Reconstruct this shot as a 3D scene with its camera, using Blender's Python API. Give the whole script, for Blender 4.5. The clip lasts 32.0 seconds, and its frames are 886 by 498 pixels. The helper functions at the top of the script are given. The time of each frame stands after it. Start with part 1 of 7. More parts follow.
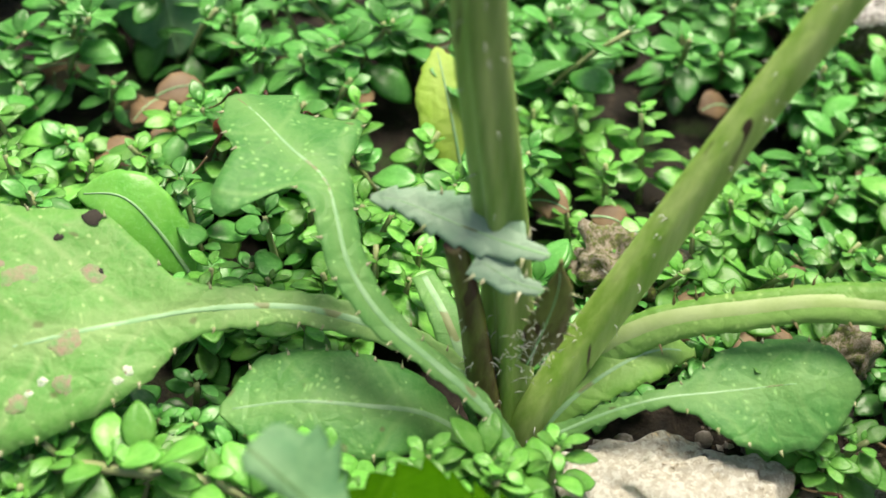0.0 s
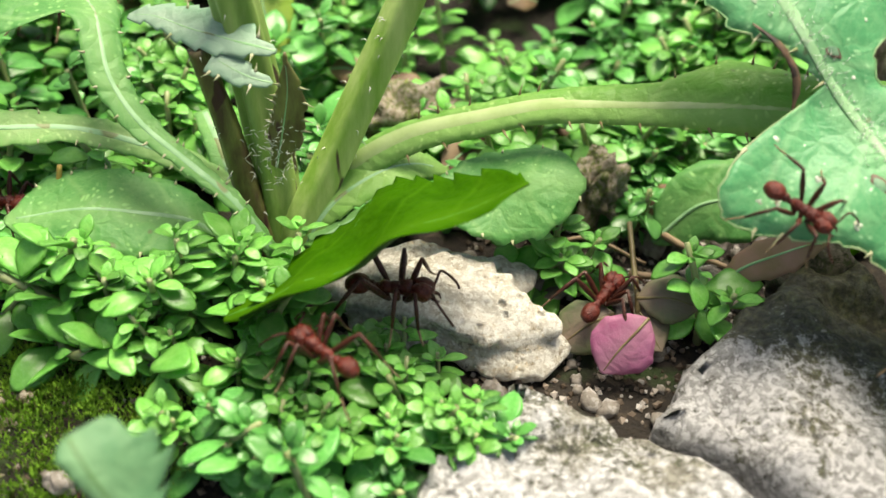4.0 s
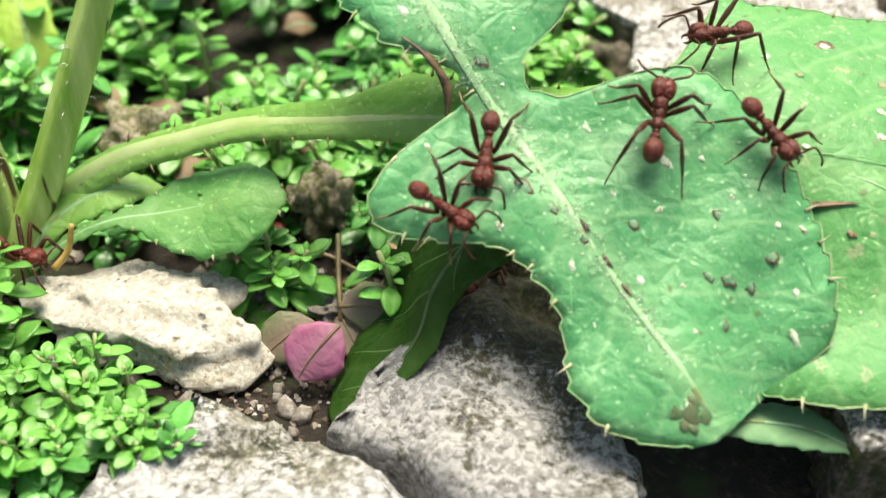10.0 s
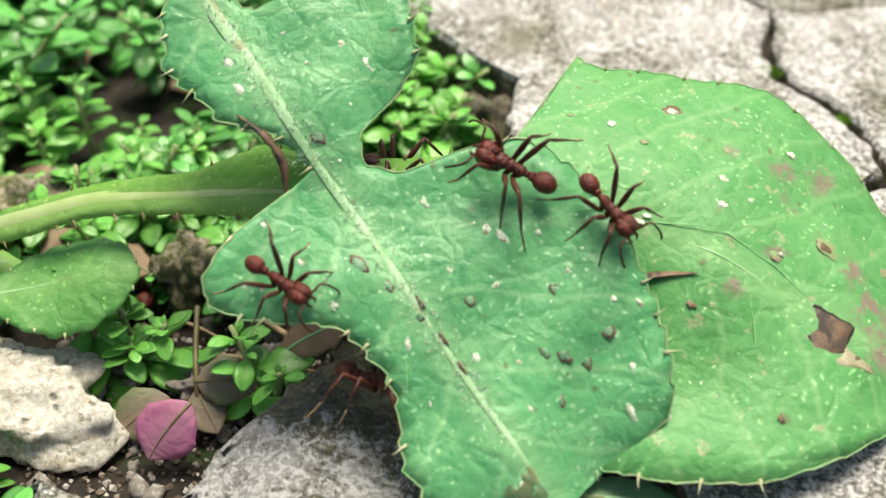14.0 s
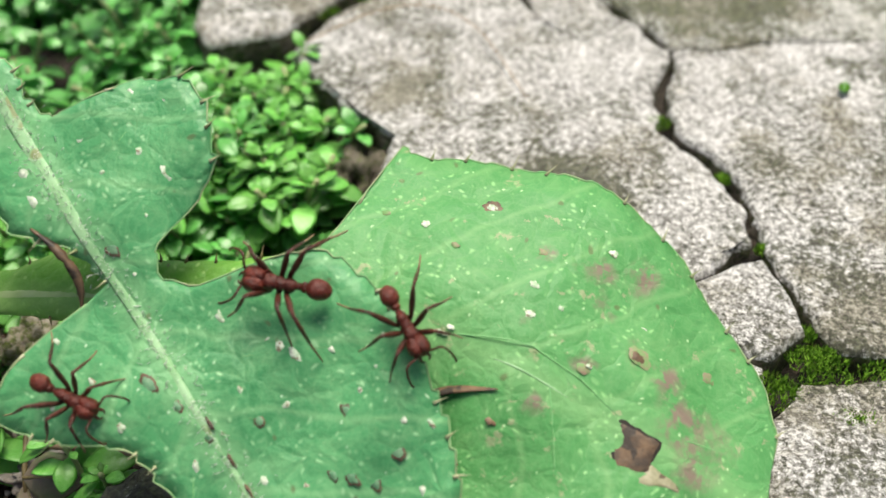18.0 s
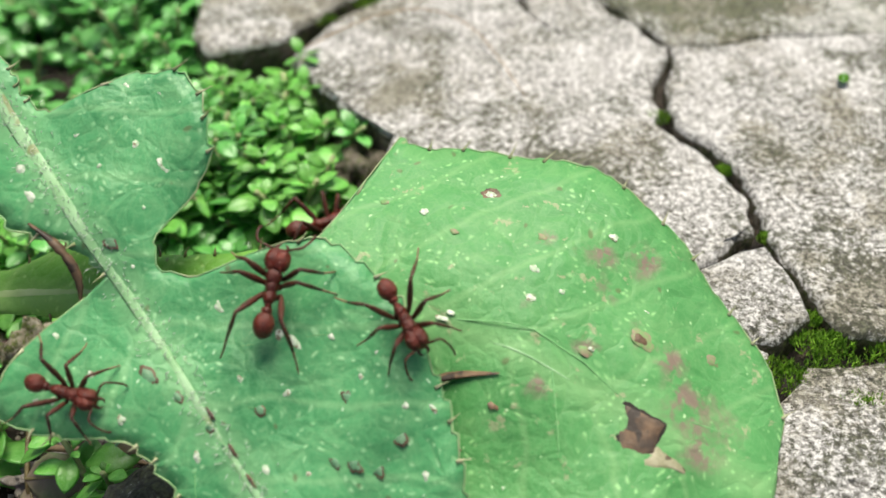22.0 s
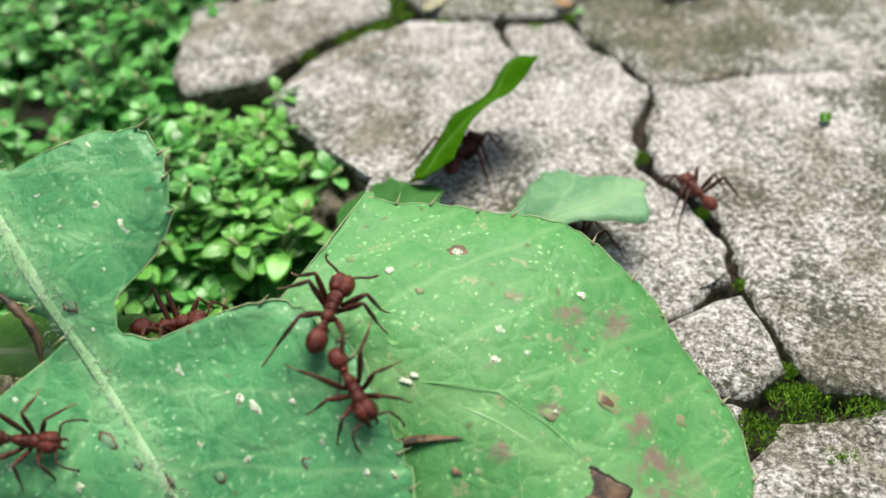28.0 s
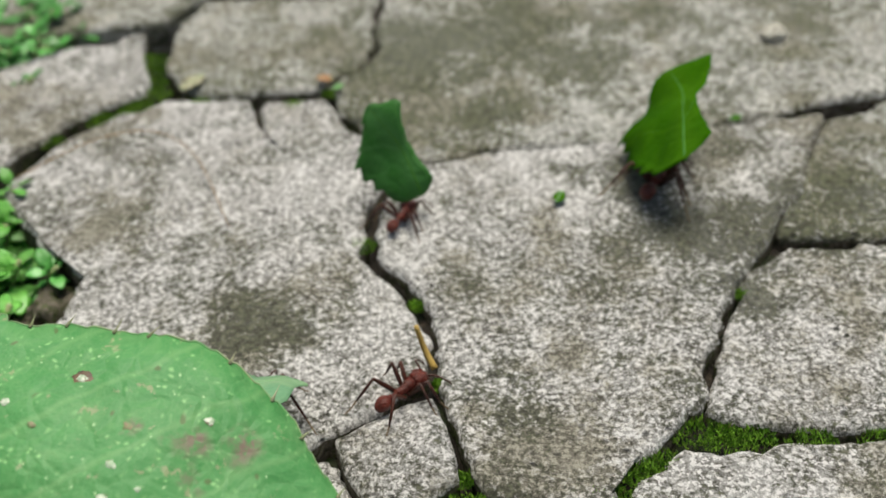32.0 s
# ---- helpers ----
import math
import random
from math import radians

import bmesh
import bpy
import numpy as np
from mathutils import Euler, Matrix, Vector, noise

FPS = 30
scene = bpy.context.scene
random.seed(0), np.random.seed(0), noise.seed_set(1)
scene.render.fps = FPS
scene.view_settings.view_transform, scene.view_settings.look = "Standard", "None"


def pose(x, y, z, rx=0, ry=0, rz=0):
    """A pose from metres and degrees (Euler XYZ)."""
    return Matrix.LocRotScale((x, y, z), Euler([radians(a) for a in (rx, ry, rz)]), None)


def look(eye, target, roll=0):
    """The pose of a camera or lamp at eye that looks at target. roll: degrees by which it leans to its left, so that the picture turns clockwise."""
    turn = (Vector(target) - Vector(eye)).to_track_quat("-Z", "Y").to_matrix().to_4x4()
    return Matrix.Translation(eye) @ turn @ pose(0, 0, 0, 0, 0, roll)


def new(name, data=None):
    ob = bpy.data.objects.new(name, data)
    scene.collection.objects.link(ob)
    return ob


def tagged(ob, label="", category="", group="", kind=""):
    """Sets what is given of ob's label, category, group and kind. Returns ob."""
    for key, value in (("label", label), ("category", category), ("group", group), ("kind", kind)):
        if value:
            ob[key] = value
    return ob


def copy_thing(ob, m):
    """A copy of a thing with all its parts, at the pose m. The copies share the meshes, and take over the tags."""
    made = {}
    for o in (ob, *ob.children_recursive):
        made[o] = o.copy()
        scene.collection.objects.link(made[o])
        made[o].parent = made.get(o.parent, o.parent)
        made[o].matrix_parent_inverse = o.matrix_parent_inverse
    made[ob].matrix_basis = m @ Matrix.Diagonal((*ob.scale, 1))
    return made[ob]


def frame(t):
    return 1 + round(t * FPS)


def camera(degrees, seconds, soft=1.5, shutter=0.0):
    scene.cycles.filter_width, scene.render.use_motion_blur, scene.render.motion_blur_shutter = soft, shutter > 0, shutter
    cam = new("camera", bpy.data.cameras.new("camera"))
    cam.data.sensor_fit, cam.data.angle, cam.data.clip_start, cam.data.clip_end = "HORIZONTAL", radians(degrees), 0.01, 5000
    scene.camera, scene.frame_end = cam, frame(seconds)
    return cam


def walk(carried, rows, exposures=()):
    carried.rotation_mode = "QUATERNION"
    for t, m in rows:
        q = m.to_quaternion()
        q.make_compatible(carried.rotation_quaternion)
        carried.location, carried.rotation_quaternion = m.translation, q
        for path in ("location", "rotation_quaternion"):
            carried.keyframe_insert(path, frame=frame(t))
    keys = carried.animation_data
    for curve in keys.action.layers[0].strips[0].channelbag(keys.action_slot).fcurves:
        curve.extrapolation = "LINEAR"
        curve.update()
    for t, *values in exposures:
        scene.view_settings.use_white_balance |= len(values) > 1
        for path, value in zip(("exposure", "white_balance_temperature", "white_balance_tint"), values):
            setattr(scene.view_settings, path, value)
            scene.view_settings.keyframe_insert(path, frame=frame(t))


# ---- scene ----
# All lengths below are written in centimetres; CM turns them into metres.
CM = 0.01
cam = camera(42.81, 32.0, 1.5)
cam.data.dof.use_dof = True
cam.data.dof.focus_distance = 9.2 * CM
cam.data.dof.aperture_fstop = 30.0


def eye(x, y, z, yaw, pitch, roll):
    """Camera pose from a place in cm, and degrees: yaw to the left of +y, pitch up, roll to the left."""
    ya, pi = radians(yaw), radians(pitch)
    ahead = Vector((-math.sin(ya) * math.cos(pi), math.cos(ya) * math.cos(pi), math.sin(pi)))
    e = Vector((x, y, z)) * CM
    return look(e, e + ahead, roll)


walk(cam, [
    (0, eye(1.177, -7.663, 6.460, -4.14, -44.47, 7.53)),
    (0.5, eye(1.455, -8.534, 6.555, -3.32, -43.07, 6.97)),
    (1, eye(1.910, -9.234, 6.307, -2.44, -42.73, 6.52)),
    (1.5, eye(2.084, -9.390, 6.103, -2.18, -42.10, 6.39)),
    (2, eye(2.303, -9.501, 5.904, -2.15, -41.59, 6.17)),
    (2.5, eye(2.582, -9.575, 5.868, -2.21, -41.53, 5.76)),
    (3, eye(2.882, -9.619, 5.803, -2.24, -41.41, 5.34)),
    (3.5, eye(3.126, -9.679, 5.739, -2.44, -41.17, 5.10)),
    (5.5, eye(4.131, -9.668, 5.872, -2.63, -41.43, 3.88)),
    (6, eye(4.393, -9.688, 5.977, -3.05, -41.60, 4.03)),
    (6.5, eye(4.535, -9.711, 5.962, -3.62, -41.17, 4.24)),
    (7, eye(4.643, -9.742, 5.937, -3.52, -40.82, 4.11)),
    (7.5, eye(4.883, -9.850, 5.928, -2.98, -40.60, 3.78)),
    (8, eye(5.013, -9.872, 5.923, -3.41, -40.35, 3.84)),
    (8.5, eye(5.219, -9.965, 5.924, -3.76, -40.08, 4.07)),
    (9, eye(5.355, -9.957, 5.895, -3.45, -39.80, 3.75)),
    (9.5, eye(5.637, -9.970, 5.985, -2.53, -39.98, 2.95)),
    (10, eye(5.843, -10.004, 5.935, -2.54, -39.66, 2.46)),
    (10.5, eye(6.068, -9.922, 6.029, -1.95, -40.18, 2.04)),
    (11, eye(6.239, -9.875, 6.115, -2.67, -40.29, 1.96)),
    (11.5, eye(6.288, -9.921, 6.160, -3.60, -39.53, 2.51)),
    (12, eye(6.414, -9.909, 6.167, -3.80, -39.02, 2.43)),
    (12.5, eye(6.455, -9.892, 6.168, -4.11, -38.83, 2.48)),
    (13, eye(6.597, -9.823, 6.217, -4.15, -38.93, 2.43)),
    (13.5, eye(6.646, -9.782, 6.233, -4.04, -38.78, 2.18)),
    (14, eye(6.941, -9.694, 6.301, -3.48, -38.93, 1.77)),
    (14.5, eye(7.216, -9.580, 6.437, -3.22, -39.16, 1.29)),
    (16.5, eye(8.421, -8.938, 7.118, -0.42, -42.61, -0.83)),
    (17, eye(8.461, -8.861, 7.149, -0.88, -42.62, -0.39)),
    (17.5, eye(8.799, -8.747, 7.155, -0.85, -42.40, -0.42)),
    (18, eye(8.838, -8.767, 7.152, -0.24, -41.85, -0.74)),
    (18.5, eye(8.875, -8.809, 7.138, -0.11, -41.40, -1.21)),
    (19, eye(8.988, -8.811, 6.995, 0.24, -40.66, -1.90)),
    (19.5, eye(8.979, -8.966, 6.896, 0.13, -39.80, -2.42)),
    (20, eye(9.004, -8.997, 6.824, 0.07, -39.53, -2.64)),
    (20.5, eye(8.971, -8.990, 6.815, 0.14, -39.59, -2.60)),
    (21, eye(8.943, -8.971, 6.903, 0.26, -40.08, -2.46)),
    (21.5, eye(8.906, -8.949, 6.853, 0.28, -40.10, -2.42)),
    (22, eye(8.908, -8.959, 6.875, 0.33, -40.31, -2.42)),
    (22.5, eye(8.920, -8.955, 6.861, 0.34, -40.53, -2.35)),
    (23, eye(8.913, -8.947, 6.835, 0.46, -40.43, -2.60)),
    (23.5, eye(8.922, -8.942, 6.879, 0.65, -40.51, -2.71)),
    (24, eye(8.931, -8.928, 6.858, 0.58, -40.37, -2.70)),
    (24.5, eye(8.952, -8.858, 6.928, 0.39, -40.59, -2.72)),
    (26.5, eye(8.933, -8.837, 6.896, 0.57, -40.03, -2.70)),
    (27, eye(8.907, -8.806, 6.933, 0.59, -40.17, -2.53)),
    (27.5, eye(9.098, -8.720, 7.028, 0.71, -40.26, -2.75)),
    (28, eye(9.255, -8.611, 7.118, 0.87, -40.11, -3.00)),
    (28.5, eye(9.594, -8.433, 7.252, 1.61, -39.86, -3.57)),
    (29, eye(9.981, -8.150, 7.368, 1.46, -39.77, -3.70)),
    (29.5, eye(10.400, -8.036, 7.346, 1.67, -39.45, -3.92)),
    (30, eye(10.880, -7.940, 7.342, 1.72, -39.20, -4.17)),
    (30.5, eye(11.101, -7.994, 7.259, 1.39, -39.06, -4.20)),
    (31, eye(11.384, -7.997, 7.216, 0.67, -39.00, -4.07)),
    (31.5, eye(11.646, -7.995, 7.250, -0.09, -39.01, -3.86)),
    (32, eye(11.866, -7.957, 7.307, -1.28, -38.98, -3.51)),
], [(0, 0.77, 7500, 4), (0.6, 0.85, 7550, 4), (1.5, 0.95, 7600, 5), (3, 1.0, 7600, 5), (6, 1.17, 7600, 6), (8, 1.19, 7500, 5), (10, 1.1, 7500, 4), (12, 1.08, 7400, 4), (13, 0.89, 7350, 4), (14.2, 0.85, 7300, 4), (17, 0.59, 7100, 4), (19, 0.61, 7000, 4), (24, 0.58, 7000, 4), (28, 0.52, 6950, 4), (30, 0.37, 6900, 4), (31, 0.38, 6900, 3), (32, 0.07, 6900, 3)])

# ---- light: bright overcast sky, soft sun from high up ----
world = bpy.data.worlds.new("overcast_sky")
scene.world = world
world.use_nodes = True
sky = world.node_tree.nodes.new("ShaderNodeTexSky")
sky.sky_type = "NISHITA"
sky.sun_disc = False
sky.sun_elevation = radians(76)
sky.sun_rotation = radians(20)
sky.air_density, sky.dust_density, sky.ozone_density = 1.0, 4.0, 1.0
back = world.node_tree.nodes["Background"]
world.node_tree.links.new(sky.outputs[0], back.inputs[0])
back.inputs[1].default_value = 0.08
sun = new("sun", bpy.data.lights.new("sun", "SUN"))
sun.data.energy, sun.data.angle, sun.data.color = 3.2, radians(32), (1.0, 0.97, 0.92)
sun.matrix_world = look((math.sin(radians(20)) * 0.24, math.cos(radians(20)) * 0.24, 0.97), (0, 0, 0))


# ---- materials ----
def nodes_of(name):
    m = bpy.data.materials.new(name)
    m.use_nodes = True
    t = m.node_tree
    return m, t, t.nodes["Principled BSDF"]


def coords(t, scale, obj=True):
    c = t.nodes.new("ShaderNodeTexCoord")
    mp = t.nodes.new("ShaderNodeMapping")
    mp.inputs["Scale"].default_value = (scale, scale, scale)
    t.links.new(c.outputs["Object"], mp.inputs["Vector"])
    return mp.outputs["Vector"]


def noise_node(t, vec, scale, detail=4.0, rough=0.55):
    n = t.nodes.new("ShaderNodeTexNoise")
    n.inputs["Scale"].default_value = scale
    n.inputs["Detail"].default_value = detail
    n.inputs["Roughness"].default_value = rough
    t.links.new(vec, n.inputs["Vector"])
    return n.outputs["Fac"]


def ramp(t, fac, stops):
    r = t.nodes.new("ShaderNodeValToRGB")
    e = r.color_ramp.elements
    while len(e) < len(stops):
        e.new(0.5)
    for el, (p, c) in zip(e, stops):
        el.position = p
        el.color = (*c, 1.0)
    t.links.new(fac, r.inputs["Fac"])
    return r.outputs["Color"]


def mix(t, fac, a, b):
    n = t.nodes.new("ShaderNodeMix")
    n.data_type = "RGBA"
    if isinstance(fac, float):
        n.inputs[0].default_value = fac
    else:
        t.links.new(fac, n.inputs[0])
    for k, v in ((6, a), (7, b)):
        if isinstance(v, tuple):
            n.inputs[k].default_value = (*v, 1.0)
        else:
            t.links.new(v, n.inputs[k])
    return n.outputs[2]


def bump(t, p, height, strength, dist):
    b = t.nodes.new("ShaderNodeBump")
    b.inputs["Strength"].default_value = strength
    b.inputs["Distance"].default_value = dist
    t.links.new(height, b.inputs["Height"])
    t.links.new(b.outputs["Normal"], p.inputs["Normal"])


def thresh(t, fac, lo, hi):
    m = t.nodes.new("ShaderNodeMapRange")
    m.inputs["From Min"].default_value, m.inputs["From Max"].default_value = lo, hi
    t.links.new(fac, m.inputs["Value"])
    return m.outputs["Result"]


def hue_by_object(t, col, amount):
    """Each object a little lighter or darker than its neighbours."""
    info = t.nodes.new("ShaderNodeObjectInfo")
    hsv = t.nodes.new("ShaderNodeHueSaturation")
    mr = t.nodes.new("ShaderNodeMapRange")
    mr.inputs["To Min"].default_value, mr.inputs["To Max"].default_value = 1 - amount, 1 + amount
    t.links.new(info.outputs["Random"], mr.inputs["Value"])
    t.links.new(mr.outputs["Result"], hsv.inputs["Value"])
    t.links.new(col, hsv.inputs["Color"])
    return hsv.outputs["Color"]


def hue_by_island(t, col, amount):
    g = t.nodes.new("ShaderNodeNewGeometry")
    hsv = t.nodes.new("ShaderNodeHueSaturation")
    mr = t.nodes.new("ShaderNodeMapRange")
    mr.inputs["To Min"].default_value, mr.inputs["To Max"].default_value = 1 - amount, 1 + amount
    t.links.new(g.outputs["Random Per Island"], mr.inputs["Value"])
    t.links.new(mr.outputs["Result"], hsv.inputs["Value"])
    t.links.new(col, hsv.inputs["Color"])
    return hsv.outputs["Color"]


def glow_through(m, t, p, col, share):
    """Lets light through a thin leaf."""
    tr = t.nodes.new("ShaderNodeBsdfTranslucent")
    ms = t.nodes.new("ShaderNodeMixShader")
    ms.inputs[0].default_value = share
    out = t.nodes["Material Output"]
    t.links.new(col, tr.inputs["Color"])
    t.links.new(p.outputs[0], ms.inputs[1])
    t.links.new(tr.outputs[0], ms.inputs[2])
    t.links.new(ms.outputs[0], out.inputs["Surface"])


def warped(t, v, scale, amount):
    """Coordinates shaken by noise, so that patterns run crooked."""
    n = t.nodes.new("ShaderNodeTexNoise")
    n.inputs["Scale"].default_value = scale
    t.links.new(v, n.inputs["Vector"])
    m = t.nodes.new("ShaderNodeVectorMath")
    m.operation = "MULTIPLY_ADD"
    m.inputs[1].default_value = (amount, amount, amount)
    t.links.new(n.outputs["Color"], m.inputs[0])
    t.links.new(v, m.inputs[2])
    return m.outputs[0]


def times(t, a, k):
    m = t.nodes.new("ShaderNodeMath")
    m.operation = "MULTIPLY"
    t.links.new(a, m.inputs[0])
    if isinstance(k, float):
        m.inputs[1].default_value = k
    else:
        t.links.new(k, m.inputs[1])
    return m.outputs[0]


def leaf_mat(name, dark, light, yellow, rough=0.45, speck=0.0, share=0.25, blotch=0.0, pink=0.0, gap=0.34, netted=0.13, sheen=0.28):
    """Mottled leaf: two scales of green, a crooked net of veins, pale flecks, small dark scars."""
    m, t, p = nodes_of(name)
    v = coords(t, 1 / CM)
    w = warped(t, v, 3.0, 0.25)
    base = ramp(t, noise_node(t, v, 1.1, 6, 0.65), [(0.32, dark), (0.68, light)])
    base = mix(t, times(t, thresh(t, noise_node(t, v, 7.0, 5, 0.7), 0.48, 0.7), 0.5), base, tuple(0.6 * a + 0.4 * b for a, b in zip(light, yellow)))
    veins = t.nodes.new("ShaderNodeTexVoronoi")
    veins.feature = "DISTANCE_TO_EDGE"
    veins.inputs["Scale"].default_value = 4.2
    t.links.new(w, veins.inputs["Vector"])
    small = t.nodes.new("ShaderNodeTexVoronoi")
    small.feature = "DISTANCE_TO_EDGE"
    small.inputs["Scale"].default_value = 15.0
    t.links.new(w, small.inputs["Vector"])
    net = thresh(t, veins.outputs["Distance"], 0.06, 0.0)
    fine = thresh(t, small.outputs["Distance"], 0.1, 0.0)
    # pale band along the midrib and side veins that leave it slantwise
    uv = t.nodes.new("ShaderNodeUVMap")
    uv.uv_map = "UVMap"
    split = t.nodes.new("ShaderNodeSeparateXYZ")
    t.links.new(warped(t, uv.outputs[0], 1.6, 0.3), split.inputs[0])
    aside = t.nodes.new("ShaderNodeMath")
    aside.operation = "ABSOLUTE"
    even = t.nodes.new("ShaderNodeSeparateXYZ")
    t.links.new(uv.outputs[0], even.inputs[0])
    t.links.new(even.outputs[1], aside.inputs[0])
    slant = t.nodes.new("ShaderNodeMath")
    slant.operation = "MULTIPLY_ADD"
    t.links.new(aside.outputs[0], slant.inputs[0])
    slant.inputs[1].default_value = -0.75
    t.links.new(split.outputs[0], slant.inputs[2])
    saw = t.nodes.new("ShaderNodeMath")
    saw.operation = "PINGPONG"
    t.links.new(slant.outputs[0], saw.inputs[0])
    saw.inputs[1].default_value = gap
    base = mix(t, times(t, thresh(t, saw.outputs[0], 0.05, 0.0), 0.5), base, yellow)
    base = mix(t, times(t, thresh(t, aside.outputs[0], 0.2, 0.0), 0.7), base, yellow)
    base = mix(t, times(t, thresh(t, noise_node(t, w, 3.2, 7, 0.72), 0.48, 0.64), 0.36), base, yellow)
    col = mix(t, times(t, net, netted), base, yellow)
    col = mix(t, times(t, fine, 0.12 + netted * 0.3), col, yellow)
    if speck:
        fleck = t.nodes.new("ShaderNodeTexVoronoi")
        fleck.inputs["Scale"].default_value = 7.5
        t.links.new(w, fleck.inputs["Vector"])
        some = thresh(t, noise_node(t, v, 1.7, 2), 0.36, 0.5)
        col = mix(t, times(t, thresh(t, fleck.outputs["Distance"], speck * 2.2, speck), some), col, tuple(min(0.78, q * 1.9) for q in yellow))
        tiny = t.nodes.new("ShaderNodeTexVoronoi")
        tiny.inputs["Scale"].default_value = 13.0
        t.links.new(w, tiny.inputs["Vector"])
        col = mix(t, times(t, times(t, thresh(t, tiny.outputs["Distance"], 0.3, 0.12), thresh(t, noise_node(t, v, 2.6, 3), 0.42, 0.56)), 0.85), col, tuple(min(0.7, q * 1.35) for q in yellow))
        spot = t.nodes.new("ShaderNodeTexVoronoi")
        spot.inputs["Scale"].default_value = 3.1
        t.links.new(w, spot.inputs["Vector"])
        col = mix(t, times(t, thresh(t, spot.outputs["Distance"], 0.1, 0.05), 0.6), col, (0.16, 0.14, 0.07))
    if pink:
        rash = noise_node(t, warped(t, v, 9.0, 0.1), 7.0, 6, 0.7)
        for x, y, z, r in SORES:
            sore = t.nodes.new("ShaderNodeVectorMath")
            sore.operation = "DISTANCE"
            t.links.new(warped(t, v, 4.0, 0.3), sore.inputs[0])
            sore.inputs[1].default_value = (x + 0.15, y + 0.15, z + 0.15)
            near = times(t, thresh(t, sore.outputs["Value"], r, r * 0.3), thresh(t, rash, 0.43, 0.56))
            col = mix(t, times(t, near, pink), col, (0.33, 0.2, 0.19))
        rash = noise_node(t, warped(t, v, 9.0, 0.1), 5.1, 5, 0.65)
        col = mix(t, times(t, thresh(t, rash, 0.62, 0.66), 0.6), col, (0.5, 0.46, 0.3))
    if blotch:
        col = mix(t, thresh(t, noise_node(t, v, 2.6, 5, 0.7), 1 - blotch, 1.1 - blotch), col, (0.42, 0.33, 0.2))
    t.links.new(col, p.inputs["Base Color"])
    p.inputs["Roughness"].default_value = rough
    p.inputs["Specular IOR Level"].default_value = sheen
    relief = t.nodes.new("ShaderNodeMath")
    relief.operation = "ADD"
    t.links.new(thresh(t, veins.outputs["Distance"], 0.0, 0.25), relief.inputs[0])
    t.links.new(noise_node(t, v, 16, 5, 0.7), relief.inputs[1])
    swell = t.nodes.new("ShaderNodeMath")
    swell.operation = "MULTIPLY_ADD"
    t.links.new(noise_node(t, w, 4.5, 3, 0.6), swell.inputs[0])
    swell.inputs[1].default_value = 2.5
    t.links.new(relief.outputs[0], swell.inputs[2])
    bump(t, p, swell.outputs[0], 0.42, 0.017 * CM)
    glow_through(m, t, p, col, share)
    return m


# sore patches on the broad leaf: place from the plant's foot, reach
SORES = [(8.23, -1.16, 1.61, 0.3), (8.35, -1.43, 1.47, 0.26), (8.5, -1.05, 1.59, 0.2), (8.62, -1.24, 1.49, 0.22), (7.72, -0.1, 2.15, 0.19), (8.07, -0.09, 2.07, 0.2), (7.72, -0.38, 2.04, 0.15), (8.19, -0.83, 1.75, 0.18), (7.21, -0.31, 2.19, 0.12), (7.14, -0.53, 2.12, 0.1), (7.95, -0.74, 1.85, 0.16), (7.16, -1.13, 1.88, 0.12), (8.6, -0.74, 1.69, 0.13), (7.53, -0.81, 1.92, 0.12), (7.31, -0.02, 2.29, 0.1)]
M_L1 = leaf_mat("leaf_bluegreen", (0.06, 0.28, 0.11), (0.125, 0.44, 0.18), (0.29, 0.58, 0.28), 0.36, 0.05, sheen=0.34)
M_R = leaf_mat("leaf_midgreen", (0.09, 0.33, 0.1), (0.135, 0.41, 0.14), (0.27, 0.53, 0.22), 0.42, 0.055, 0.25, 0.0, 0.85)
M_STRAP = leaf_mat("leaf_stalk_green", (0.14, 0.38, 0.05), (0.21, 0.47, 0.085), (0.34, 0.56, 0.17), 0.38, 0.03)
M_THIN = leaf_mat("leaf_dullgreen", (0.07, 0.26, 0.06), (0.115, 0.35, 0.09), (0.23, 0.45, 0.15), 0.45, 0.03)
M_PATCHY = leaf_mat("leaf_scarred", (0.13, 0.37, 0.08), (0.19, 0.46, 0.11), (0.36, 0.53, 0.22), 0.5, 0.03, 0.25, 0.34)
M_GREY = leaf_mat("leaf_greygreen", (0.08, 0.23, 0.1), (0.13, 0.31, 0.15), (0.22, 0.4, 0.2), 0.5)
M_CUTMID = leaf_mat("leaf_cut_mid", (0.03, 0.15, 0.02), (0.06, 0.23, 0.04), (0.1, 0.28, 0.08), 0.5, 0.0, 0.35)
M_CUT = leaf_mat("leaf_cut_green", (0.026, 0.115, 0.001), (0.05, 0.185, 0.002), (0.085, 0.24, 0.008), 0.8, 0.0, 0.42, sheen=0.06)
M_CUTPALE = leaf_mat("leaf_cut_pale", (0.12, 0.32, 0.16), (0.2, 0.42, 0.24), (0.35, 0.55, 0.3), 0.45)
# dark green with the shade of an unlit leaf face put into the colour
M_CUTDARK = leaf_mat("leaf_cut_shaded", (0.014, 0.055, 0.005), (0.032, 0.09, 0.01), (0.055, 0.115, 0.03), 0.6, 0.0, 0.15, netted=0.3, sheen=0.12)
# grey-green: the sky's reflection on a leaf face, given as base colour
M_GREYCUT = leaf_mat("leaf_cut_grey_sheen", (0.08, 0.2, 0.11), (0.13, 0.28, 0.16), (0.2, 0.36, 0.2), 0.45)
M_YELLOW = leaf_mat("leaf_yellowing", (0.3, 0.52, 0.06), (0.4, 0.6, 0.1), (0.45, 0.6, 0.15), 0.5)
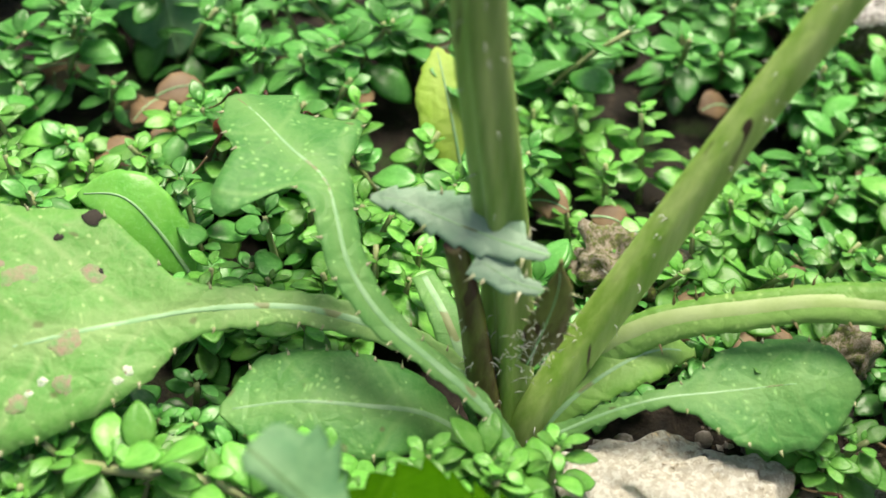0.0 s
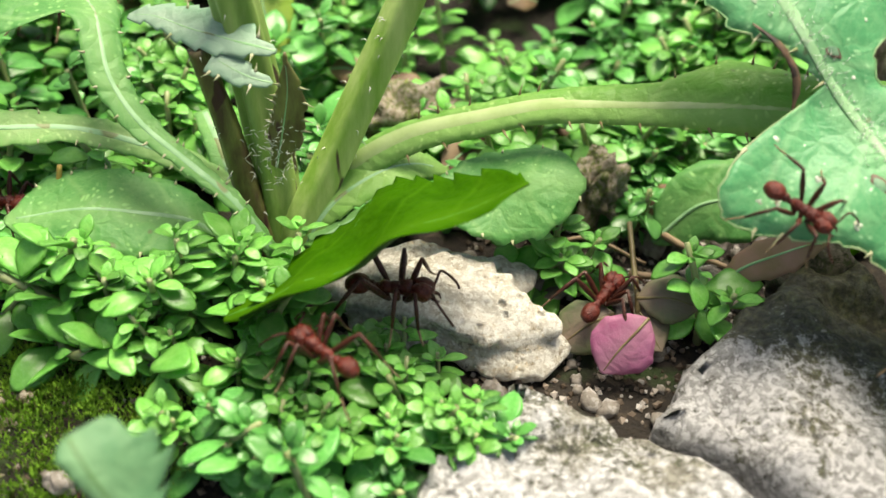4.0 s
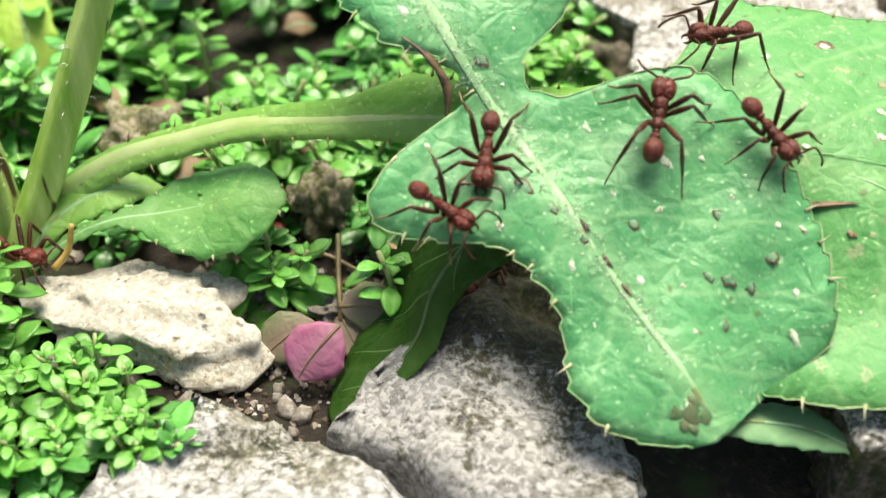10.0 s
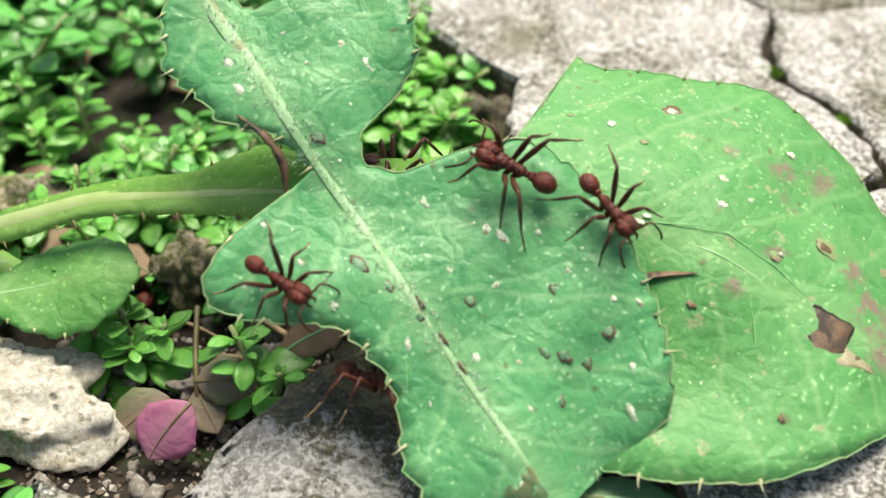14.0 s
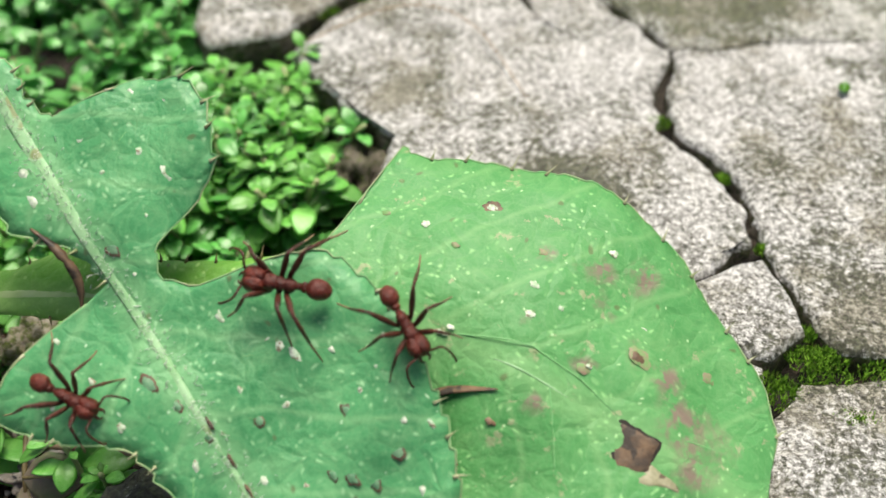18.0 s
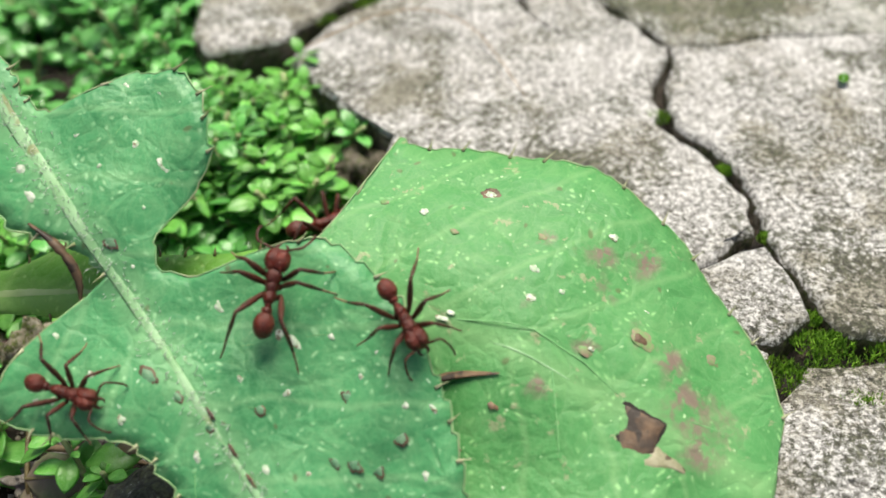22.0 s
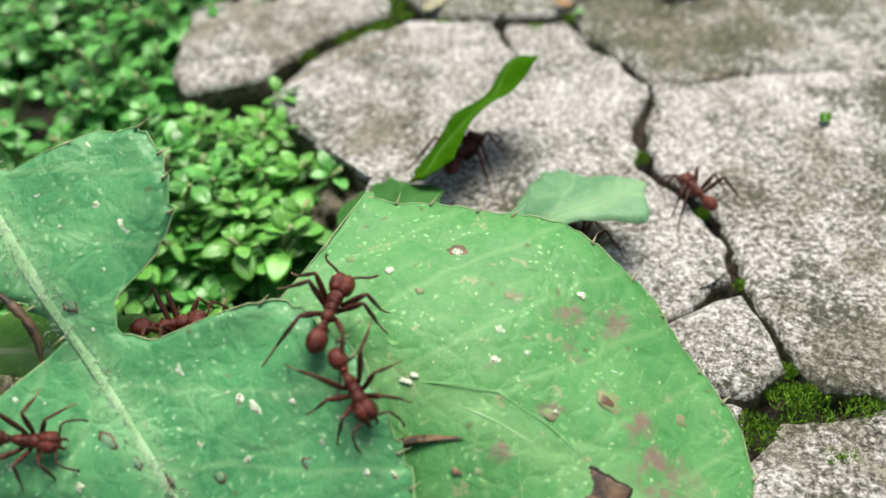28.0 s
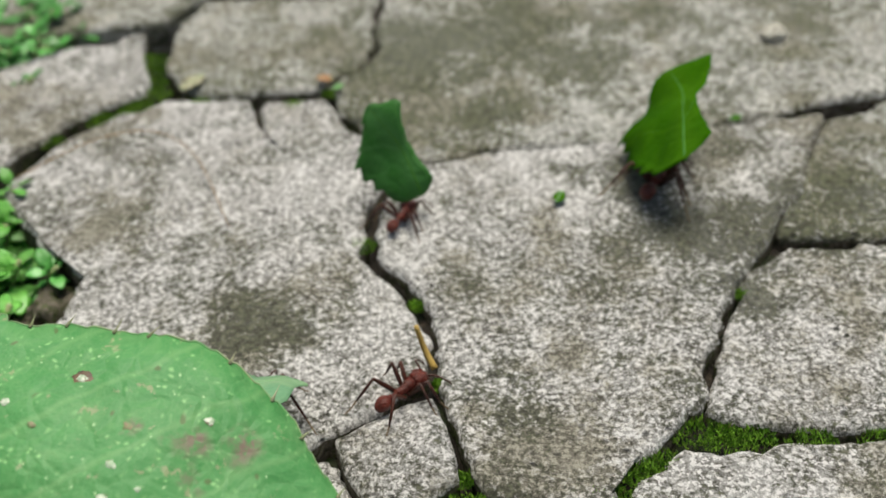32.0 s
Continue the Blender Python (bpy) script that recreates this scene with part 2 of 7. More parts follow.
M_PINK = leaf_mat("leaf_pink", (0.38, 0.08, 0.19), (0.5, 0.17, 0.33), (0.48, 0.25, 0.33), 0.4, 0.0, 0.3)
M_BRONZE = leaf_mat("leaf_bronze", (0.13, 0.18, 0.08), (0.22, 0.28, 0.13), (0.34, 0.22, 0.2), 0.4)
M_PURPLE = leaf_mat("leaf_purplish", (0.17, 0.35, 0.2), (0.3, 0.5, 0.34), (0.36, 0.48, 0.36), 0.42, 0.0, 0.2)


def plain_mat(name, a, b, rough=0.5, scale=6.0, spots=None, relief=0.3, cut=0.6, streak=1.0):
    m, t, p = nodes_of(name)
    v = coords(t, 1 / CM)
    if streak != 1.0:
        along = t.nodes.new("ShaderNodeVectorMath")
        along.operation = "MULTIPLY"
        along.inputs[1].default_value = (1, 1, streak)
        t.links.new(v, along.inputs[0])
        v = along.outputs[0]
    col = ramp(t, noise_node(t, v, scale, 5), [(0.35, a), (0.65, b)])
    if spots:
        col = mix(t, thresh(t, noise_node(t, v, scale * 0.8, 2), cut, cut + 0.04), col, spots)
    t.links.new(hue_by_object(t, col, 0.12), p.inputs["Base Color"])
    p.inputs["Roughness"].default_value = rough
    bump(t, p, noise_node(t, v, scale * 3, 4), relief, 0.02 * CM)
    return m


M_STEM = plain_mat("stalk_green", (0.22, 0.4, 0.06), (0.44, 0.58, 0.19), 0.36, 6.5, (0.06, 0.035, 0.02), 0.4, 0.67, 0.18)
M_STEM2 = plain_mat("stalk_olive", (0.18, 0.33, 0.06), (0.38, 0.5, 0.17), 0.38, 5.5, (0.07, 0.035, 0.025), 0.4, 0.65, 0.15)
M_RIB = plain_mat("midrib_pale", (0.2, 0.4, 0.18), (0.32, 0.52, 0.29), 0.5, 4, (0.2, 0.24, 0.1))
M_RIBDARK = plain_mat("vein_pale", (0.15, 0.38, 0.14), (0.2, 0.46, 0.18), 0.5)
M_SPINE = plain_mat("spine_pale", (0.24, 0.28, 0.12), (0.5, 0.48, 0.32), 0.4)
M_RIM = plain_mat("leaf_rim", (0.16, 0.4, 0.15), (0.36, 0.4, 0.22), 0.55, 3)
M_HAIR = plain_mat("hair_white", (0.55, 0.55, 0.5), (0.7, 0.7, 0.66), 0.4)
M_SCARW = plain_mat("scar_white", (0.28, 0.42, 0.24), (0.66, 0.68, 0.58), 0.4, 26, (0.24, 0.2, 0.12))
M_SCARB = plain_mat("scar_brown", (0.045, 0.028, 0.018), (0.17, 0.1, 0.055), 0.55, 8, (0.03, 0.018, 0.012))
M_SCARD = plain_mat("scar_dull", (0.07, 0.15, 0.06), (0.15, 0.15, 0.08), 0.6, 9)
M_TORN = plain_mat("torn_edge", (0.2, 0.2, 0.1), (0.42, 0.38, 0.26), 0.5, 9, (0.1, 0.07, 0.04))
M_SCARP = plain_mat("scar_pinkish", (0.15, 0.32, 0.1), (0.3, 0.22, 0.15), 0.6, 17)
M_SCARG = plain_mat("scar_grey", (0.07, 0.21, 0.1), (0.15, 0.28, 0.16), 0.5, 18)
M_CUTVEINS = plain_mat("vein_green", (0.04, 0.19, 0.008), (0.07, 0.25, 0.015), 0.6)
M_CUTVEIN = plain_mat("vein_dark", (0.05, 0.14, 0.035), (0.09, 0.19, 0.06), 0.5)
M_UNDERVEIN = plain_mat("vein_grey_green", (0.06, 0.13, 0.03), (0.11, 0.18, 0.06), 0.6)
M_PETIOLE = plain_mat("stalk_pale", (0.36, 0.5, 0.17), (0.48, 0.6, 0.27), 0.45, 3, (0.16, 0.14, 0.06), 0.3, 0.72)
M_HOLE = plain_mat("bitten_hole", (0.012, 0.01, 0.008), (0.03, 0.022, 0.015), 0.8)
M_DRY = plain_mat("dry_stalk", (0.2, 0.13, 0.07), (0.36, 0.25, 0.15), 0.6)
M_DRYLEAF = plain_mat("dry_leaf", (0.13, 0.075, 0.04), (0.24, 0.16, 0.085), 0.6, 3)
M_RUST = plain_mat("dry_leaf_rusty", (0.3, 0.1, 0.04), (0.42, 0.2, 0.09), 0.6, 3)
M_DEADPINK = plain_mat("dead_leaf_pinkish", (0.3, 0.2, 0.1), (0.42, 0.24, 0.18), 0.5, 4)
M_YSTALK = plain_mat("stalk_yellow", (0.4, 0.25, 0.05), (0.5, 0.34, 0.1), 0.5)
M_REDSTEM = plain_mat("stalk_reddish", (0.13, 0.09, 0.035), (0.24, 0.2, 0.09), 0.45)
M_CROWN = plain_mat("stalk_purple_brown", (0.09, 0.05, 0.03), (0.2, 0.2, 0.06), 0.4, 7.0, (0.07, 0.02, 0.025), 0.4, 0.58, 0.4)
M_SPRIGSTEM = plain_mat("sprig_stalk", (0.25, 0.3, 0.12), (0.36, 0.4, 0.2), 0.4)


def sprig_mat(name, island, dark=(0.085, 0.36, 0.065), light=(0.17, 0.52, 0.12)):
    m, t, p = nodes_of(name)
    v = coords(t, 1 / CM)
    col = ramp(t, noise_node(t, v, 3.0, 3), [(0.3, dark), (0.7, light)])
    col = mix(t, times(t, thresh(t, noise_node(t, v, 26.0, 3, 0.6), 0.5, 0.66), 0.35), col, (0.3, 0.62, 0.22))
    col = (hue_by_island if island else hue_by_object)(t, col, 0.35)
    t.links.new(col, p.inputs["Base Color"])
    p.inputs["Roughness"].default_value = 0.34
    p.inputs["Specular IOR Level"].default_value = 0.6
    p.inputs["Coat Weight"].default_value = 0.12
    p.inputs["Coat Roughness"].default_value = 0.18
    bump(t, p, noise_node(t, v, 12, 3), 0.3, 0.02 * CM)
    glow_through(m, t, p, col, 0.32)
    return m


M_SPRIG = sprig_mat("sprig_leaf", False, (0.13, 0.46, 0.06), (0.26, 0.62, 0.13))
M_SPRIGS = sprig_mat("sprig_leaves", True)


def stone_mat(name, lo, mid, hi, moss, cut=0.55, patch=0.5, grain=16.0, pits=0.5, mossy=(), origin=(12, 2, -0.95), deep_moss=0.16):
    """Weathered stone: pale flecks in a grey ground, pits, darker and mossy stains."""
    m, t, p = nodes_of(name)
    v = coords(t, 1 / CM)
    w = warped(t, v, grain * 0.6, 0.06)
    fine = noise_node(t, w, grain, 8, 0.78)
    mean = tuple((a + b) / 2 for a, b in zip(mid, hi))
    lumps = noise_node(t, w, grain * 0.2, 5, 0.65)
    level = t.nodes.new("ShaderNodeMix")
    level.inputs[0].default_value = 0.33
    t.links.new(fine, level.inputs[2])
    t.links.new(lumps, level.inputs[3])
    ground = tuple(0.72 * a + 0.28 * b for a, b in zip(mid, hi))
    col = ramp(t, level.outputs[0], [(0.38, lo), (0.43, mid), (0.49, ground), (0.545, mean), (0.6, hi)])
    chip = noise_node(t, warped(t, v, grain, 0.05), grain * 1.35, 3, 0.6)
    col = mix(t, times(t, thresh(t, chip, 0.52, 0.55), 0.9), col, hi)
    hole = t.nodes.new("ShaderNodeTexVoronoi")
    hole.inputs["Scale"].default_value = grain * 0.42
    t.links.new(w, hole.inputs["Vector"])
    deep = times(t, thresh(t, hole.outputs["Distance"], 0.26, 0.1), thresh(t, noise_node(t, v, grain * 0.12, 3), pits, pits + 0.1))
    col = mix(t, times(t, deep, 0.8), col, tuple(q * 0.5 for q in lo))
    big = noise_node(t, v, 0.75, 7, 0.68)
    dim = t.nodes.new("ShaderNodeMix")
    dim.data_type, dim.blend_type = "RGBA", "MULTIPLY"
    worn = t.nodes.new("ShaderNodeMath")
    worn.operation = "MULTIPLY_ADD"
    t.links.new(fine, worn.inputs[0])
    worn.inputs[1].default_value = -0.5
    t.links.new(big, worn.inputs[2])
    t.links.new(thresh(t, worn.outputs[0], patch - 0.26, patch - 0.15), dim.inputs[0])
    t.links.new(col, dim.inputs[6])
    dim.inputs[7].default_value = (0.5, 0.48, 0.4, 1)
    stain = noise_node(t, warped(t, v, 2.0, 0.4), 0.9, 9, 0.75)
    for x, y, r, *up in mossy:
        high = up[0] if up else 0.0
        far = t.nodes.new("ShaderNodeVectorMath")
        far.operation = "DISTANCE"
        t.links.new(warped(t, v, 1.5, 0.7), far.inputs[0])
        far.inputs[1].default_value = (x - origin[0] + 0.35, y - origin[1] + 0.35, 0.35 - origin[2] + high)
        more = t.nodes.new("ShaderNodeMath")
        more.operation = "MULTIPLY_ADD"
        t.links.new(thresh(t, far.outputs["Value"], r * 1.3, r * 0.2), more.inputs[0])
        more.inputs[1].default_value = deep_moss
        t.links.new(stain, more.inputs[2])
        stain = more.outputs[0]
    grainy = t.nodes.new("ShaderNodeMath")
    grainy.operation = "MULTIPLY_ADD"
    t.links.new(fine, grainy.inputs[0])
    grainy.inputs[1].default_value = -1.1
    t.links.new(stain, grainy.inputs[2])
    tuft = ramp(t, noise_node(t, w, grain * 1.1, 4, 0.7), [(0.36, tuple(q * 0.4 for q in moss)), (0.5, moss), (0.66, tuple(q * 2.6 for q in moss))])
    col = mix(t, times(t, thresh(t, grainy.outputs[0], cut - 0.56, cut - 0.48), 0.85), dim.outputs[2], tuft)
    t.links.new(hue_by_object(t, col, 0.06), p.inputs["Base Color"])
    p.inputs["Roughness"].default_value = 0.85
    relief = t.nodes.new("ShaderNodeMath")
    relief.operation = "SUBTRACT"
    t.links.new(fine, relief.inputs[0])
    t.links.new(deep, relief.inputs[1])
    bump(t, p, relief.outputs[0], 0.9, 0.06 * CM)
    return m


# where the paving is darkest with moss: x, y, reach
MOSSY = [(14.5, 0.8, 0.75), (15.2, 1.1, 0.8), (16.3, 1.2, 0.8), (11.8, 5.0, 0.9), (12.6, 5.6, 1.0), (10.2, 0.3, 0.45), (14.2, 1.8, 0.6), (13.8, 4.7, 0.8), (15.0, 0.0, 0.4), (13.0, 3.6, 0.5), (13.4, 2.3, 0.3)]
M_SLAB = stone_mat("weathered_concrete", (0.07, 0.064, 0.054), (0.145, 0.135, 0.122), (0.88, 0.85, 0.84), (0.07, 0.072, 0.045), 0.53, 0.5, 17.0, 0.5, MOSSY)
M_STAINED = stone_mat("mossy_concrete", (0.07, 0.066, 0.056), (0.2, 0.19, 0.175), (0.74, 0.725, 0.69), (0.075, 0.08, 0.042), 0.49, 0.47, 15.0, 0.5, MOSSY)
M_NEAR = stone_mat("rough_grey_stone", (0.1, 0.095, 0.085), (0.32, 0.315, 0.305), (0.76, 0.75, 0.75), (0.06, 0.065, 0.035), 0.57, 0.52, 12.0)
# dark back: moss, with the overhanging leaf's shade mixed into the same stain
M_NEARDARK = stone_mat("mossy_shaded_stone", (0.06, 0.056, 0.048), (0.2, 0.195, 0.185), (0.62, 0.61, 0.61), (0.06, 0.06, 0.028), 0.55, 0.5, 12.0, 0.5, [(6.4, -3.0, 0.75, -0.4), (6.95, -2.9, 0.9, -0.4), (7.3, -3.6, 0.7, -0.4), (6.1, -3.45, 0.35, -0.45)], (6.9, -4.2, -1.32), 0.22)
M_WHITE = stone_mat("pale_stone", (0.17, 0.13, 0.08), (0.56, 0.5, 0.4), (0.86, 0.83, 0.75), (0.4, 0.33, 0.22), 0.6, 0.7, 16.0, 0.52)
M_PEBBLE = stone_mat("pebble_grey", (0.1, 0.08, 0.06), (0.22, 0.19, 0.16), (0.42, 0.39, 0.36), (0.1, 0.07, 0.04), 0.6, 0.55, 5.0)
# mossy stone, its colour darkened to stand in for shade
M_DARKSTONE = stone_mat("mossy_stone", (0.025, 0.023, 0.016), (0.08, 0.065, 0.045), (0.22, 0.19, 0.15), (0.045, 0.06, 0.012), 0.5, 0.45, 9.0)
M_LEDGE = stone_mat("brown_ledge", (0.09, 0.065, 0.04), (0.26, 0.2, 0.13), (0.5, 0.44, 0.36), (0.1, 0.14, 0.02), 0.47, 0.5, 15.0)
M_MOSS = plain_mat("moss", (0.07, 0.18, 0.01), (0.26, 0.48, 0.04), 0.7, 12, (0.09, 0.1, 0.02))


def soil_mat():
    m, t, p = nodes_of("damp_soil")
    v = coords(t, 1 / CM)
    fine = noise_node(t, v, 9.0, 6, 0.7)
    col = ramp(t, fine, [(0.3, (0.007, 0.005, 0.0035)), (0.55, (0.022, 0.015, 0.009)), (0.72, (0.09, 0.065, 0.045))])
    col = mix(t, thresh(t, noise_node(t, v, 1.6, 4), 0.55, 0.68), col, (0.025, 0.05, 0.008))
    t.links.new(col, p.inputs["Base Color"])
    p.inputs["Roughness"].default_value = 0.8
    bump(t, p, fine, 1.0, 0.08 * CM)
    return m


M_SOIL = soil_mat()


def grit_mat():
    m, t, p = nodes_of("grit_grains")
    g = t.nodes.new("ShaderNodeNewGeometry")
    col = ramp(t, g.outputs["Random Per Island"], [(0.2, (0.06, 0.04, 0.025)), (0.6, (0.22, 0.17, 0.13)), (0.95, (0.5, 0.47, 0.44))])
    t.links.new(col, p.inputs["Base Color"])
    p.inputs["Roughness"].default_value = 0.5
    return m


M_GRIT = grit_mat()


def ant_mat(name, a, b):
    m, t, p = nodes_of(name)
    v = coords(t, 1 / CM)
    col = ramp(t, noise_node(t, v, 18.0, 3), [(0.3, a), (0.7, b)])
    t.links.new(hue_by_object(t, col, 0.2), p.inputs["Base Color"])
    p.inputs["Roughness"].default_value = 0.38
    bump(t, p, noise_node(t, v, 42, 4), 0.8, 0.02 * CM)
    return m


M_ANT = ant_mat("ant_shell", (0.05, 0.0055, 0.003), (0.14, 0.018, 0.007))
M_ANTLEG = ant_mat("ant_leg", (0.04, 0.009, 0.005), (0.095, 0.024, 0.012))
M_ANTTIP = ant_mat("ant_foot", (0.16, 0.1, 0.05), (0.26, 0.18, 0.1))


# ---- building helpers (cm) ----
ORIGIN = {}


def thing(name, at, label, category, group="", kind=""):
    ob = new(name)
    ob.empty_display_size = 0.005
    ob.location = Vector(at) * CM
    ORIGIN[ob] = Vector(at)
    return tagged(ob, label, category, group, kind)


def link(name, bm, material, origin, smooth=True):
    me = bpy.data.meshes.new(name)
    for v in bm.verts:
        v.co = (v.co - origin) * CM
    for f in bm.faces:
        f.smooth = smooth
    bm.to_mesh(me)
    bm.free()
    me.materials.append(material)
    return new(name, me)


def part(name, bm, material, parent, label="", smooth=True):
    """One mesh object under a thing or a part; the bmesh is in world cm."""
    ob = link(name, bm, material, ORIGIN[parent], smooth)
    ob.parent = parent
    ORIGIN[ob] = ORIGIN[parent]
    return tagged(ob, label)


def solid(name, bm, material, at, label="", category="", group="", kind="", smooth=True):
    """A top-level thing of one mesh."""
    ob = link(name, bm, material, Vector(at), smooth)
    ob.location = Vector(at) * CM
    ORIGIN[ob] = Vector(at)
    return tagged(ob, label, category, group, kind)


def spline(points, n):
    """n + 1 points on a smooth curve through the given ones, evenly spread."""
    p = [Vector(q) for q in points]
    p = [2 * p[0] - p[1]] + p + [2 * p[-1] - p[-2]]
    fine = []
    for i in range(1, len(p) - 2):
        a, b, c, d = p[i - 1:i + 3]
        for k in range(20):
            t = k / 20
            fine.append(0.5 * (2 * b + (c - a) * t + (2 * a - 5 * b + 4 * c - d) * t * t + (3 * b - a - 3 * c + d) * t ** 3))
    fine.append(p[-2])
    far = [0.0]
    for a, b in zip(fine, fine[1:]):
        far.append(far[-1] + (b - a).length)
    out, j = [], 0
    for k in range(n + 1):
        want = far[-1] * k / n
        while j < len(far) - 2 and far[j + 1] < want:
            j += 1
        f = (want - far[j]) / max(far[j + 1] - far[j], 1e-9)
        out.append(fine[j].lerp(fine[j + 1], min(f, 1)))
    return out


def table(rows, x):
    return float(np.interp(x, [r[0] for r in rows], [r[1] for r in rows]))


def tube(bm, points, radii, sides=8, flat=1.0, up=(0, 0, 1), ridge=0.0):
    """A tapering rod through the points, closed at both ends."""
    rings = []
    n = len(points)
    for i, c in enumerate(points):
        t = (points[min(i + 1, n - 1)] - points[max(i - 1, 0)]).normalized()
        u = Vector(up)
        s = t.cross(u)
        s = s.normalized() if s.length > 1e-4 else t.orthogonal().normalized()
        u = s.cross(t)
        r = radii[i] if hasattr(radii, "__len__") else radii
        ring = []
        for k in range(sides):
            a = 2 * math.pi * k / sides
            rr = r * (1 + ridge * math.cos(a * 5))
            ring.append(bm.verts.new(c + s * math.cos(a) * rr + u * math.sin(a) * rr * flat))
        rings.append(ring)
    for a, b in zip(rings, rings[1:]):
        for k in range(sides):
            bm.faces.new((a[k], a[(k + 1) % sides], b[(k + 1) % sides], b[k]))
    bm.faces.new(rings[0][::-1])
    bm.faces.new(rings[-1])


def blob(bm, c, r, turn=None, level=2, rough=0.0, seed=0.0, freq=2.0):
    """An egg-shaped lump with an uneven surface."""
    m = Matrix.Translation(c) @ (turn.to_4x4() if turn else Matrix.Identity(4)) @ Matrix.Diagonal((*r, 1))
    made = bmesh.ops.create_icosphere(bm, subdivisions=level, radius=1.0)
    for v in made["verts"]:
        if rough:
            v.co *= 1 + rough * noise.noise(v.co * freq + Vector((seed, seed * 1.7, -seed)))
        v.co = m @ v.co
    return made["verts"]


class Blade:
    """A leaf surface along a midrib: widths to both sides, a normal, a cupped and wavy face."""

    def __init__(self, path, left, right, up, cup=0.05, wave=0.02, seed=1.0, ns=70, sag=None):
        self.p, self.left, self.right = spline(path, ns), left, right
        self.up, self.cup, self.wave, self.seed, self.ns = Vector(up), cup, wave, seed, ns
        self.sag = sag

    def axes(self, i):
        a = self.p[max(i - 1, 0)]
        b = self.p[min(i + 1, self.ns)]
        t = (b - a).normalized()
        n = (self.up - t * self.up.dot(t)).normalized()
        return t, n.cross(t), n

    def at(self, s, w):
        """The place at share s of the midrib, w cm aside of it, and the normal there."""
        x = min(max(s, 0), 1) * self.ns
        i = min(int(x), self.ns - 1)
        c = self.p[i].lerp(self.p[i + 1], x - i)
        t, b, n = self.axes(int(round(x)))
        q = c + b * w
        lift = -self.cup * w * w + self.wave * noise.noise(Vector((q.x * 1.6, q.y * 1.6, self.seed)))
        if self.sag:
            lift += self.sag(s, w)
        return q + n * lift, n

    def mesh(self, thick=0.022, nw=12, jag=0.0, tooth=0.2, smooth_side=False, two_faced=False):
        bm = bmesh.new()
        length = sum((b - a).length for a, b in zip(self.p, self.p[1:]))
        top, low = [], []
        uv = bm.loops.layers.uv.new("UVMap")
        spot = {}
        for i in range(self.ns + 1):
            s = i / self.ns
            saw = jag * (1 - ((s * length / tooth) % 1.0)) + jag * 0.7 * noise.noise(Vector((s * length * 3, self.seed, 0)))
            wl, wr = max(table(self.left, s) + (saw * 0.12 if smooth_side else saw), 0.004), max(table(self.right, s) + saw, 0.004)
            if table(self.left, s) < 0.03:
                wl = max(table(self.left, s), 0.004)
            if table(self.right, s) < 0.03:
                wr = max(table(self.right, s), 0.004)
            a, b = [], []
            for k in range(nw + 1):
                w = -wl + (wl + wr) * k / nw
                q, n = self.at(s, w)
                edge = 1 - abs(2 * k / nw - 1) ** 8
                a.append(bm.verts.new(q + n * thick * 0.5 * edge))
                b.append(bm.verts.new(q - n * thick * (0.5 * edge + 0.05)))
                spot[a[-1]] = spot[b[-1]] = (s * length, w)
            top.append(a)
            low.append(b)
        for i in range(self.ns):
            for k in range(nw):
                bm.faces.new((top[i][k], top[i + 1][k], top[i + 1][k + 1], top[i][k + 1]))
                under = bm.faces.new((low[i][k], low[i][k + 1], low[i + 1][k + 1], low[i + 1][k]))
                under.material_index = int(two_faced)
            bm.faces.new((top[i][0], low[i][0], low[i + 1][0], top[i + 1][0]))
            bm.faces.new((top[i][nw], top[i + 1][nw], low[i + 1][nw], low[i][nw]))
        bm.faces.new(top[0] + low[0][::-1])
        bm.faces.new((top[-1] + low[-1][::-1])[::-1])
        bmesh.ops.recalc_face_normals(bm, faces=bm.faces)
        for f in bm.faces:
            for corner in f.loops:
                corner[uv].uv = spot[corner.vert]
        return bm

    def rib(self, s0, s1, w0, w1, r0, r1, n=24, sink=0.3, flat=0.6, side=1):
        """A vein from (s0, w0) to (s1, w1), lying half sunk in the face."""
        pts = []
        for k in range(n + 1):
            f = k / n
            q, nn = self.at(s0 + (s1 - s0) * f, w0 + (w1 - w0) * f)
            pts.append(q + nn * side * (0.011 + (r0 + (r1 - r0) * f) * sink))
        bm = bmesh.new()
        tube(bm, pts, [r0 + (r1 - r0) * k / n for k in range(n + 1)], 8, flat, self.up)
        return bm

    def rim(self, jag, r, side, tooth=0.2, least=0.12):
        """A thin dry edge that follows the toothed margin."""
        bm = bmesh.new()
        length = sum((b - a).length for a, b in zip(self.p, self.p[1:]))
        run = []
        for i in range(self.ns + 1):
            s = i / self.ns
            saw = jag * (1 - ((s * length / tooth) % 1.0)) + jag * 0.7 * noise.noise(Vector((s * length * 3, self.seed, 0)))
            w = table(self.right if side > 0 else self.left, s)
            if w > least and i < self.ns:
                run.append(self.at(s, side * max(w + saw, 0.004))[0])
            elif len(run) > 2:
                tube(bm, run, [r * (0.7 + 0.9 * abs(noise.noise(q * 4.0))) for q in run], 5)
                run = []
            else:
                run = []
        return bm

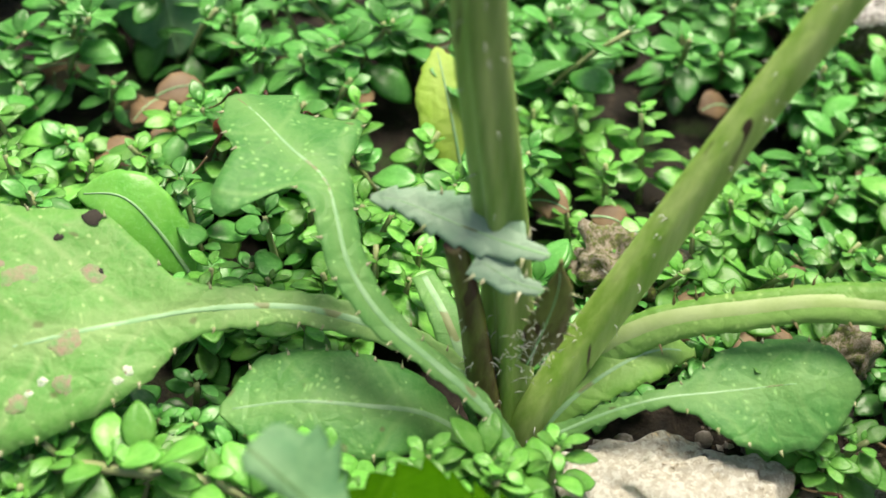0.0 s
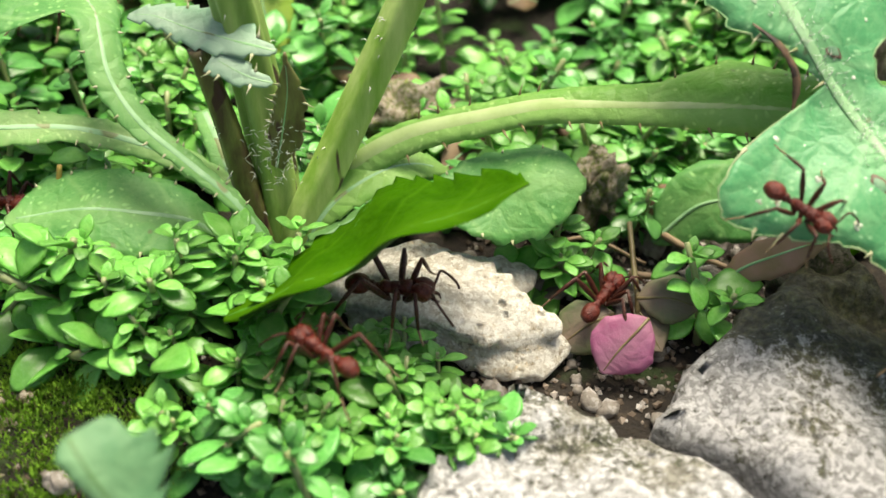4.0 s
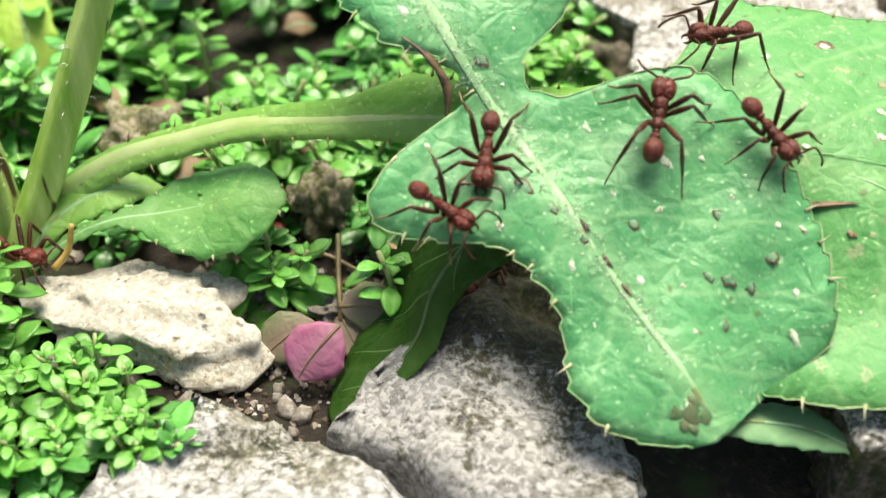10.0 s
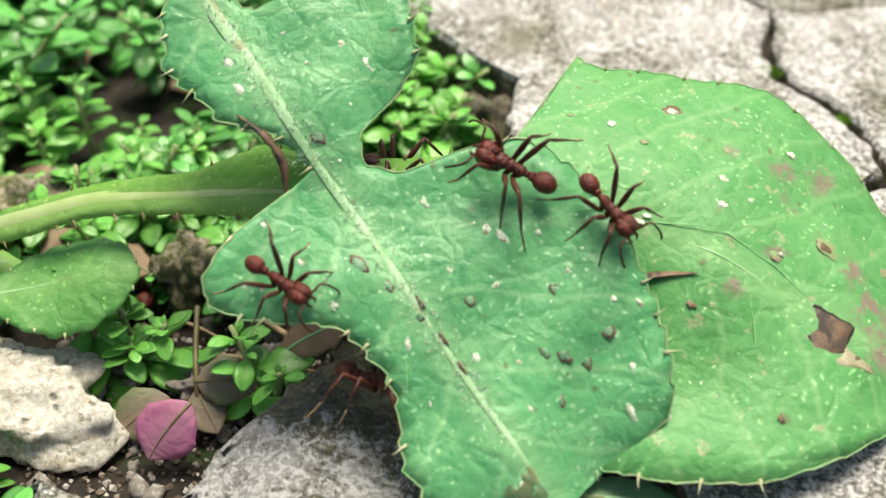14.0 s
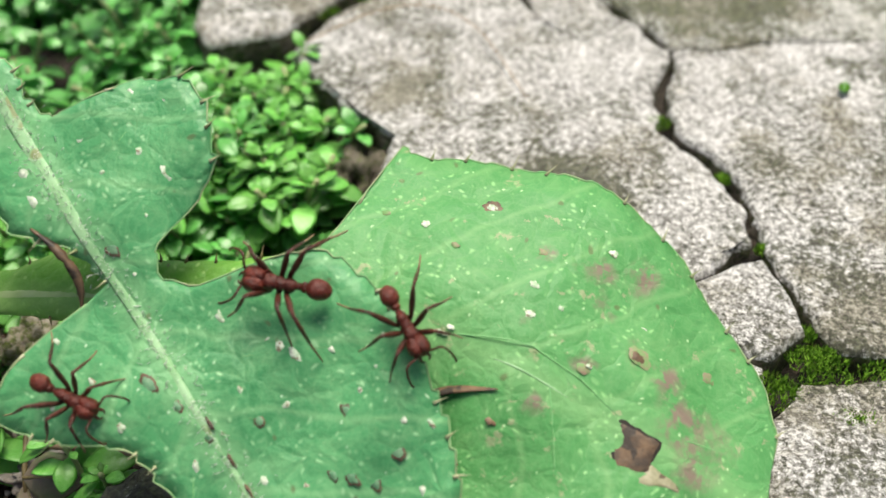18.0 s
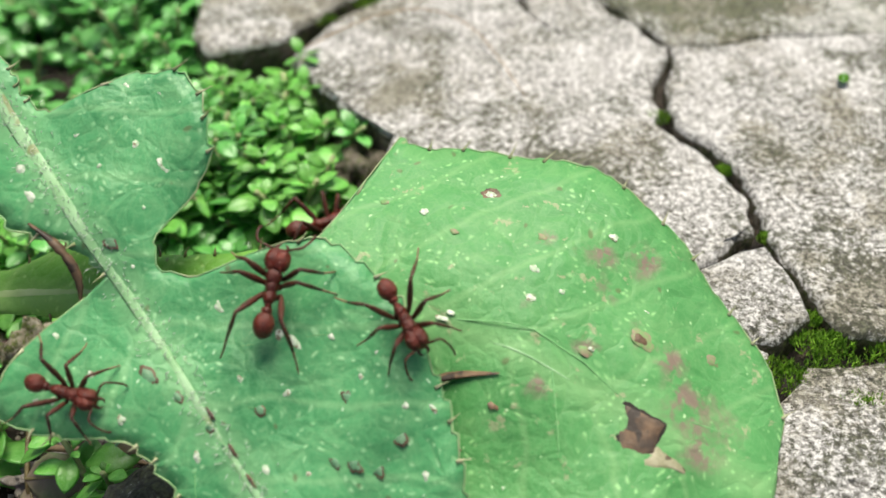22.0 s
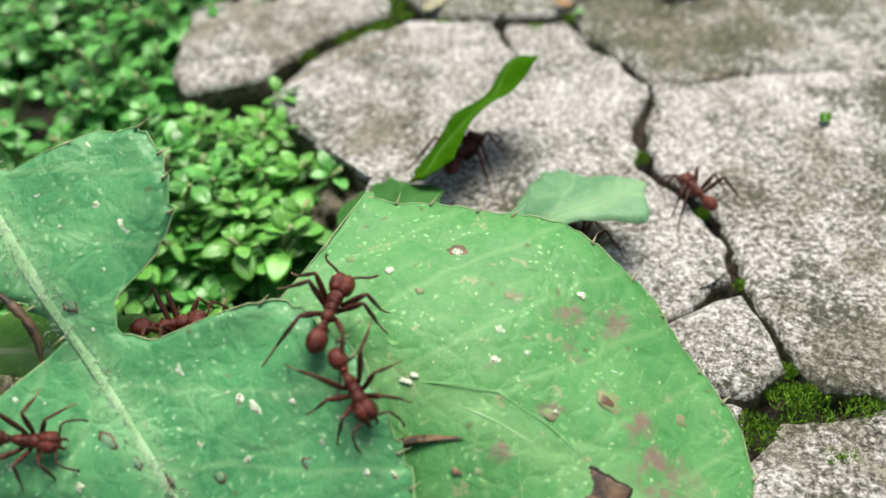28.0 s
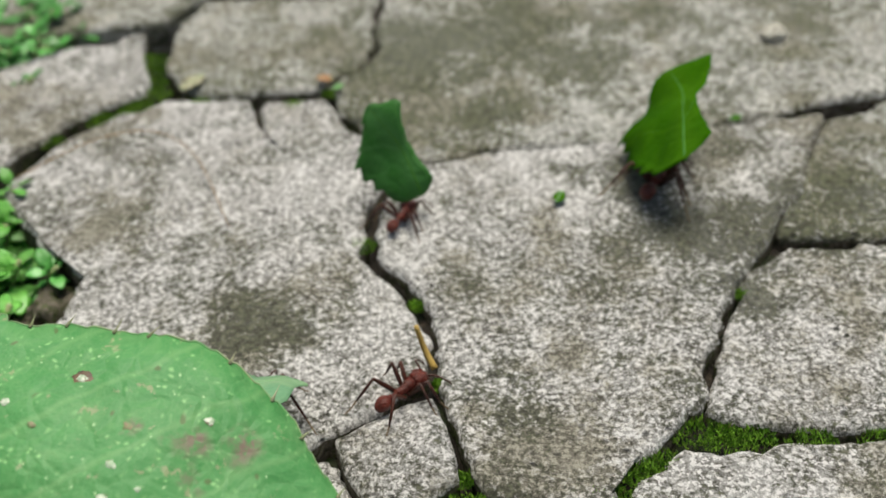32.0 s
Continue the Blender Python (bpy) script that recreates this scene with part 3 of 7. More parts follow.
    def scar(self, s, w, r, seed, proud=0.013, stretch=1.0):
        """A thin uneven crust on the face."""
        bm = bmesh.new()
        q, n = self.at(s, w)
        t, b, _ = self.axes(int(s * self.ns))
        ring, inner = [], []
        for k in range(32):
            a = 2 * math.pi * k / 32
            rr = r * (1 + 0.45 * noise.noise(Vector((math.cos(a) * 1.3, math.sin(a) * 1.3, seed * 3.1))) + 0.22 * noise.noise(Vector((math.cos(a) * 4, math.sin(a) * 4, seed))))
            d = t * math.cos(a) * rr * stretch + b * math.sin(a) * rr
            ring.append(bm.verts.new(q + d + n * (proud - 0.003)))
            inner.append(bm.verts.new(q + d * 0.9 + n * proud))
        for k in range(32):
            bm.faces.new((ring[k], ring[(k + 1) % 32], inner[(k + 1) % 32], inner[k]))
        bm.faces.new(inner)
        bmesh.ops.recalc_face_normals(bm, faces=bm.faces)
        return bm

    def patch(self, outline, proud=0.013, rough=0.012):
        """A dry patch with the given corners (share of the midrib, cm aside) and a ragged edge."""
        bm = bmesh.new()
        pts = []
        for (s0, w0), (s1, w1) in zip(outline, outline[1:] + outline[:1]):
            for k in range(5):
                s, w = s0 + (s1 - s0) * k / 5, w0 + (w1 - w0) * k / 5
                pts.append((s + 0.25 * rough * noise.noise(Vector((s * 60, w * 16, 1.0))), w + rough * noise.noise(Vector((s * 60, w * 16, 5.0)))))
        cs, cw = sum(p[0] for p in pts) / len(pts), sum(p[1] for p in pts) / len(pts)
        rings = []
        for share, high in ((1.0, -0.003), (0.94, 0.0), (0.5, 0.002)):
            ring = []
            for s, w in pts:
                q, n = self.at(cs + (s - cs) * share, cw + (w - cw) * share)
                ring.append(bm.verts.new(q + n * (proud + high + 0.004 * noise.noise(q * 14.0))))
            rings.append(ring)
        for a, b in zip(rings, rings[1:]):
            for k in range(len(pts)):
                j = (k + 1) % len(pts)
                bm.faces.new((a[k], a[j], b[j], b[k]))
        bm.faces.new(rings[-1])
        bmesh.ops.recalc_face_normals(bm, faces=bm.faces)
        return bm

    def fuzz(self, s0, s1, n, half, tall, seed=1):
        """Fine hairs standing on the face along the midrib."""
        rnd = random.Random(seed)
        bm = bmesh.new()
        for _ in range(n):
            s, w = rnd.uniform(s0, s1), rnd.gauss(0, half)
            q, nn = self.at(s, w)
            t, b, _ = self.axes(int(s * self.ns))
            tip = q + (nn * rnd.uniform(0.4, 1.0) + b * rnd.uniform(-0.8, 0.8) + t * rnd.uniform(-0.5, 0.5)) * tall
            tube(bm, [q, q.lerp(tip, 0.5) + nn * tall * 0.1, tip], [0.0035, 0.0025, 0.001], 3)
        return bm

    def spines(self, step=0.22, size=0.06, s0=0.05, s1=0.98):
        """Small pointed teeth along both margins."""
        bm = bmesh.new()
        length = sum((b - a).length for a, b in zip(self.p, self.p[1:]))
        rnd = random.Random(int(self.seed * 100))
        s = s0
        while s < s1:
            for side, tab in ((-1, self.left), (1, self.right)):
                w = table(tab, s)
                if w < 0.06 or rnd.random() < 0.25:
                    continue
                q, n = self.at(s, side * (w + 0.005))
                t, b, _ = self.axes(int(s * self.ns))
                tip = q + b * side * size * rnd.uniform(0.6, 1.3) + t * size * rnd.uniform(-0.2, 0.7) + n * size * 0.3
                tube(bm, [q - b * side * 0.02, q.lerp(tip, 0.3), q.lerp(tip, 0.6), tip], [0.018, 0.0085, 0.004, 0.001], 5)
            s += step / length * rnd.uniform(0.6, 1.4)
        return bm


# ---- setting: soil, paving, stones ----
def soil_height(x, y):
    h = -1.05 + 0.16 * noise.noise(Vector((x * 0.5, y * 0.5, 3.3))) + 0.07 * noise.noise(Vector((x * 2.1, y * 2.1, 7)))
    h += 0.8 * max(0.0, min(1.0, (x - 8.35) / 0.5)) * max(0.0, min(1.0, (y + 4.4) / 0.8))
    h -= 0.3 * max(0.0, min(1.0, (1.5 - x) / 2)) * max(0.0, min(1.0, (-2.6 - y) / 1.0))
    return h


def make_ground():
    """One sheet: fine near the plants, then stretching to the horizon."""
    bm = bmesh.new()
    near = np.concatenate([[-60000, -6000, -600, -60, -15], np.linspace(-7, 21, 113), [35, 100, 700, 7000, 60000]])
    deep = np.concatenate([[-60000, -6000, -600, -60, -14], np.linspace(-8, 12, 81), [20, 60, 600, 6000, 60000]])
    grid = [[bm.verts.new((x, y, soil_height(x, y))) for x in near] for y in deep]
    for a, b in zip(grid, grid[1:]):
        for i in range(len(near) - 1):
            bm.faces.new((a[i], a[i + 1], b[i + 1], b[i]))
    solid("ground", bm, M_SOIL, (0, 0, 0), "damp dark soil strewn with grit and moss", "soil", kind="structure")


make_ground()


def offset(poly, d):
    """The outline moved inwards by d."""
    n, out = len(poly), []
    for i in range(n):
        a, b, c = poly[i - 1], poly[i], poly[(i + 1) % n]
        e, f = (b - a).normalized(), (c - b).normalized()
        m = (Vector((-e.y, e.x)) + Vector((-f.y, f.x)))
        m = m.normalized() if m.length > 1e-6 else Vector((-e.y, e.x))
        out.append(b + m * d)
    return out


def slab(corners, top=0.0, deep=0.95, seed=0.0, tilt=(0.0, 0.0), step=0.1, rim=0.05, ragged=0.05, bumpy=0.05, grow=0.0, dirty=False):
    """A cracked piece of paving: ragged outline, worn rim, uneven top."""
    p = [Vector(c) for c in corners]
    area = sum(a.x * b.y - b.x * a.y for a, b in zip(p, p[1:] + p[:1]))
    if area < 0:
        p.reverse()
    line = []
    for a, b in zip(p, p[1:] + p[:1]):
        n = max(1, int((b - a).length / step))
        for k in range(n):
            q = a.lerp(b, k / n)
            w = Vector((noise.noise(Vector((q.x * 2.2, q.y * 2.2, seed))), noise.noise(Vector((q.x * 2.2, q.y * 2.2, seed + 9)))))
            chip = noise.noise(Vector((q.x * 6.5, q.y * 6.5, seed + 4))) + 0.6 * noise.noise(Vector((q.x * 14, q.y * 14, seed + 6)))
            line.append(q + w * ragged + w.yx.normalized() * chip * ragged * 0.7)
    if grow:
        line = offset(line, -grow)
    mid = sum(line, Vector((0, 0))) / len(line)

    def height(q, drop):
        z = top + tilt[0] * (q.x - mid.x) + tilt[1] * (q.y - mid.y) - drop
        return z + bumpy * noise.noise(Vector((q.x * 0.9, q.y * 0.9, 4))) + bumpy * 0.5 * noise.noise(Vector((q.x * 3, q.y * 3, 1)))

    bm = bmesh.new()
    rings = []
    for d, drop in ((-0.03, deep), (0.0, 0.3), (0.0, rim * 1.6), (rim * 0.5, rim * 0.5), (rim * 1.3, 0.0)):
        ring = offset(line, d) if d else line
        rings.append([bm.verts.new((q.x, q.y, height(q, drop))) for q in ring])
    n = len(line)
    for level, (a, b) in enumerate(zip(rings, rings[1:])):
        for k in range(n):
            side = bm.faces.new((a[k], a[(k + 1) % n], b[(k + 1) % n], b[k]))
            side.material_index = int(dirty and level < 2)
    cap = bm.faces.new(rings[-1])
    tri = bmesh.ops.triangulate(bm, faces=[cap])
    edges = list({e for f in tri["faces"] for e in f.edges if not e.is_boundary and all(g in set(tri["faces"]) for g in e.link_faces)})
    cut = bmesh.ops.subdivide_edges(bm, edges=edges, cuts=3, use_grid_fill=True)
    for v in {v for g in cut["geom_inner"] for v in ([g] if isinstance(g, bmesh.types.BMVert) else g.verts)}:
        v.co.z = height(v.co.xy, 0.0)
    return bm, Vector((mid.x, mid.y, top - deep))


def make_paving():
    pav = thing("pavement", (12, 2, -0.95), "cracked weathered concrete paving with mossy joints", "paving", kind="structure")
    def stone(seed, low, mat, ragged, *corners):
        """One broken piece of the paving, given its corners; the smallest one lies loose in wide joints."""
        bm, _ = slab(corners, low, 0.9, seed, step=0.07, ragged=ragged, rim=0.05, grow=0.06 if ragged > 0.05 else 0.01, dirty=True)
        ob = part("paving_stone", bm, mat, pav)
        ob.data.materials.append(M_DARKSTONE)

    stone(0.0, 0.0, M_SLAB, 0.1, (7.15, 2.8), (7.57, 3.55), (8.3, 4.2), (8.9, 4.4), (9.8, 4.3), (9.95, 3.8), (10.03, 3.15), (10.17, 3.12), (10.12, 3.9), (10.05, 4.25), (10.7, 4.25), (11.1, 3.4), (11.48, 2.62), (11.37, 2.2), (11.22, 1.75), (11.17, 1.05), (11.46, 0.6), (11.7, 0.15), (11.77, -0.3), (11.8, -0.75), (11.2, -1.12), (10.65, -1.4), (9.6, -1.45), (8.6, -0.8), (8.2, 0.35), (8.47, 1.14), (7.55, 2.1))
    stone(3.7, 0.04, M_SLAB, 0.1, (5.95, 3.4), (5.95, 4.9), (6.4, 5.5), (7.2, 5.8), (8.25, 6.1), (8.4, 5.3), (8.45, 4.75), (7.6, 4.05), (6.9, 3.25), (6.2, 2.9))
    stone(7.4, -0.02, M_STAINED, 0.1, (8.72, 6.25), (9.0, 7.2), (11.4, 6.9), (11.35, 5.4), (11.1, 4.9), (10.65, 4.55), (9.85, 4.5), (8.95, 4.72), (8.75, 5.3))
    stone(11.1, 0.0, M_STAINED, 0.1, (10.9, 4.5), (11.25, 4.75), (11.52, 5.4), (11.6, 7.4), (19.5, 8.0), (18.6, 3.62), (16.5, 3.3), (15.3, 3.05), (14.2, 2.9), (12.7, 2.88), (12.0, 2.72), (11.65, 2.8), (11.25, 3.55))
    stone(14.8, 0.02, M_SLAB, 0.1, (11.64, 2.6), (12.0, 2.54), (12.7, 2.7), (14.2, 2.74), (15.3, 2.88), (16.66, 3.1), (15.95, 1.69), (15.36, 0.95), (14.82, 0.2), (14.52, -0.33), (14.07, -1.35), (13.9, -1.55), (13.35, -1.9), (13.15, -2.25), (12.3, -2.14), (12.08, -1.5), (12.02, -0.9), (12.0, -0.3), (11.9, 0.22), (11.66, 0.68), (11.42, 1.05), (11.5, 1.7), (11.62, 2.25))
    stone(18.5, 0.03, M_SLAB, 0.03, (10.98, -1.4), (11.3, -1.22), (11.86, -1.02), (11.97, -1.45), (12.0, -1.95), (11.66, -2.25), (11.28, -2.15), (11.08, -1.8))
    stone(22.2, -0.02, M_SLAB, 0.1, (14.25, -1.34), (14.7, -0.36), (15.0, 0.2), (15.52, 0.68), (17.6, 0.5), (18, -1.6), (15.64, -1.68), (14.62, -1.55))
    stone(25.9, -0.04, M_STAINED, 0.1, (15.58, 0.94), (15.92, 1.69), (16.74, 2.98), (18.5, 3.5), (18.3, 0.62))
    stone(29.6, -0.01, M_SLAB, 0.1, (13.5, -2.08), (13.94, -1.88), (14.97, -1.9), (17.5, -2.0), (17, -4.2), (13.3, -3.4))
    stone(33.3, -0.02, M_SLAB, 0.1, (11.5, -2.94), (11.91, -2.58), (12.9, -2.4), (13.3, -2.6), (13.1, -4.6), (11.0, -4.6))
    stone(37.0, -0.06, M_SLAB, 0.1, (11.29, -2.28), (11.55, -2.34), (11.5, -2.68), (11.3, -2.64))
    stone(40.7, -0.12, M_SLAB, 0.1, (10.3, -1.6), (10.9, -1.5), (11.0, -1.95), (11.2, -2.5), (11.3, -2.9), (10.9, -4.7), (9.2, -4.7), (9.0, -3.5), (9.4, -2.2))
    # the paving runs on beyond what is broken up here
    far = [((11.7, 7.6), (19.5, 8.2), (26, 14), (12, 14)), ((5.4, 6.5), (8.5, 6.6), (9.0, 7.4), (11.5, 7.6), (11.7, 14), (3, 14)), ((18.8, 3.8), (19.8, 8.0), (28, 13), (30, 2)),
           ((18.4, 0.5), (18.8, 3.6), (30, 2), (30, -6), (18.2, -2)), ((11, -4.8), (17, -4.4), (18, -2.2), (30, -6), (26, -16), (10, -16))]
    for k, corners in enumerate(far):
        bm, _ = slab(corners, -0.02, 0.9, 50 + k, step=0.8)
        part("paving_stone", bm, M_STAINED, pav)


make_paving()


def moss_tuft(at, r, n, seed, group=""):
    """A low cushion of many short blades."""
    rnd = random.Random(seed)
    bm = bmesh.new()
    for _ in range(n):
        a, d = rnd.uniform(0, 6.28), r * math.sqrt(rnd.random())
        b = Vector(at) + Vector((math.cos(a) * d, math.sin(a) * d * 0.7, 0.25 * r * (1 - d / r) - 0.02))
        h = rnd.uniform(0.02, 0.065)
        lean = Vector((rnd.uniform(-0.6, 0.6), rnd.uniform(-0.6, 0.6), 1)) * h
        s = Vector((rnd.uniform(-1, 1), rnd.uniform(-1, 1), 0)).normalized() * 0.009
        v = [bm.verts.new(q) for q in (b - s, b + s, b + lean * 0.6 + s * 0.8, b + lean, b + lean * 0.6 - s * 0.8, b + s.yxz * 0.8)]
        bm.faces.new((v[0], v[1], v[2], v[3], v[4]))
        bm.faces.new((v[0], v[4], v[5]))
        bm.faces.new((v[5], v[2], v[1]))
    return bm


def make_moss():
    rnd = random.Random(4)
    # along the near joints, then the far ones
    spots = [(14.1, -1.6, 0.22), (14.5, -1.72, 0.2), (15.0, -1.8, 0.2), (13.4, -2.05, 0.24), (13.75, -1.9, 0.2), (13.0, -2.4, 0.22), (12.6, -2.4, 0.2), (12.15, -2.2, 0.18), (11.6, -2.5, 0.2), (11.7, -2.62, 0.2), (12.03, -1.9, 0.12), (11.95, -0.8, 0.1), (11.78, 0.3, 0.1), (11.2, 1.3, 0.16), (9.7, 4.2, 0.15), (10.4, 4.2, 0.14), (13.5, 2.45, 0.16), (16.0, 2.7, 0.14), (15.9, 1.6, 0.12), (13.6, -1.0, 0.1), (8.4, 4.4, 0.2), (7.4, 3.8, 0.2)]
    spots += [(8.4, 5.6, 0.24), (8.5, 5.0, 0.22), (8.45, 5.3, 0.22), (9.2, 4.4, 0.16), (10.9, 4.42, 0.14), (11.3, -0.98, 0.08), (14.9, 0.1, 0.08), (11.4, 4.9, 0.12), (12.2, -2.9, 0.2), (15.6, -1.85, 0.2), (13.1, -2.2, 0.26), (13.25, -2.3, 0.24), (13.6, -1.98, 0.22), (14.3, -1.68, 0.2), (16.1, -1.85, 0.2), (8.35, 4.2, 0.2), (8.55, 4.7, 0.24), (9.0, 4.35, 0.18), (8.0, 4.2, 0.2), (13.15, -1.7, 0.12), (12.1, -2.45, 0.22), (12.02, -2.2, 0.2)]
    for x, y, r in spots:
        bm = moss_tuft((x, y, -0.07), r * 1.15, 340, int(x * 100))
        solid("moss_tuft", bm, M_MOSS, (x, y, -0.2), "bright green moss cushion in a paving joint", "moss", "moss in the joints")
    bm = bmesh.new()
    for _ in range(230):
        x, y = rnd.uniform(-2.8, 1.8), rnd.uniform(-4.9, -3.3)
        t = moss_tuft((x, y, soil_height(x, y) + 0.14), rnd.uniform(0.1, 0.3), 90, rnd.randrange(9999))
        me = bpy.data.meshes.new("tmp")
        t.to_mesh(me)
        t.free()
        bm.from_mesh(me)
        bpy.data.meshes.remove(me)
    solid("moss_patch", bm, M_MOSS, (0, -4, -1.3), "patchy green moss growing over stony soil", "moss", kind="stuff")


make_moss()


def rock(name, at, r, seed, mat, label, category="stone", group="", rough=0.35, level=3, turn=0.0, tilt=0.0, freq=1.6, crumb=0.02, crumbs=7):
    bm = bmesh.new()
    blob(bm, Vector(at), r, Euler((tilt, tilt * 0.5, turn)).to_matrix(), level, rough, seed, freq)
    for v in bm.verts:
        v.co += Vector((1, 1, 1)) * crumb * noise.noise(v.co * crumbs)
    return solid(name, bm, mat, at, label, category, group)


def crumble(bm):
    """Small lumps and chips over a stone's faces."""
    for v in bm.verts:
        v.co += Vector((0.3, -0.3, 1)) * (0.07 * noise.noise(v.co * 3.1) + 0.045 * noise.noise(v.co * 7.3))


def make_stones():
    # two rough stones by the path's edge, then the pale stone under the herbs
    bm, low = slab([(3.1, -5.6), (3.75, -4.62), (4.25, -4.02), (4.95, -4.2), (5.4, -4.45), (6.3, -5.4), (6.6, -6.6), (3.4, -6.6)], -0.5, 0.9, 71, (0.02, -0.03), 0.09, 0.12, 0.14, 0.22)
    crumble(bm)
    solid("edge_stone", bm, M_NEAR, low, "rough grey edge stone with white speckles", "stone", "edge stones")
    bm, low = slab([(5.3, -4.28), (5.62, -3.66), (6.1, -3.3), (6.45, -2.9), (6.75, -2.45), (7.2, -2.6), (7.35, -3.2), (7.45, -3.9), (7.6, -4.6), (7.7, -6.4), (6.9, -6.4), (6.3, -5.1), (5.8, -4.5)], -0.42, 0.9, 83, (0.05, 0.1), 0.09, 0.12, 0.14, 0.24)
    low = Vector((6.9, -4.2, -1.32))
    crumble(bm)
    solid("edge_stone", bm, M_NEARDARK, low, "mossy grey stone, leaf shade in its dark back, pale speckled front", "stone", "edge stones")
    rock("pale_stone", (3.75, -2.9, -0.78), (0.95, 0.5, 0.3), 5, M_WHITE, "chalky white pitted stone half buried under herbs", rough=0.5, level=6, turn=-0.25, tilt=0.12, freq=1.7, crumb=0.035, crumbs=10)
    # leaf shade and the pit's darkness are put into these two stones' colour
    rock("mossy_stone", (6.82, -2.55, -0.5), (0.45, 0.4, 0.32), 21, M_DARKSTONE, "mossy stone, the leaf's shade put into its dark colour", rough=0.5, level=4)
    rock("hole_stone", (7.95, 0.95, -0.62), (0.42, 0.55, 0.32), 8, M_DARKSTONE, "pitted stone lump at the pavement edge, the pit's shade in its colour", rough=0.9, level=5, freq=2.6)
    rock("ledge_stone", (-1.0, -4.3, -1.65), (2.2, 0.9, 0.45), 12, M_LEDGE, "brown mossy stone ledge at the soil's edge", rough=0.55, level=5, freq=3.2)
    rnd = random.Random(19)
    for k in range(26):
        x, y = rnd.uniform(-2.6, 1.6), rnd.uniform(-4.9, -3.6)
        r = rnd.uniform(0.07, 0.2)
        at = (x, y, soil_height(x, y) + 0.12)
        bm = bmesh.new()
        blob(bm, Vector(at), (r, r * rnd.uniform(0.6, 1), r * 0.6), Euler((rnd.random(), rnd.random(), rnd.uniform(0, 6))).to_matrix(), 3, 0.5, k * 2.3)
        solid("ledge_pebble", bm, M_PEBBLE if k % 3 else M_LEDGE, at, "grey and brown stone bedded in moss", "pebble", "stones on the ledge")
    rnd = random.Random(11)
    for k in range(120):
        x, y = rnd.uniform(2.6, 7.2), rnd.uniform(-4.1, -1.3)
        r = rnd.choice((0.06, 0.08, 0.1, 0.14)) * rnd.uniform(0.7, 1.3)
        at = (x, y, soil_height(x, y) + r * 0.35)
        bm = bmesh.new()
        blob(bm, Vector(at), (r, r * rnd.uniform(0.6, 1), r * rnd.uniform(0.5, 0.8)), Euler((rnd.random(), rnd.random(), rnd.uniform(0, 6))).to_matrix(), 2, 0.5, k * 1.3)
        solid("pebble", bm, M_PEBBLE, at, "small angular grey pebble lying on damp soil", "pebble", "pebbles on the soil")
    for at, r, lab in (((5.95, -2.5, -0.75), (0.17, 0.13, 0.12), "rounded glassy grey pebble"), ((5.3, -2.75, -0.8), (0.2, 0.14, 0.12), "flat whitish pebble"), ((5.05, -1.5, -0.62), (0.26, 0.22, 0.36), "brownish knobbly stone"), ((3.3, -0.6, -0.6), (0.5, 0.35, 0.35), "brown earthy stone behind the stalks"), ((4.3, -1.2, -0.75), (0.3, 0.24, 0.22), "pale brown stone among herbs")):
        rock("loose_stone", at, r, at[0], M_LEDGE if "brown" in lab else M_PEBBLE, lab + " on the soil", level=4, rough=0.8, freq=2.4)


make_stones()


def make_grit():
    """Sand grains and crumbs on the bare soil."""
    rnd = random.Random(5)
    verts, faces = [], []
    for _ in range(2600):
        x, y = (rnd.uniform(3.9, 7.2), rnd.uniform(-4.2, -1.2)) if rnd.random() < 0.7 else (rnd.uniform(-3, 3), rnd.uniform(-4.9, -2.8))
        r = rnd.uniform(0.012, 0.045)
        c = Vector((x, y, soil_height(x, y) + r * 0.4))
        b = len(verts)
        turn = Euler((rnd.random() * 6, rnd.random() * 6, 0)).to_matrix()
        for d in ((1, 0, 0), (-1, 0, 0), (0, 1, 0), (0, -1, 0), (0, 0, 1), (0, 0, -1)):
            verts.append(tuple((c + turn @ Vector(d) * r * rnd.uniform(0.7, 1.2)) * CM))
        faces += [tuple(b + q for q in f) for f in ((0, 2, 4), (2, 1, 4), (1, 3, 4), (3, 0, 4), (2, 0, 5), (1, 2, 5), (3, 1, 5), (0, 3, 5))]
    me = bpy.data.meshes.new("grit")
    me.from_pydata(verts, [], faces)
    me.materials.append(M_GRIT)
    tagged(new("grit", me), "fine pale and brown grit scattered on the soil", "grit", kind="stuff")


make_grit()


# ---- the thistle plant: stalks and leaves are its parts ----
UP = (0, 0, 1)


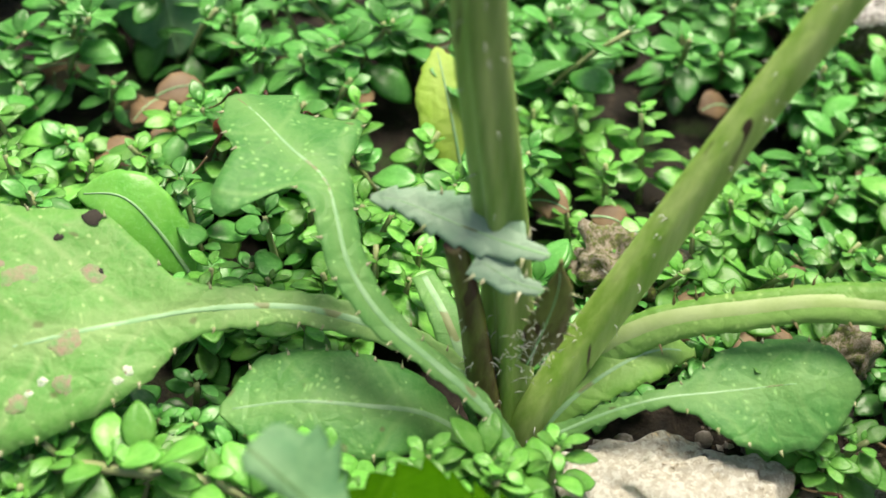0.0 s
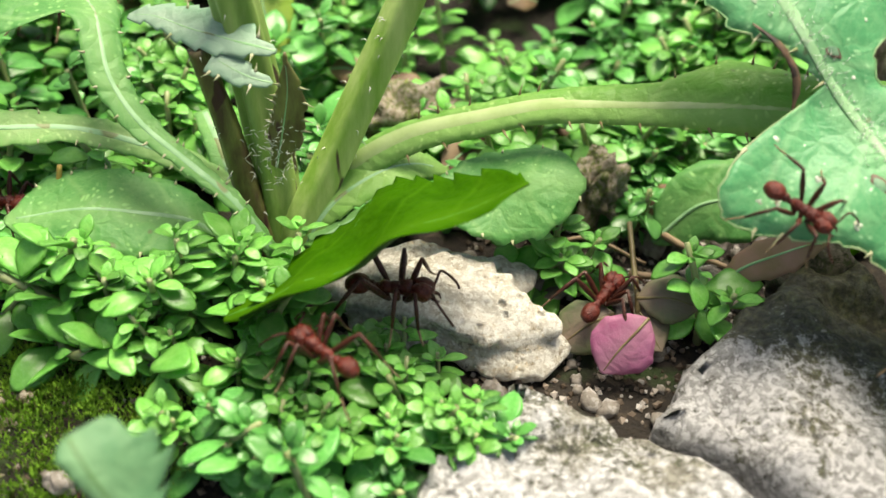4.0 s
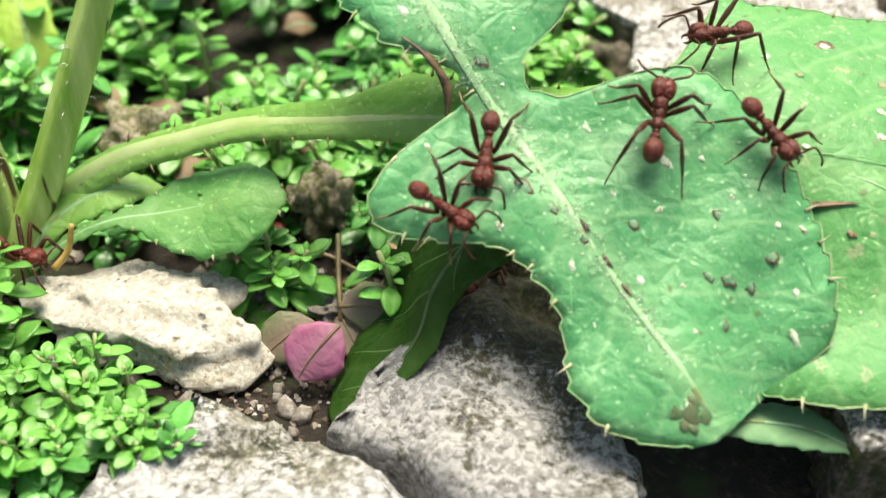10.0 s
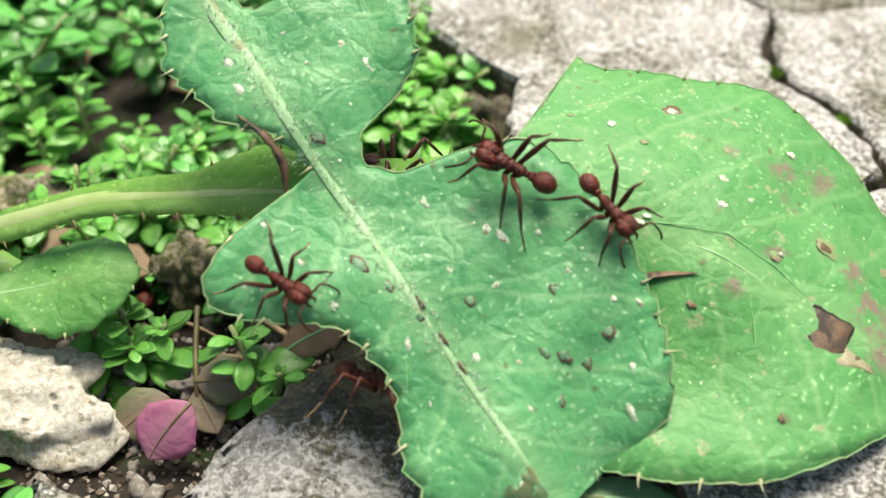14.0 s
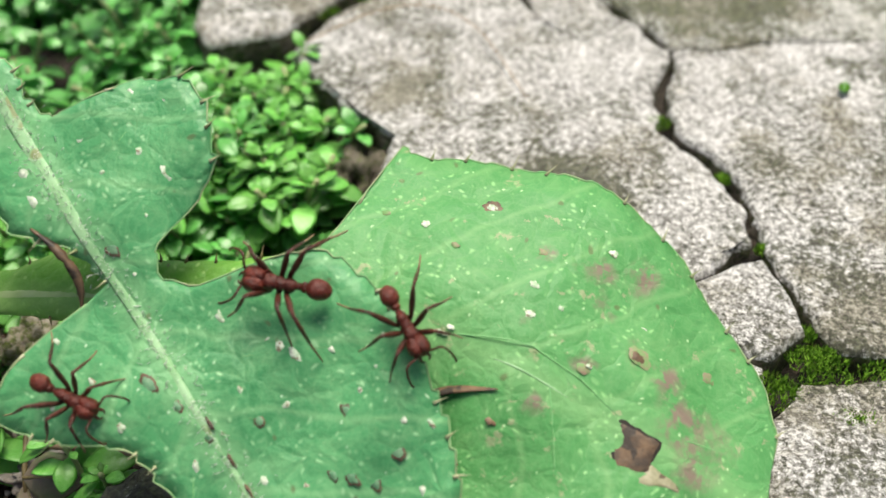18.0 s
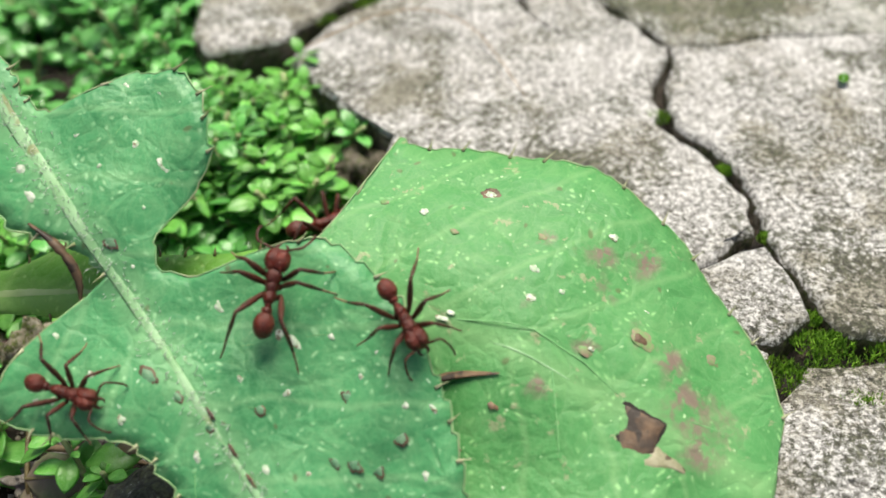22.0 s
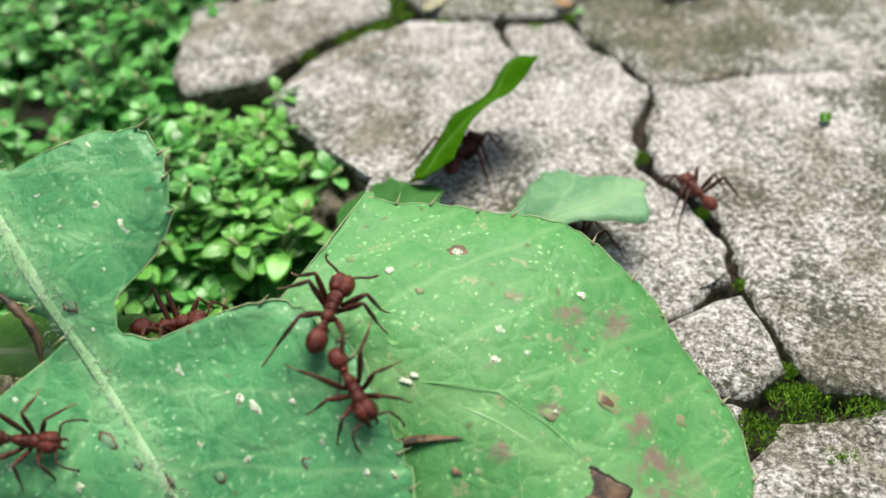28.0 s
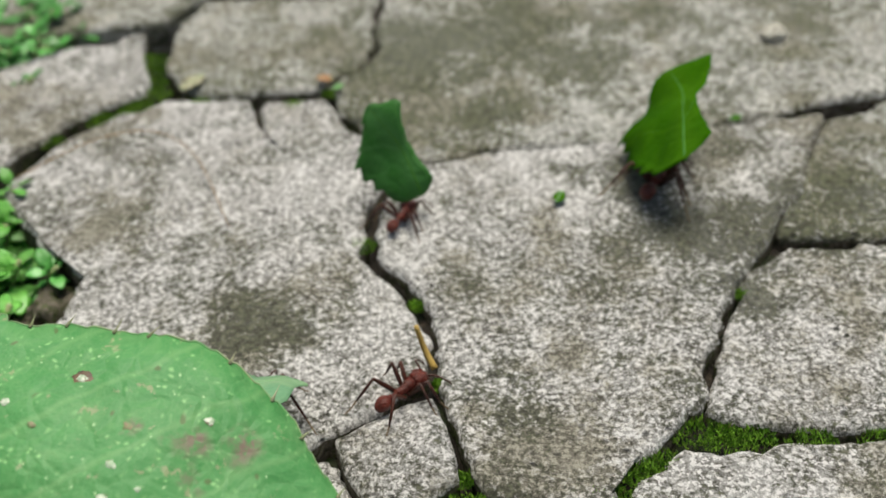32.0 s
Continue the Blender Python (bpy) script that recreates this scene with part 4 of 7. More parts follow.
def make_plant():
    plant = thing("sow_thistle", (2.35, -2.25, -1.05), "spiny sow thistle plant with scarred green leaves", "plant")

    LAST = []

    def stalk(points, r0, r1, mat, label, hairs=60, seed=1, ridge=0.05, name="stalk"):
        pts = spline(points, 40)
        bm = bmesh.new()
        tube(bm, pts, [r0 + (r1 - r0) * k / 40 for k in range(41)], 30, 1.0, (0, 1, 0), ridge)
        ob = part(name, bm, mat, plant, label)
        rnd = random.Random(seed)
        bm = bmesh.new()
        for _ in range(hairs):
            k = rnd.randrange(1, 40)
            t = (pts[k + 1] - pts[k - 1]).normalized()
            s = t.orthogonal().normalized()
            s.rotate(Matrix.Rotation(rnd.uniform(0, 6.28), 3, t))
            r = r0 + (r1 - r0) * k / 40
            q = pts[k] + s * r * 0.9
            h = rnd.uniform(0.03, 0.1)
            tube(bm, [q, q + s * h * 0.6 + t * 0.01, q + s * h - t * 0.02], [0.006, 0.0035, 0.001], 4)
        if hairs:
            part("bristle_fringe", bm, M_HAIR, ob, "short white bristles")
        return ob

    stalk([(2.3, -2.15, -1.05), (2.2, -1.95, -0.1), (2.05, -1.88, 0.8), (1.83, -1.85, 1.82), (1.63, -1.82, 2.8), (1.45, -1.8, 4.2)], 0.19, 0.155, M_STEM2, "thick olive-green ridged main stalk", 55, 2, 0.17)
    stalk([(2.42, -2.3, -1.05), (2.48, -2.2, -0.6), (2.78, -2.0, 0.15), (3.1, -1.85, 0.95), (3.42, -1.7, 1.75), (3.85, -1.5, 2.7), (4.4, -1.3, 3.9)], 0.165, 0.12, M_STEM, "slanting green stalk blotched with dark purple", 60, 3, 0.06)
    stalk([(2.2, -2.25, -1.0), (2.0, -2.15, -0.3), (1.85, -2.1, 0.35), (1.66, -2.05, 1.0)], 0.13, 0.08, M_CROWN, "dark purplish stalk of a young leaf", 50, 4)

    def leaf(path, left, right, up, mat, label, cup=0.05, wave=0.04, seed=1.0, jag=0.03, ribs=((0.0, 1.0, 0.035, 0.008),), spine=0.035, step=0.25, ns=70, sag=None):
        b = Blade(path, left, right, up, cup, wave, seed, ns, sag)
        ob = part("leaf", b.mesh(jag=jag), mat, plant, label)
        for s0, s1, r0, r1 in ribs:
            part("midrib", b.rib(s0, s1, 0, 0, r0, r1, 40, -0.12, 0.22), M_RIB, ob)
        LAST[:] = [b, ob]
        if spine:
            part("toothed_margin", b.spines(step, spine), M_SPINE, ob)
        return b, ob

    leaf([(2.3, -2.3, 0.1), (2.36, -2.3, 0.5), (2.4, -2.28, 0.85), (2.38, -2.25, 1.15)], [(0, 0.04), (0.3, 0.15), (0.6, 0.13), (1, 0.01)], [(0, 0.04), (0.3, 0.12), (0.6, 0.1), (1, 0.01)], (-0.3, -0.9, 0.1), M_CROWN, "purplish young bract folded at the crown", 1.6, 0.05, 4.4, 0.03, ((0, 0.9, 0.01, 0.004),), 0.07, 0.12, 30)
    bm, rnd = bmesh.new(), random.Random(6)
    for _ in range(130):
        q = Vector((2.3 + rnd.gauss(0, 0.1), -2.35 + rnd.gauss(0, 0.06), 0.25 + rnd.gauss(0, 0.16)))
        d = Vector((rnd.gauss(0, 1), rnd.gauss(-0.6, 0.6), rnd.gauss(0.3, 0.8))).normalized() * rnd.uniform(0.03, 0.08)
        tube(bm, [q, q + d * 0.6, q + d], [0.004, 0.003, 0.001], 3)
    part("crown_hairs", bm, M_HAIR, plant, "tuft of white hairs at the crown")

    # the spotted leaf that hangs over the paving, its stalk out of view above
    O, A, B, N = Vector((6.616, -2.874, 1.215)), Vector((0.549, -0.676, -0.492)), Vector((0.835, 0.419, 0.357)), Vector((-0.035, -0.606, 0.794))
    L, Z = 5.84, 3.1

    def fr(rows):
        return [((s + Z) / L, w) for s, w in rows]

    path = [O + A * s + N * n for s, n in ((-3.1, -0.25), (-2.4, -0.02), (-1.2, 0.05), (0, 0.0), (1.2, 0.03), (2.1, 0.03), (2.74, -0.1))]
    spotted, ob = leaf(path,
        fr([(-3.1, 0.07), (-2.5, 0.08), (-2.15, 0.14), (-2.0, 0.36), (-1.8, 0.44), (-1.67, 0.53), (-1.45, 0.5), (-1.27, 0.45), (-1.06, 0.42), (-0.89, 0.28), (-0.75, 0.15), (-0.6, 0.08), (-0.45, 0.05), (-0.36, 0.07), (-0.31, 0.32), (-0.28, 0.75), (-0.2, 1.0), (-0.1, 1.14), (0.02, 1.23), (0.2, 1.17), (0.4, 0.98), (0.59, 0.76), (0.75, 0.56), (0.96, 0.46), (1.17, 0.44), (1.49, 0.5), (1.85, 0.7), (2.16, 0.7), (2.41, 0.53), (2.6, 0.3), (2.74, 0.03)]),
        fr([(-3.1, 0.07), (-2.5, 0.08), (-2.19, 0.2), (-1.95, 0.15), (-1.74, 0.19), (-1.67, 0.22), (-1.63, 0.66), (-1.57, 0.97), (-1.5, 1.01), (-1.46, 1.05), (-1.4, 1.24), (-1.27, 1.26), (-1.11, 1.28), (-0.9, 1.2), (-0.68, 1.09), (-0.58, 0.97), (-0.49, 0.76), (-0.45, 0.6), (-0.42, 0.43), (-0.33, 0.33), (-0.21, 0.28), (-0.11, 0.31), (0.0, 0.42), (0.06, 0.54), (0.12, 0.85), (0.22, 1.18), (0.36, 1.4), (0.6, 1.5), (0.83, 1.57), (1.07, 1.58), (1.3, 1.57), (1.58, 1.5), (1.92, 1.43), (2.11, 1.35), (2.35, 1.23), (2.55, 1.1), (2.64, 1.02), (2.66, 0.74), (2.7, 0.45), (2.74, 0.03)]),
        N, M_L1, "blue-green lobed leaf with pale midrib and white spots", 0.0, 0.12, 2.0, 0.05, ((0.02, 0.97, 0.075, 0.02),), 0.1, 0.22, 160, lambda s, w: 0.1 * max(0.0, w - 0.9) + 0.035 * min(1.0, abs(w)) * math.sin(s * 46 + 2.2 * w))
    for side in (-1, 1):
        part("leaf_margin", spotted.rim(0.05, 0.008, side), M_RIM, ob, "thin pale dry edge")
    stalk([O + A * s + N * n + B * b for s, n, b in ((-2.0, -0.06, 0.0), (-2.5, -0.1, 0.0), (-3.2, -0.3, -0.05), (-4.2, -0.9, -0.2))], 0.085, 0.2, M_STEM, "dark-blotched stalk that bears the spotted leaf", 60, 8)
    for s0, s1, w1 in ((0.53, 0.62, 1.2), (0.53, 0.6, -0.9), (0.6, 0.72, 1.3), (0.68, 0.82, 1.2), (0.36, 0.3, 0.95), (0.3, 0.27, -0.5), (0.66, 0.78, -0.42), (0.76, 0.9, 0.8)):
        part("vein", spotted.rib(s0, s1, 0, w1, 0.008, 0.002, 24, -0.9), M_RIBDARK, ob)
    part("bristle_fringe", spotted.fuzz(0.12, 0.9, 700, 0.07, 0.06, 3), M_HAIR, ob, "fine white hairs along the midrib")
    rnd = random.Random(21)
    marks = [(0.87, 0.35), (1.13, 0.57), (1.71, 0.38), (1.13, -0.21), (-1.5, 0.86), (-1.09, 0.93), (-1.39, 0.35), (-1.07, 0.67), (-1.08, 0.36), (-0.8, 0.76), (-1.17, -0.18), (-0.62, 0.46), (-1.32, 1.05), (-1.4, -0.14), (1.37, 1.07), (1.84, 1.36), (1.7, 1.21), (0.99, 1.06), (1.28, 1.26), (0.62, -0.5), (0.68, 0.7), (0.79, 0.76), (0.88, 0.82), (0.23, -0.52), (2.01, 0.25), (0.2, -0.85), (2.45, 0.85), (2.4, -0.1), (-0.2, -0.6), (0.1, -0.95), (-0.3, 0.15), (0.3, 0.5), (1.5, 0.15), (2.2, 1.05), (2.55, 0.3), (1.6, -0.3)]
    for k, (s, w) in enumerate(marks):
        part("scar", spotted.scar((s + Z) / L, w, rnd.uniform(0.014, 0.034), k, 0.012, rnd.uniform(0.8, 2.4)), M_SCARW, ob, "white scar on the leaf")
    for k, (s, w, r) in enumerate(((1.86, 1.05, 0.06), (1.83, 0.68, 0.055), (1.96, 0.79, 0.05), (1.75, 0.58, 0.04), (1.43, 0.91, 0.045), (1.13, 0.35, 0.04), (0.47, -0.18, 0.07), (0.71, -0.09, 0.04), (1.01, -0.02, 0.045), (1.17, 0.0, 0.04), (2.08, 0.47, 0.045), (-0.55, 0.12, 0.06))):
        part("scar", spotted.scar((s + Z) / L, w, r * 0.9, 40 + k, 0.012, 1.4), M_SCARB, ob, "dark brown scar on the leaf")
        part("scar", spotted.scar((s + Z) / L, w, r * 0.66, 40 + k, 0.0135, 1.4), M_SCARG, ob, "grey heart of a scar")
    for k, (s, w, r) in enumerate(((2.46, -0.12, 0.06), (2.4, -0.2, 0.045), (2.52, -0.05, 0.05), (2.5, -0.2, 0.035), (2.39, -0.05, 0.04), (2.56, -0.16, 0.03))):
        part("scar", spotted.scar((s + Z) / L, w, r, 60 + k, 0.0118 + 0.0006 * k, 1.3), M_SCARD, ob, "dull brown patch near the leaf's tip")
    for k, (s, w) in enumerate(((0.95, 0.04), (1.25, 0.03), (1.5, 0.02))):
        part("scar", spotted.scar((s + Z) / L, w, 0.014, 70 + k, 0.026, 4.5), M_SCARB, ob, "brown streak along the midrib")
    # its curled dry margin
    bm = bmesh.new()
    q = [spotted.at((s + Z) / L, w)[0] + N * z for s, w, z in ((-1.0, -0.3, 0.03), (-0.75, -0.22, 0.05), (-0.5, -0.22, 0.02), (-0.3, -0.35, -0.06))]
    tube(bm, spline(q, 20), [(0.009 + 0.024 * math.sin(math.pi * k / 20)) * (1 + 0.7 * noise.noise(Vector((k * 0.6, 3.1, 0)))) for k in range(21)], 10, 0.55, UP, 0.2)
    part("dry_curl", bm, M_SCARB, ob, "dry brown curled leaf margin")

    # the long flat stalk that runs under it and ends in the broad leaf
    bm_path = [(2.5, -2.2, -0.75), (2.85, -2.02, -0.22), (3.33, -1.9, 0.1), (4.0, -1.92, 0.36), (4.54, -1.97, 0.54), (5.31, -2.12, 0.7), (5.95, -2.3, 0.85), (6.6, -2.42, 0.92), (7.3, -2.42, 0.98), (7.75, -2.5, 1.02)]
    strap = Blade(bm_path, [(0, 0.14), (0.12, 0.12), (0.4, 0.08), (0.6, 0.11), (0.8, 0.22), (1, 0.4)], [(0, 0.14), (0.12, 0.17), (0.4, 0.2), (0.57, 0.26), (0.66, 0.5), (0.75, 0.4), (0.91, 0.3), (1, 0.4)], (0.05, -0.62, 0.78), 0.5, 0.02, 6.0, 80)
    broadstalk = part("leaf_stalk", strap.mesh(0.06, 8, 0.012), M_STRAP, plant, "flat winged green leaf stalk with spiny edge")
    part("midrib", strap.rib(0.0, 1.0, 0.05, 0.05, 0.12, 0.085, 50, -0.12, 0.34), M_PETIOLE, broadstalk)
    part("toothed_margin", strap.spines(0.24, 0.085, 0.12, 0.95), M_REDSTEM, broadstalk)
    O2, A2, B2, N2 = Vector((8.831, -2.954, 1.167)), Vector((0.871, -0.346, -0.349)), Vector((0.439, 0.867, 0.236)), Vector((0.22, -0.359, 0.907))
    L2, Z2 = 4.05, 1.25

    def fr2(rows):
        return [((s + Z2) / L2, w) for s, w in rows]

    path = [O2 + A2 * s + N2 * n for s, n in ((-1.25, -0.42), (-0.7, -0.22), (0.0, -0.02), (0.7, 0.09), (1.4, 0.03), (2.1, -0.06), (2.8, -0.2))]
    broad, ob = leaf(path,
        fr2([(-1.25, 0.3), (-1.0, 0.9), (-0.6, 1.2), (0.0, 1.55), (0.57, 1.72), (1.06, 1.67), (1.65, 1.4), (2.08, 0.95), (2.45, 0.45), (2.65, 0.15), (2.8, 0.03)]),
        fr2([(-1.25, 0.0), (-1.12, 0.15), (-1.06, 0.6), (-1.02, 1.3), (-0.97, 1.5), (-0.88, 1.42), (-0.75, 1.45), (-0.5, 1.57), (-0.07, 1.66), (0.3, 1.73), (0.58, 1.79), (0.96, 1.75), (1.44, 1.6), (1.77, 1.36), (2.15, 1.15), (2.45, 0.95), (2.72, 0.6), (2.8, 0.1)]),
        N2, M_R, "broad rounded green leaf speckled pink and brown", 0.03, 0.1, 3.0, 0.025, ((0.3, 0.68, 0.012, 0.003),), 0.11, 0.32, 90, lambda s, w: -0.75 * max(0.0, min(1.0, (0.8 - s) / 0.45)) * max(0.0, min(1.0, (0.15 - w) / 1.1)))
    for side in (-1, 1):
        part("leaf_margin", broad.rim(0.025, 0.007, side), M_RIM, ob, "thin pinkish dry edge")
    for a, w0, b, w1 in ((0.04, 0.03, 0.7, 0.2), (0.7, 0.2, 1.13, 0.16), (1.13, 0.16, 1.7, 0.0), (2.0, 0.16, 2.6, 0.36), (0.89, 0.07, 1.25, -0.5)):
        part("vein", broad.rib((a + Z2) / L2, (b + Z2) / L2, w0, w1, 0.006, 0.005, 24, -0.75), M_RIBDARK, ob)
    dry = [(1.43, -0.03), (1.52, 0.04), (1.68, 0.03), (1.83, 0.03), (1.82, -0.09), (1.85, -0.21), (1.75, -0.28), (1.63, -0.3), (1.53, -0.17)]
    rag = [(1.84, -0.14), (1.95, -0.17), (2.09, -0.19), (2.1, -0.22), (1.97, -0.25), (1.84, -0.31), (1.7, -0.33), (1.72, -0.26)]
    for outline, grow, proud, mat, lab in ((dry, 1.1, 0.012, M_HOLE, "dark rim of the dead patch"), (rag, 1.0, 0.0135, M_TORN, "pale torn edge of the dead patch"), (dry, 0.93, 0.0155, M_SCARB, "brown dead patch on the leaf")):
        cs, cw = 1.67, -0.11
        part("dead_patch", broad.patch([((cs + (s - cs) * grow + Z2) / L2, cw + (w - cw) * grow) for s, w in outline], proud), mat, ob, lab)
    spots = ((-0.06, 1.19, 0.06, 1), (-0.06, 1.19, 0.035, 0), (0.74, 1.37, 0.03, 0), (0.77, 1.36, 0.022, 0), (1.42, 0.53, 0.075, 2), (1.42, 0.53, 0.045, 1), (1.1, 0.24, 0.045, 2), (1.13, 0.28, 0.02, 0), (0.66, -0.4, 0.035, 1), (0.76, 0.58, 0.02, 0), (-0.45, 0.8, 0.028, 0), (0.04, 0.04, 0.042, 0), (0.09, 0.08, 0.022, 0), (-0.16, 0.71, 0.025, 2), (-0.79, 0.8, 0.025, 2), (0.95, 1.26, 0.03, 0), (1.41, 0.82, 0.02, 0), (1.06, -0.84, 0.022, 0), (0.55, -0.72, 0.022, 1), (0.46, 0.97, 0.03, 2), (0.51, 0.66, 0.03, 0), (0.57, 0.42, 0.03, 0), (2.04, 0.77, 0.05, 2), (0.3, -0.9, 0.03, 2), (1.6, -0.9, 0.04, 1), (0.9, -1.2, 0.03, 0))
    for k, (s, w, r, m) in enumerate(spots):
        part("scar", broad.scar((s + Z2) / L2, w, r, 80 + k, 0.0115 + 0.0009 * (k % 8), 1.3), (M_SCARW, M_SCARB, M_SCARP)[m], ob, ("white scar", "brown scar", "pinkish scar")[m] + " on the leaf")
    bm = bmesh.new()
    q = [broad.at((s + Z2) / L2, w)[0] + N2 * 0.03 for s, w in ((0.08, -0.41), (0.3, -0.29), (0.6, -0.2))]
    tube(bm, spline(q, 12), [0.02, 0.035, 0.04, 0.045, 0.045, 0.04, 0.04, 0.035, 0.03, 0.025, 0.02, 0.015, 0.006], 8, 0.35)
    part("dry_sliver", bm, M_SCARB, ob, "grey-brown dry sliver on the leaf")

    # leaves round the foot of the plant
    leaf([(1.9, -2.1, -0.4), (1.3, -1.95, -0.1), (0.6, -1.92, 0.06), (-0.1, -2.05, 0.12), (-0.8, -2.3, 0.12), (-1.6, -2.6, 0.08), (-2.4, -2.8, 0.0), (-2.9, -2.9, -0.1)],
         [(0, 0.1), (0.25, 0.12), (0.4, 0.14), (0.46, 0.25), (0.49, 0.55), (0.53, 0.85), (0.6, 0.98), (0.75, 1.25), (0.9, 0.9), (1, 0.03)], [(0, 0.1), (0.25, 0.12), (0.4, 0.15), (0.46, 0.22), (0.52, 0.45), (0.6, 0.62), (0.75, 0.75), (0.9, 0.6), (1, 0.03)],
         (0.0, -0.45, 0.9), M_PATCHY, "pale green leaf with brown dead patches and holes", 0.03, 0.06, 4.0, 0.03, ((0, 0.98, 0.04, 0.008),))
    scarred, ob = LAST
    for k, (s, w, r, m) in enumerate(((0.56, 0.42, 0.03, 0), (0.63, 0.36, 0.07, 1), (0.66, 0.3, 0.03, 0), (0.68, 0.36, 0.025, 0), (0.7, 0.42, 0.06, 1), (0.545, 0.36, 0.04, 0), (0.57, -0.38, 0.11, 1), (0.565, -0.42, 0.055, 2), (0.6, -0.75, 0.03, 2), (0.66, -0.5, 0.1, 1), (0.7, -0.6, 0.08, 1), (0.62, 0.05, 0.09, 1), (0.75, -0.2, 0.1, 1), (0.55, -0.85, 0.06, 2))):
        part("scar", scarred.scar(s, w, r, 120 + k, 0.013 + 0.002 * (m == 2), 1.3), (M_SCARW, M_SCARP, M_HOLE)[m], ob, ("white dead patch", "tan dead patch", "dark bitten hole")[m])
    leaf([(2.3, -2.75, -0.5), (2.0, -2.65, -0.05), (1.6, -2.48, 0.2), (1.2, -2.28, 0.42), (0.93, -2.02, 0.66), (0.8, -1.7, 0.85), (0.68, -1.42, 0.95), (0.4, -1.15, 1.0), (0.1, -0.8, 1.0), (-0.1, -0.55, 0.95)],
         [(0, 0.05), (0.3, 0.08), (0.5, 0.14), (0.62, 0.17), (0.7, 0.22), (0.75, 0.62), (0.8, 0.55), (0.87, 0.3), (0.93, 0.42), (1, 0.05)], [(0, 0.05), (0.3, 0.08), (0.5, 0.14), (0.64, 0.17), (0.72, 0.3), (0.76, 0.8), (0.79, 0.72), (0.84, 0.35), (0.92, 0.3), (1, 0.05)],
         (0.45, -0.5, 0.75), M_THIN, "narrow arching green leaf with pale midrib", 0.1, 0.03, 5.0, 0.02, ((0, 0.98, 0.04, 0.008),))
    leaf([(2.3, -2.18, 1.06), (2.0, -2.12, 1.1), (1.65, -1.98, 1.14), (1.3, -1.82, 1.14), (1.04, -1.68, 1.04)],
         [(0, 0.02), (0.12, 0.08), (0.22, 0.26), (0.5, 0.22), (0.75, 0.14), (1, 0.03)], [(0, 0.02), (0.15, 0.1), (0.3, 0.15), (0.6, 0.12), (1, 0.03)], (0.1, -0.6, 0.8), M_PURPLE, "curled pale mint young leaf with purple spiny edge", 0.5, 0.12, 6.5, 0.04, ((0, 0.95, 0.014, 0.004),), 0.07, 0.12)
    leaf([(2.28, -2.34, 0.9), (2.08, -2.32, 0.94), (1.8, -2.2, 1.02)], [(0, 0.02), (0.5, 0.1), (1, 0.14)], [(0, 0.02), (0.5, 0.1), (1, 0.12)], (0.1, -0.7, 0.7), M_PURPLE, "pointed grey-green lobe of the young leaf", 0.4, 0.05, 6.7, 0.03, ((0, 0.9, 0.012, 0.004),), 0.06, 0.12, 30)
    leaf([(2.55, -2.45, -0.6), (2.9, -2.42, -0.32), (3.3, -2.36, -0.18), (3.7, -2.32, -0.08), (4.15, -2.28, 0.0), (4.5, -2.27, 0.03), (4.82, -2.26, 0.0)],
         [(0, 0.05), (0.4, 0.06), (0.48, 0.16), (0.56, 0.36), (0.7, 0.5), (0.85, 0.45), (0.95, 0.26), (1, 0.03)], [(0, 0.05), (0.4, 0.06), (0.48, 0.12), (0.56, 0.26), (0.7, 0.38), (0.85, 0.38), (0.95, 0.24), (1, 0.03)],
         (0.0, -0.35, 0.93), M_THIN, "small rounded green leaf with toothed edge", 0.25, 0.09, 7.0, 0.035, ((0, 0.8, 0.018, 0.004),), 0.03)
    leaf([(1.9, -2.4, -0.7), (1.5, -2.45, -0.42), (1.0, -2.5, -0.33), (0.5, -2.5, -0.35), (0.05, -2.55, -0.45)],
         [(0, 0.08), (0.3, 0.36), (0.6, 0.45), (0.85, 0.38), (1, 0.03)], [(0, 0.08), (0.3, 0.36), (0.6, 0.42), (0.85, 0.36), (1, 0.03)], (0, -0.3, 0.95), M_THIN, "dull green basal leaf lying low", 0.15, 0.05, 8.0, 0.03, ((0, 0.95, 0.03, 0.01),), 0.04)
    leaf([(2.5, -2.35, -0.7), (2.75, -2.25, -0.3), (3.1, -2.05, -0.12), (3.4, -1.9, -0.12), (3.7, -1.8, -0.25)],
         [(0, 0.05), (0.4, 0.16), (0.7, 0.22), (1, 0.03)], [(0, 0.05), (0.4, 0.16), (0.7, 0.22), (1, 0.03)], (0, -0.3, 0.95), M_STRAP, "pale green small leaf in the shade", 0.2, 0.03, 9.0, 0.03, ((0, 0.9, 0.03, 0.01),), 0.0)
    leaf([(2.1, -2.3, -0.8), (1.9, -2.05, -0.4), (1.7, -1.7, -0.15), (1.5, -1.3, -0.1)],
         [(0, 0.1), (0.5, 0.14), (1, 0.1)], [(0, 0.1), (0.5, 0.14), (1, 0.1)], (0, -0.4, 0.9), M_THIN, "flat green leaf stalk close to the soil", 0.2, 0.02, 9.5, 0.01, ((0, 0.98, 0.06, 0.03),), 0.0, 0.2, 30)
    return spotted, broad


SPOTTED, BROAD = make_plant()


def lone_leaf(name, path, wl, wr, up, mat, label, cat="leaf", rib=0.02, jag=0.02, cup=0.15, group=""):
    b = Blade(path, wl, wr, up, cup, 0.04, path[0][0], 40)
    ob = thing(name, path[0], label, cat, group)
    blade = part("blade", b.mesh(jag=jag), mat, ob)
    if rib:
        part("midrib", b.rib(0, 0.95, 0, 0, rib, 0.006), M_RIB, blade)
    return ob


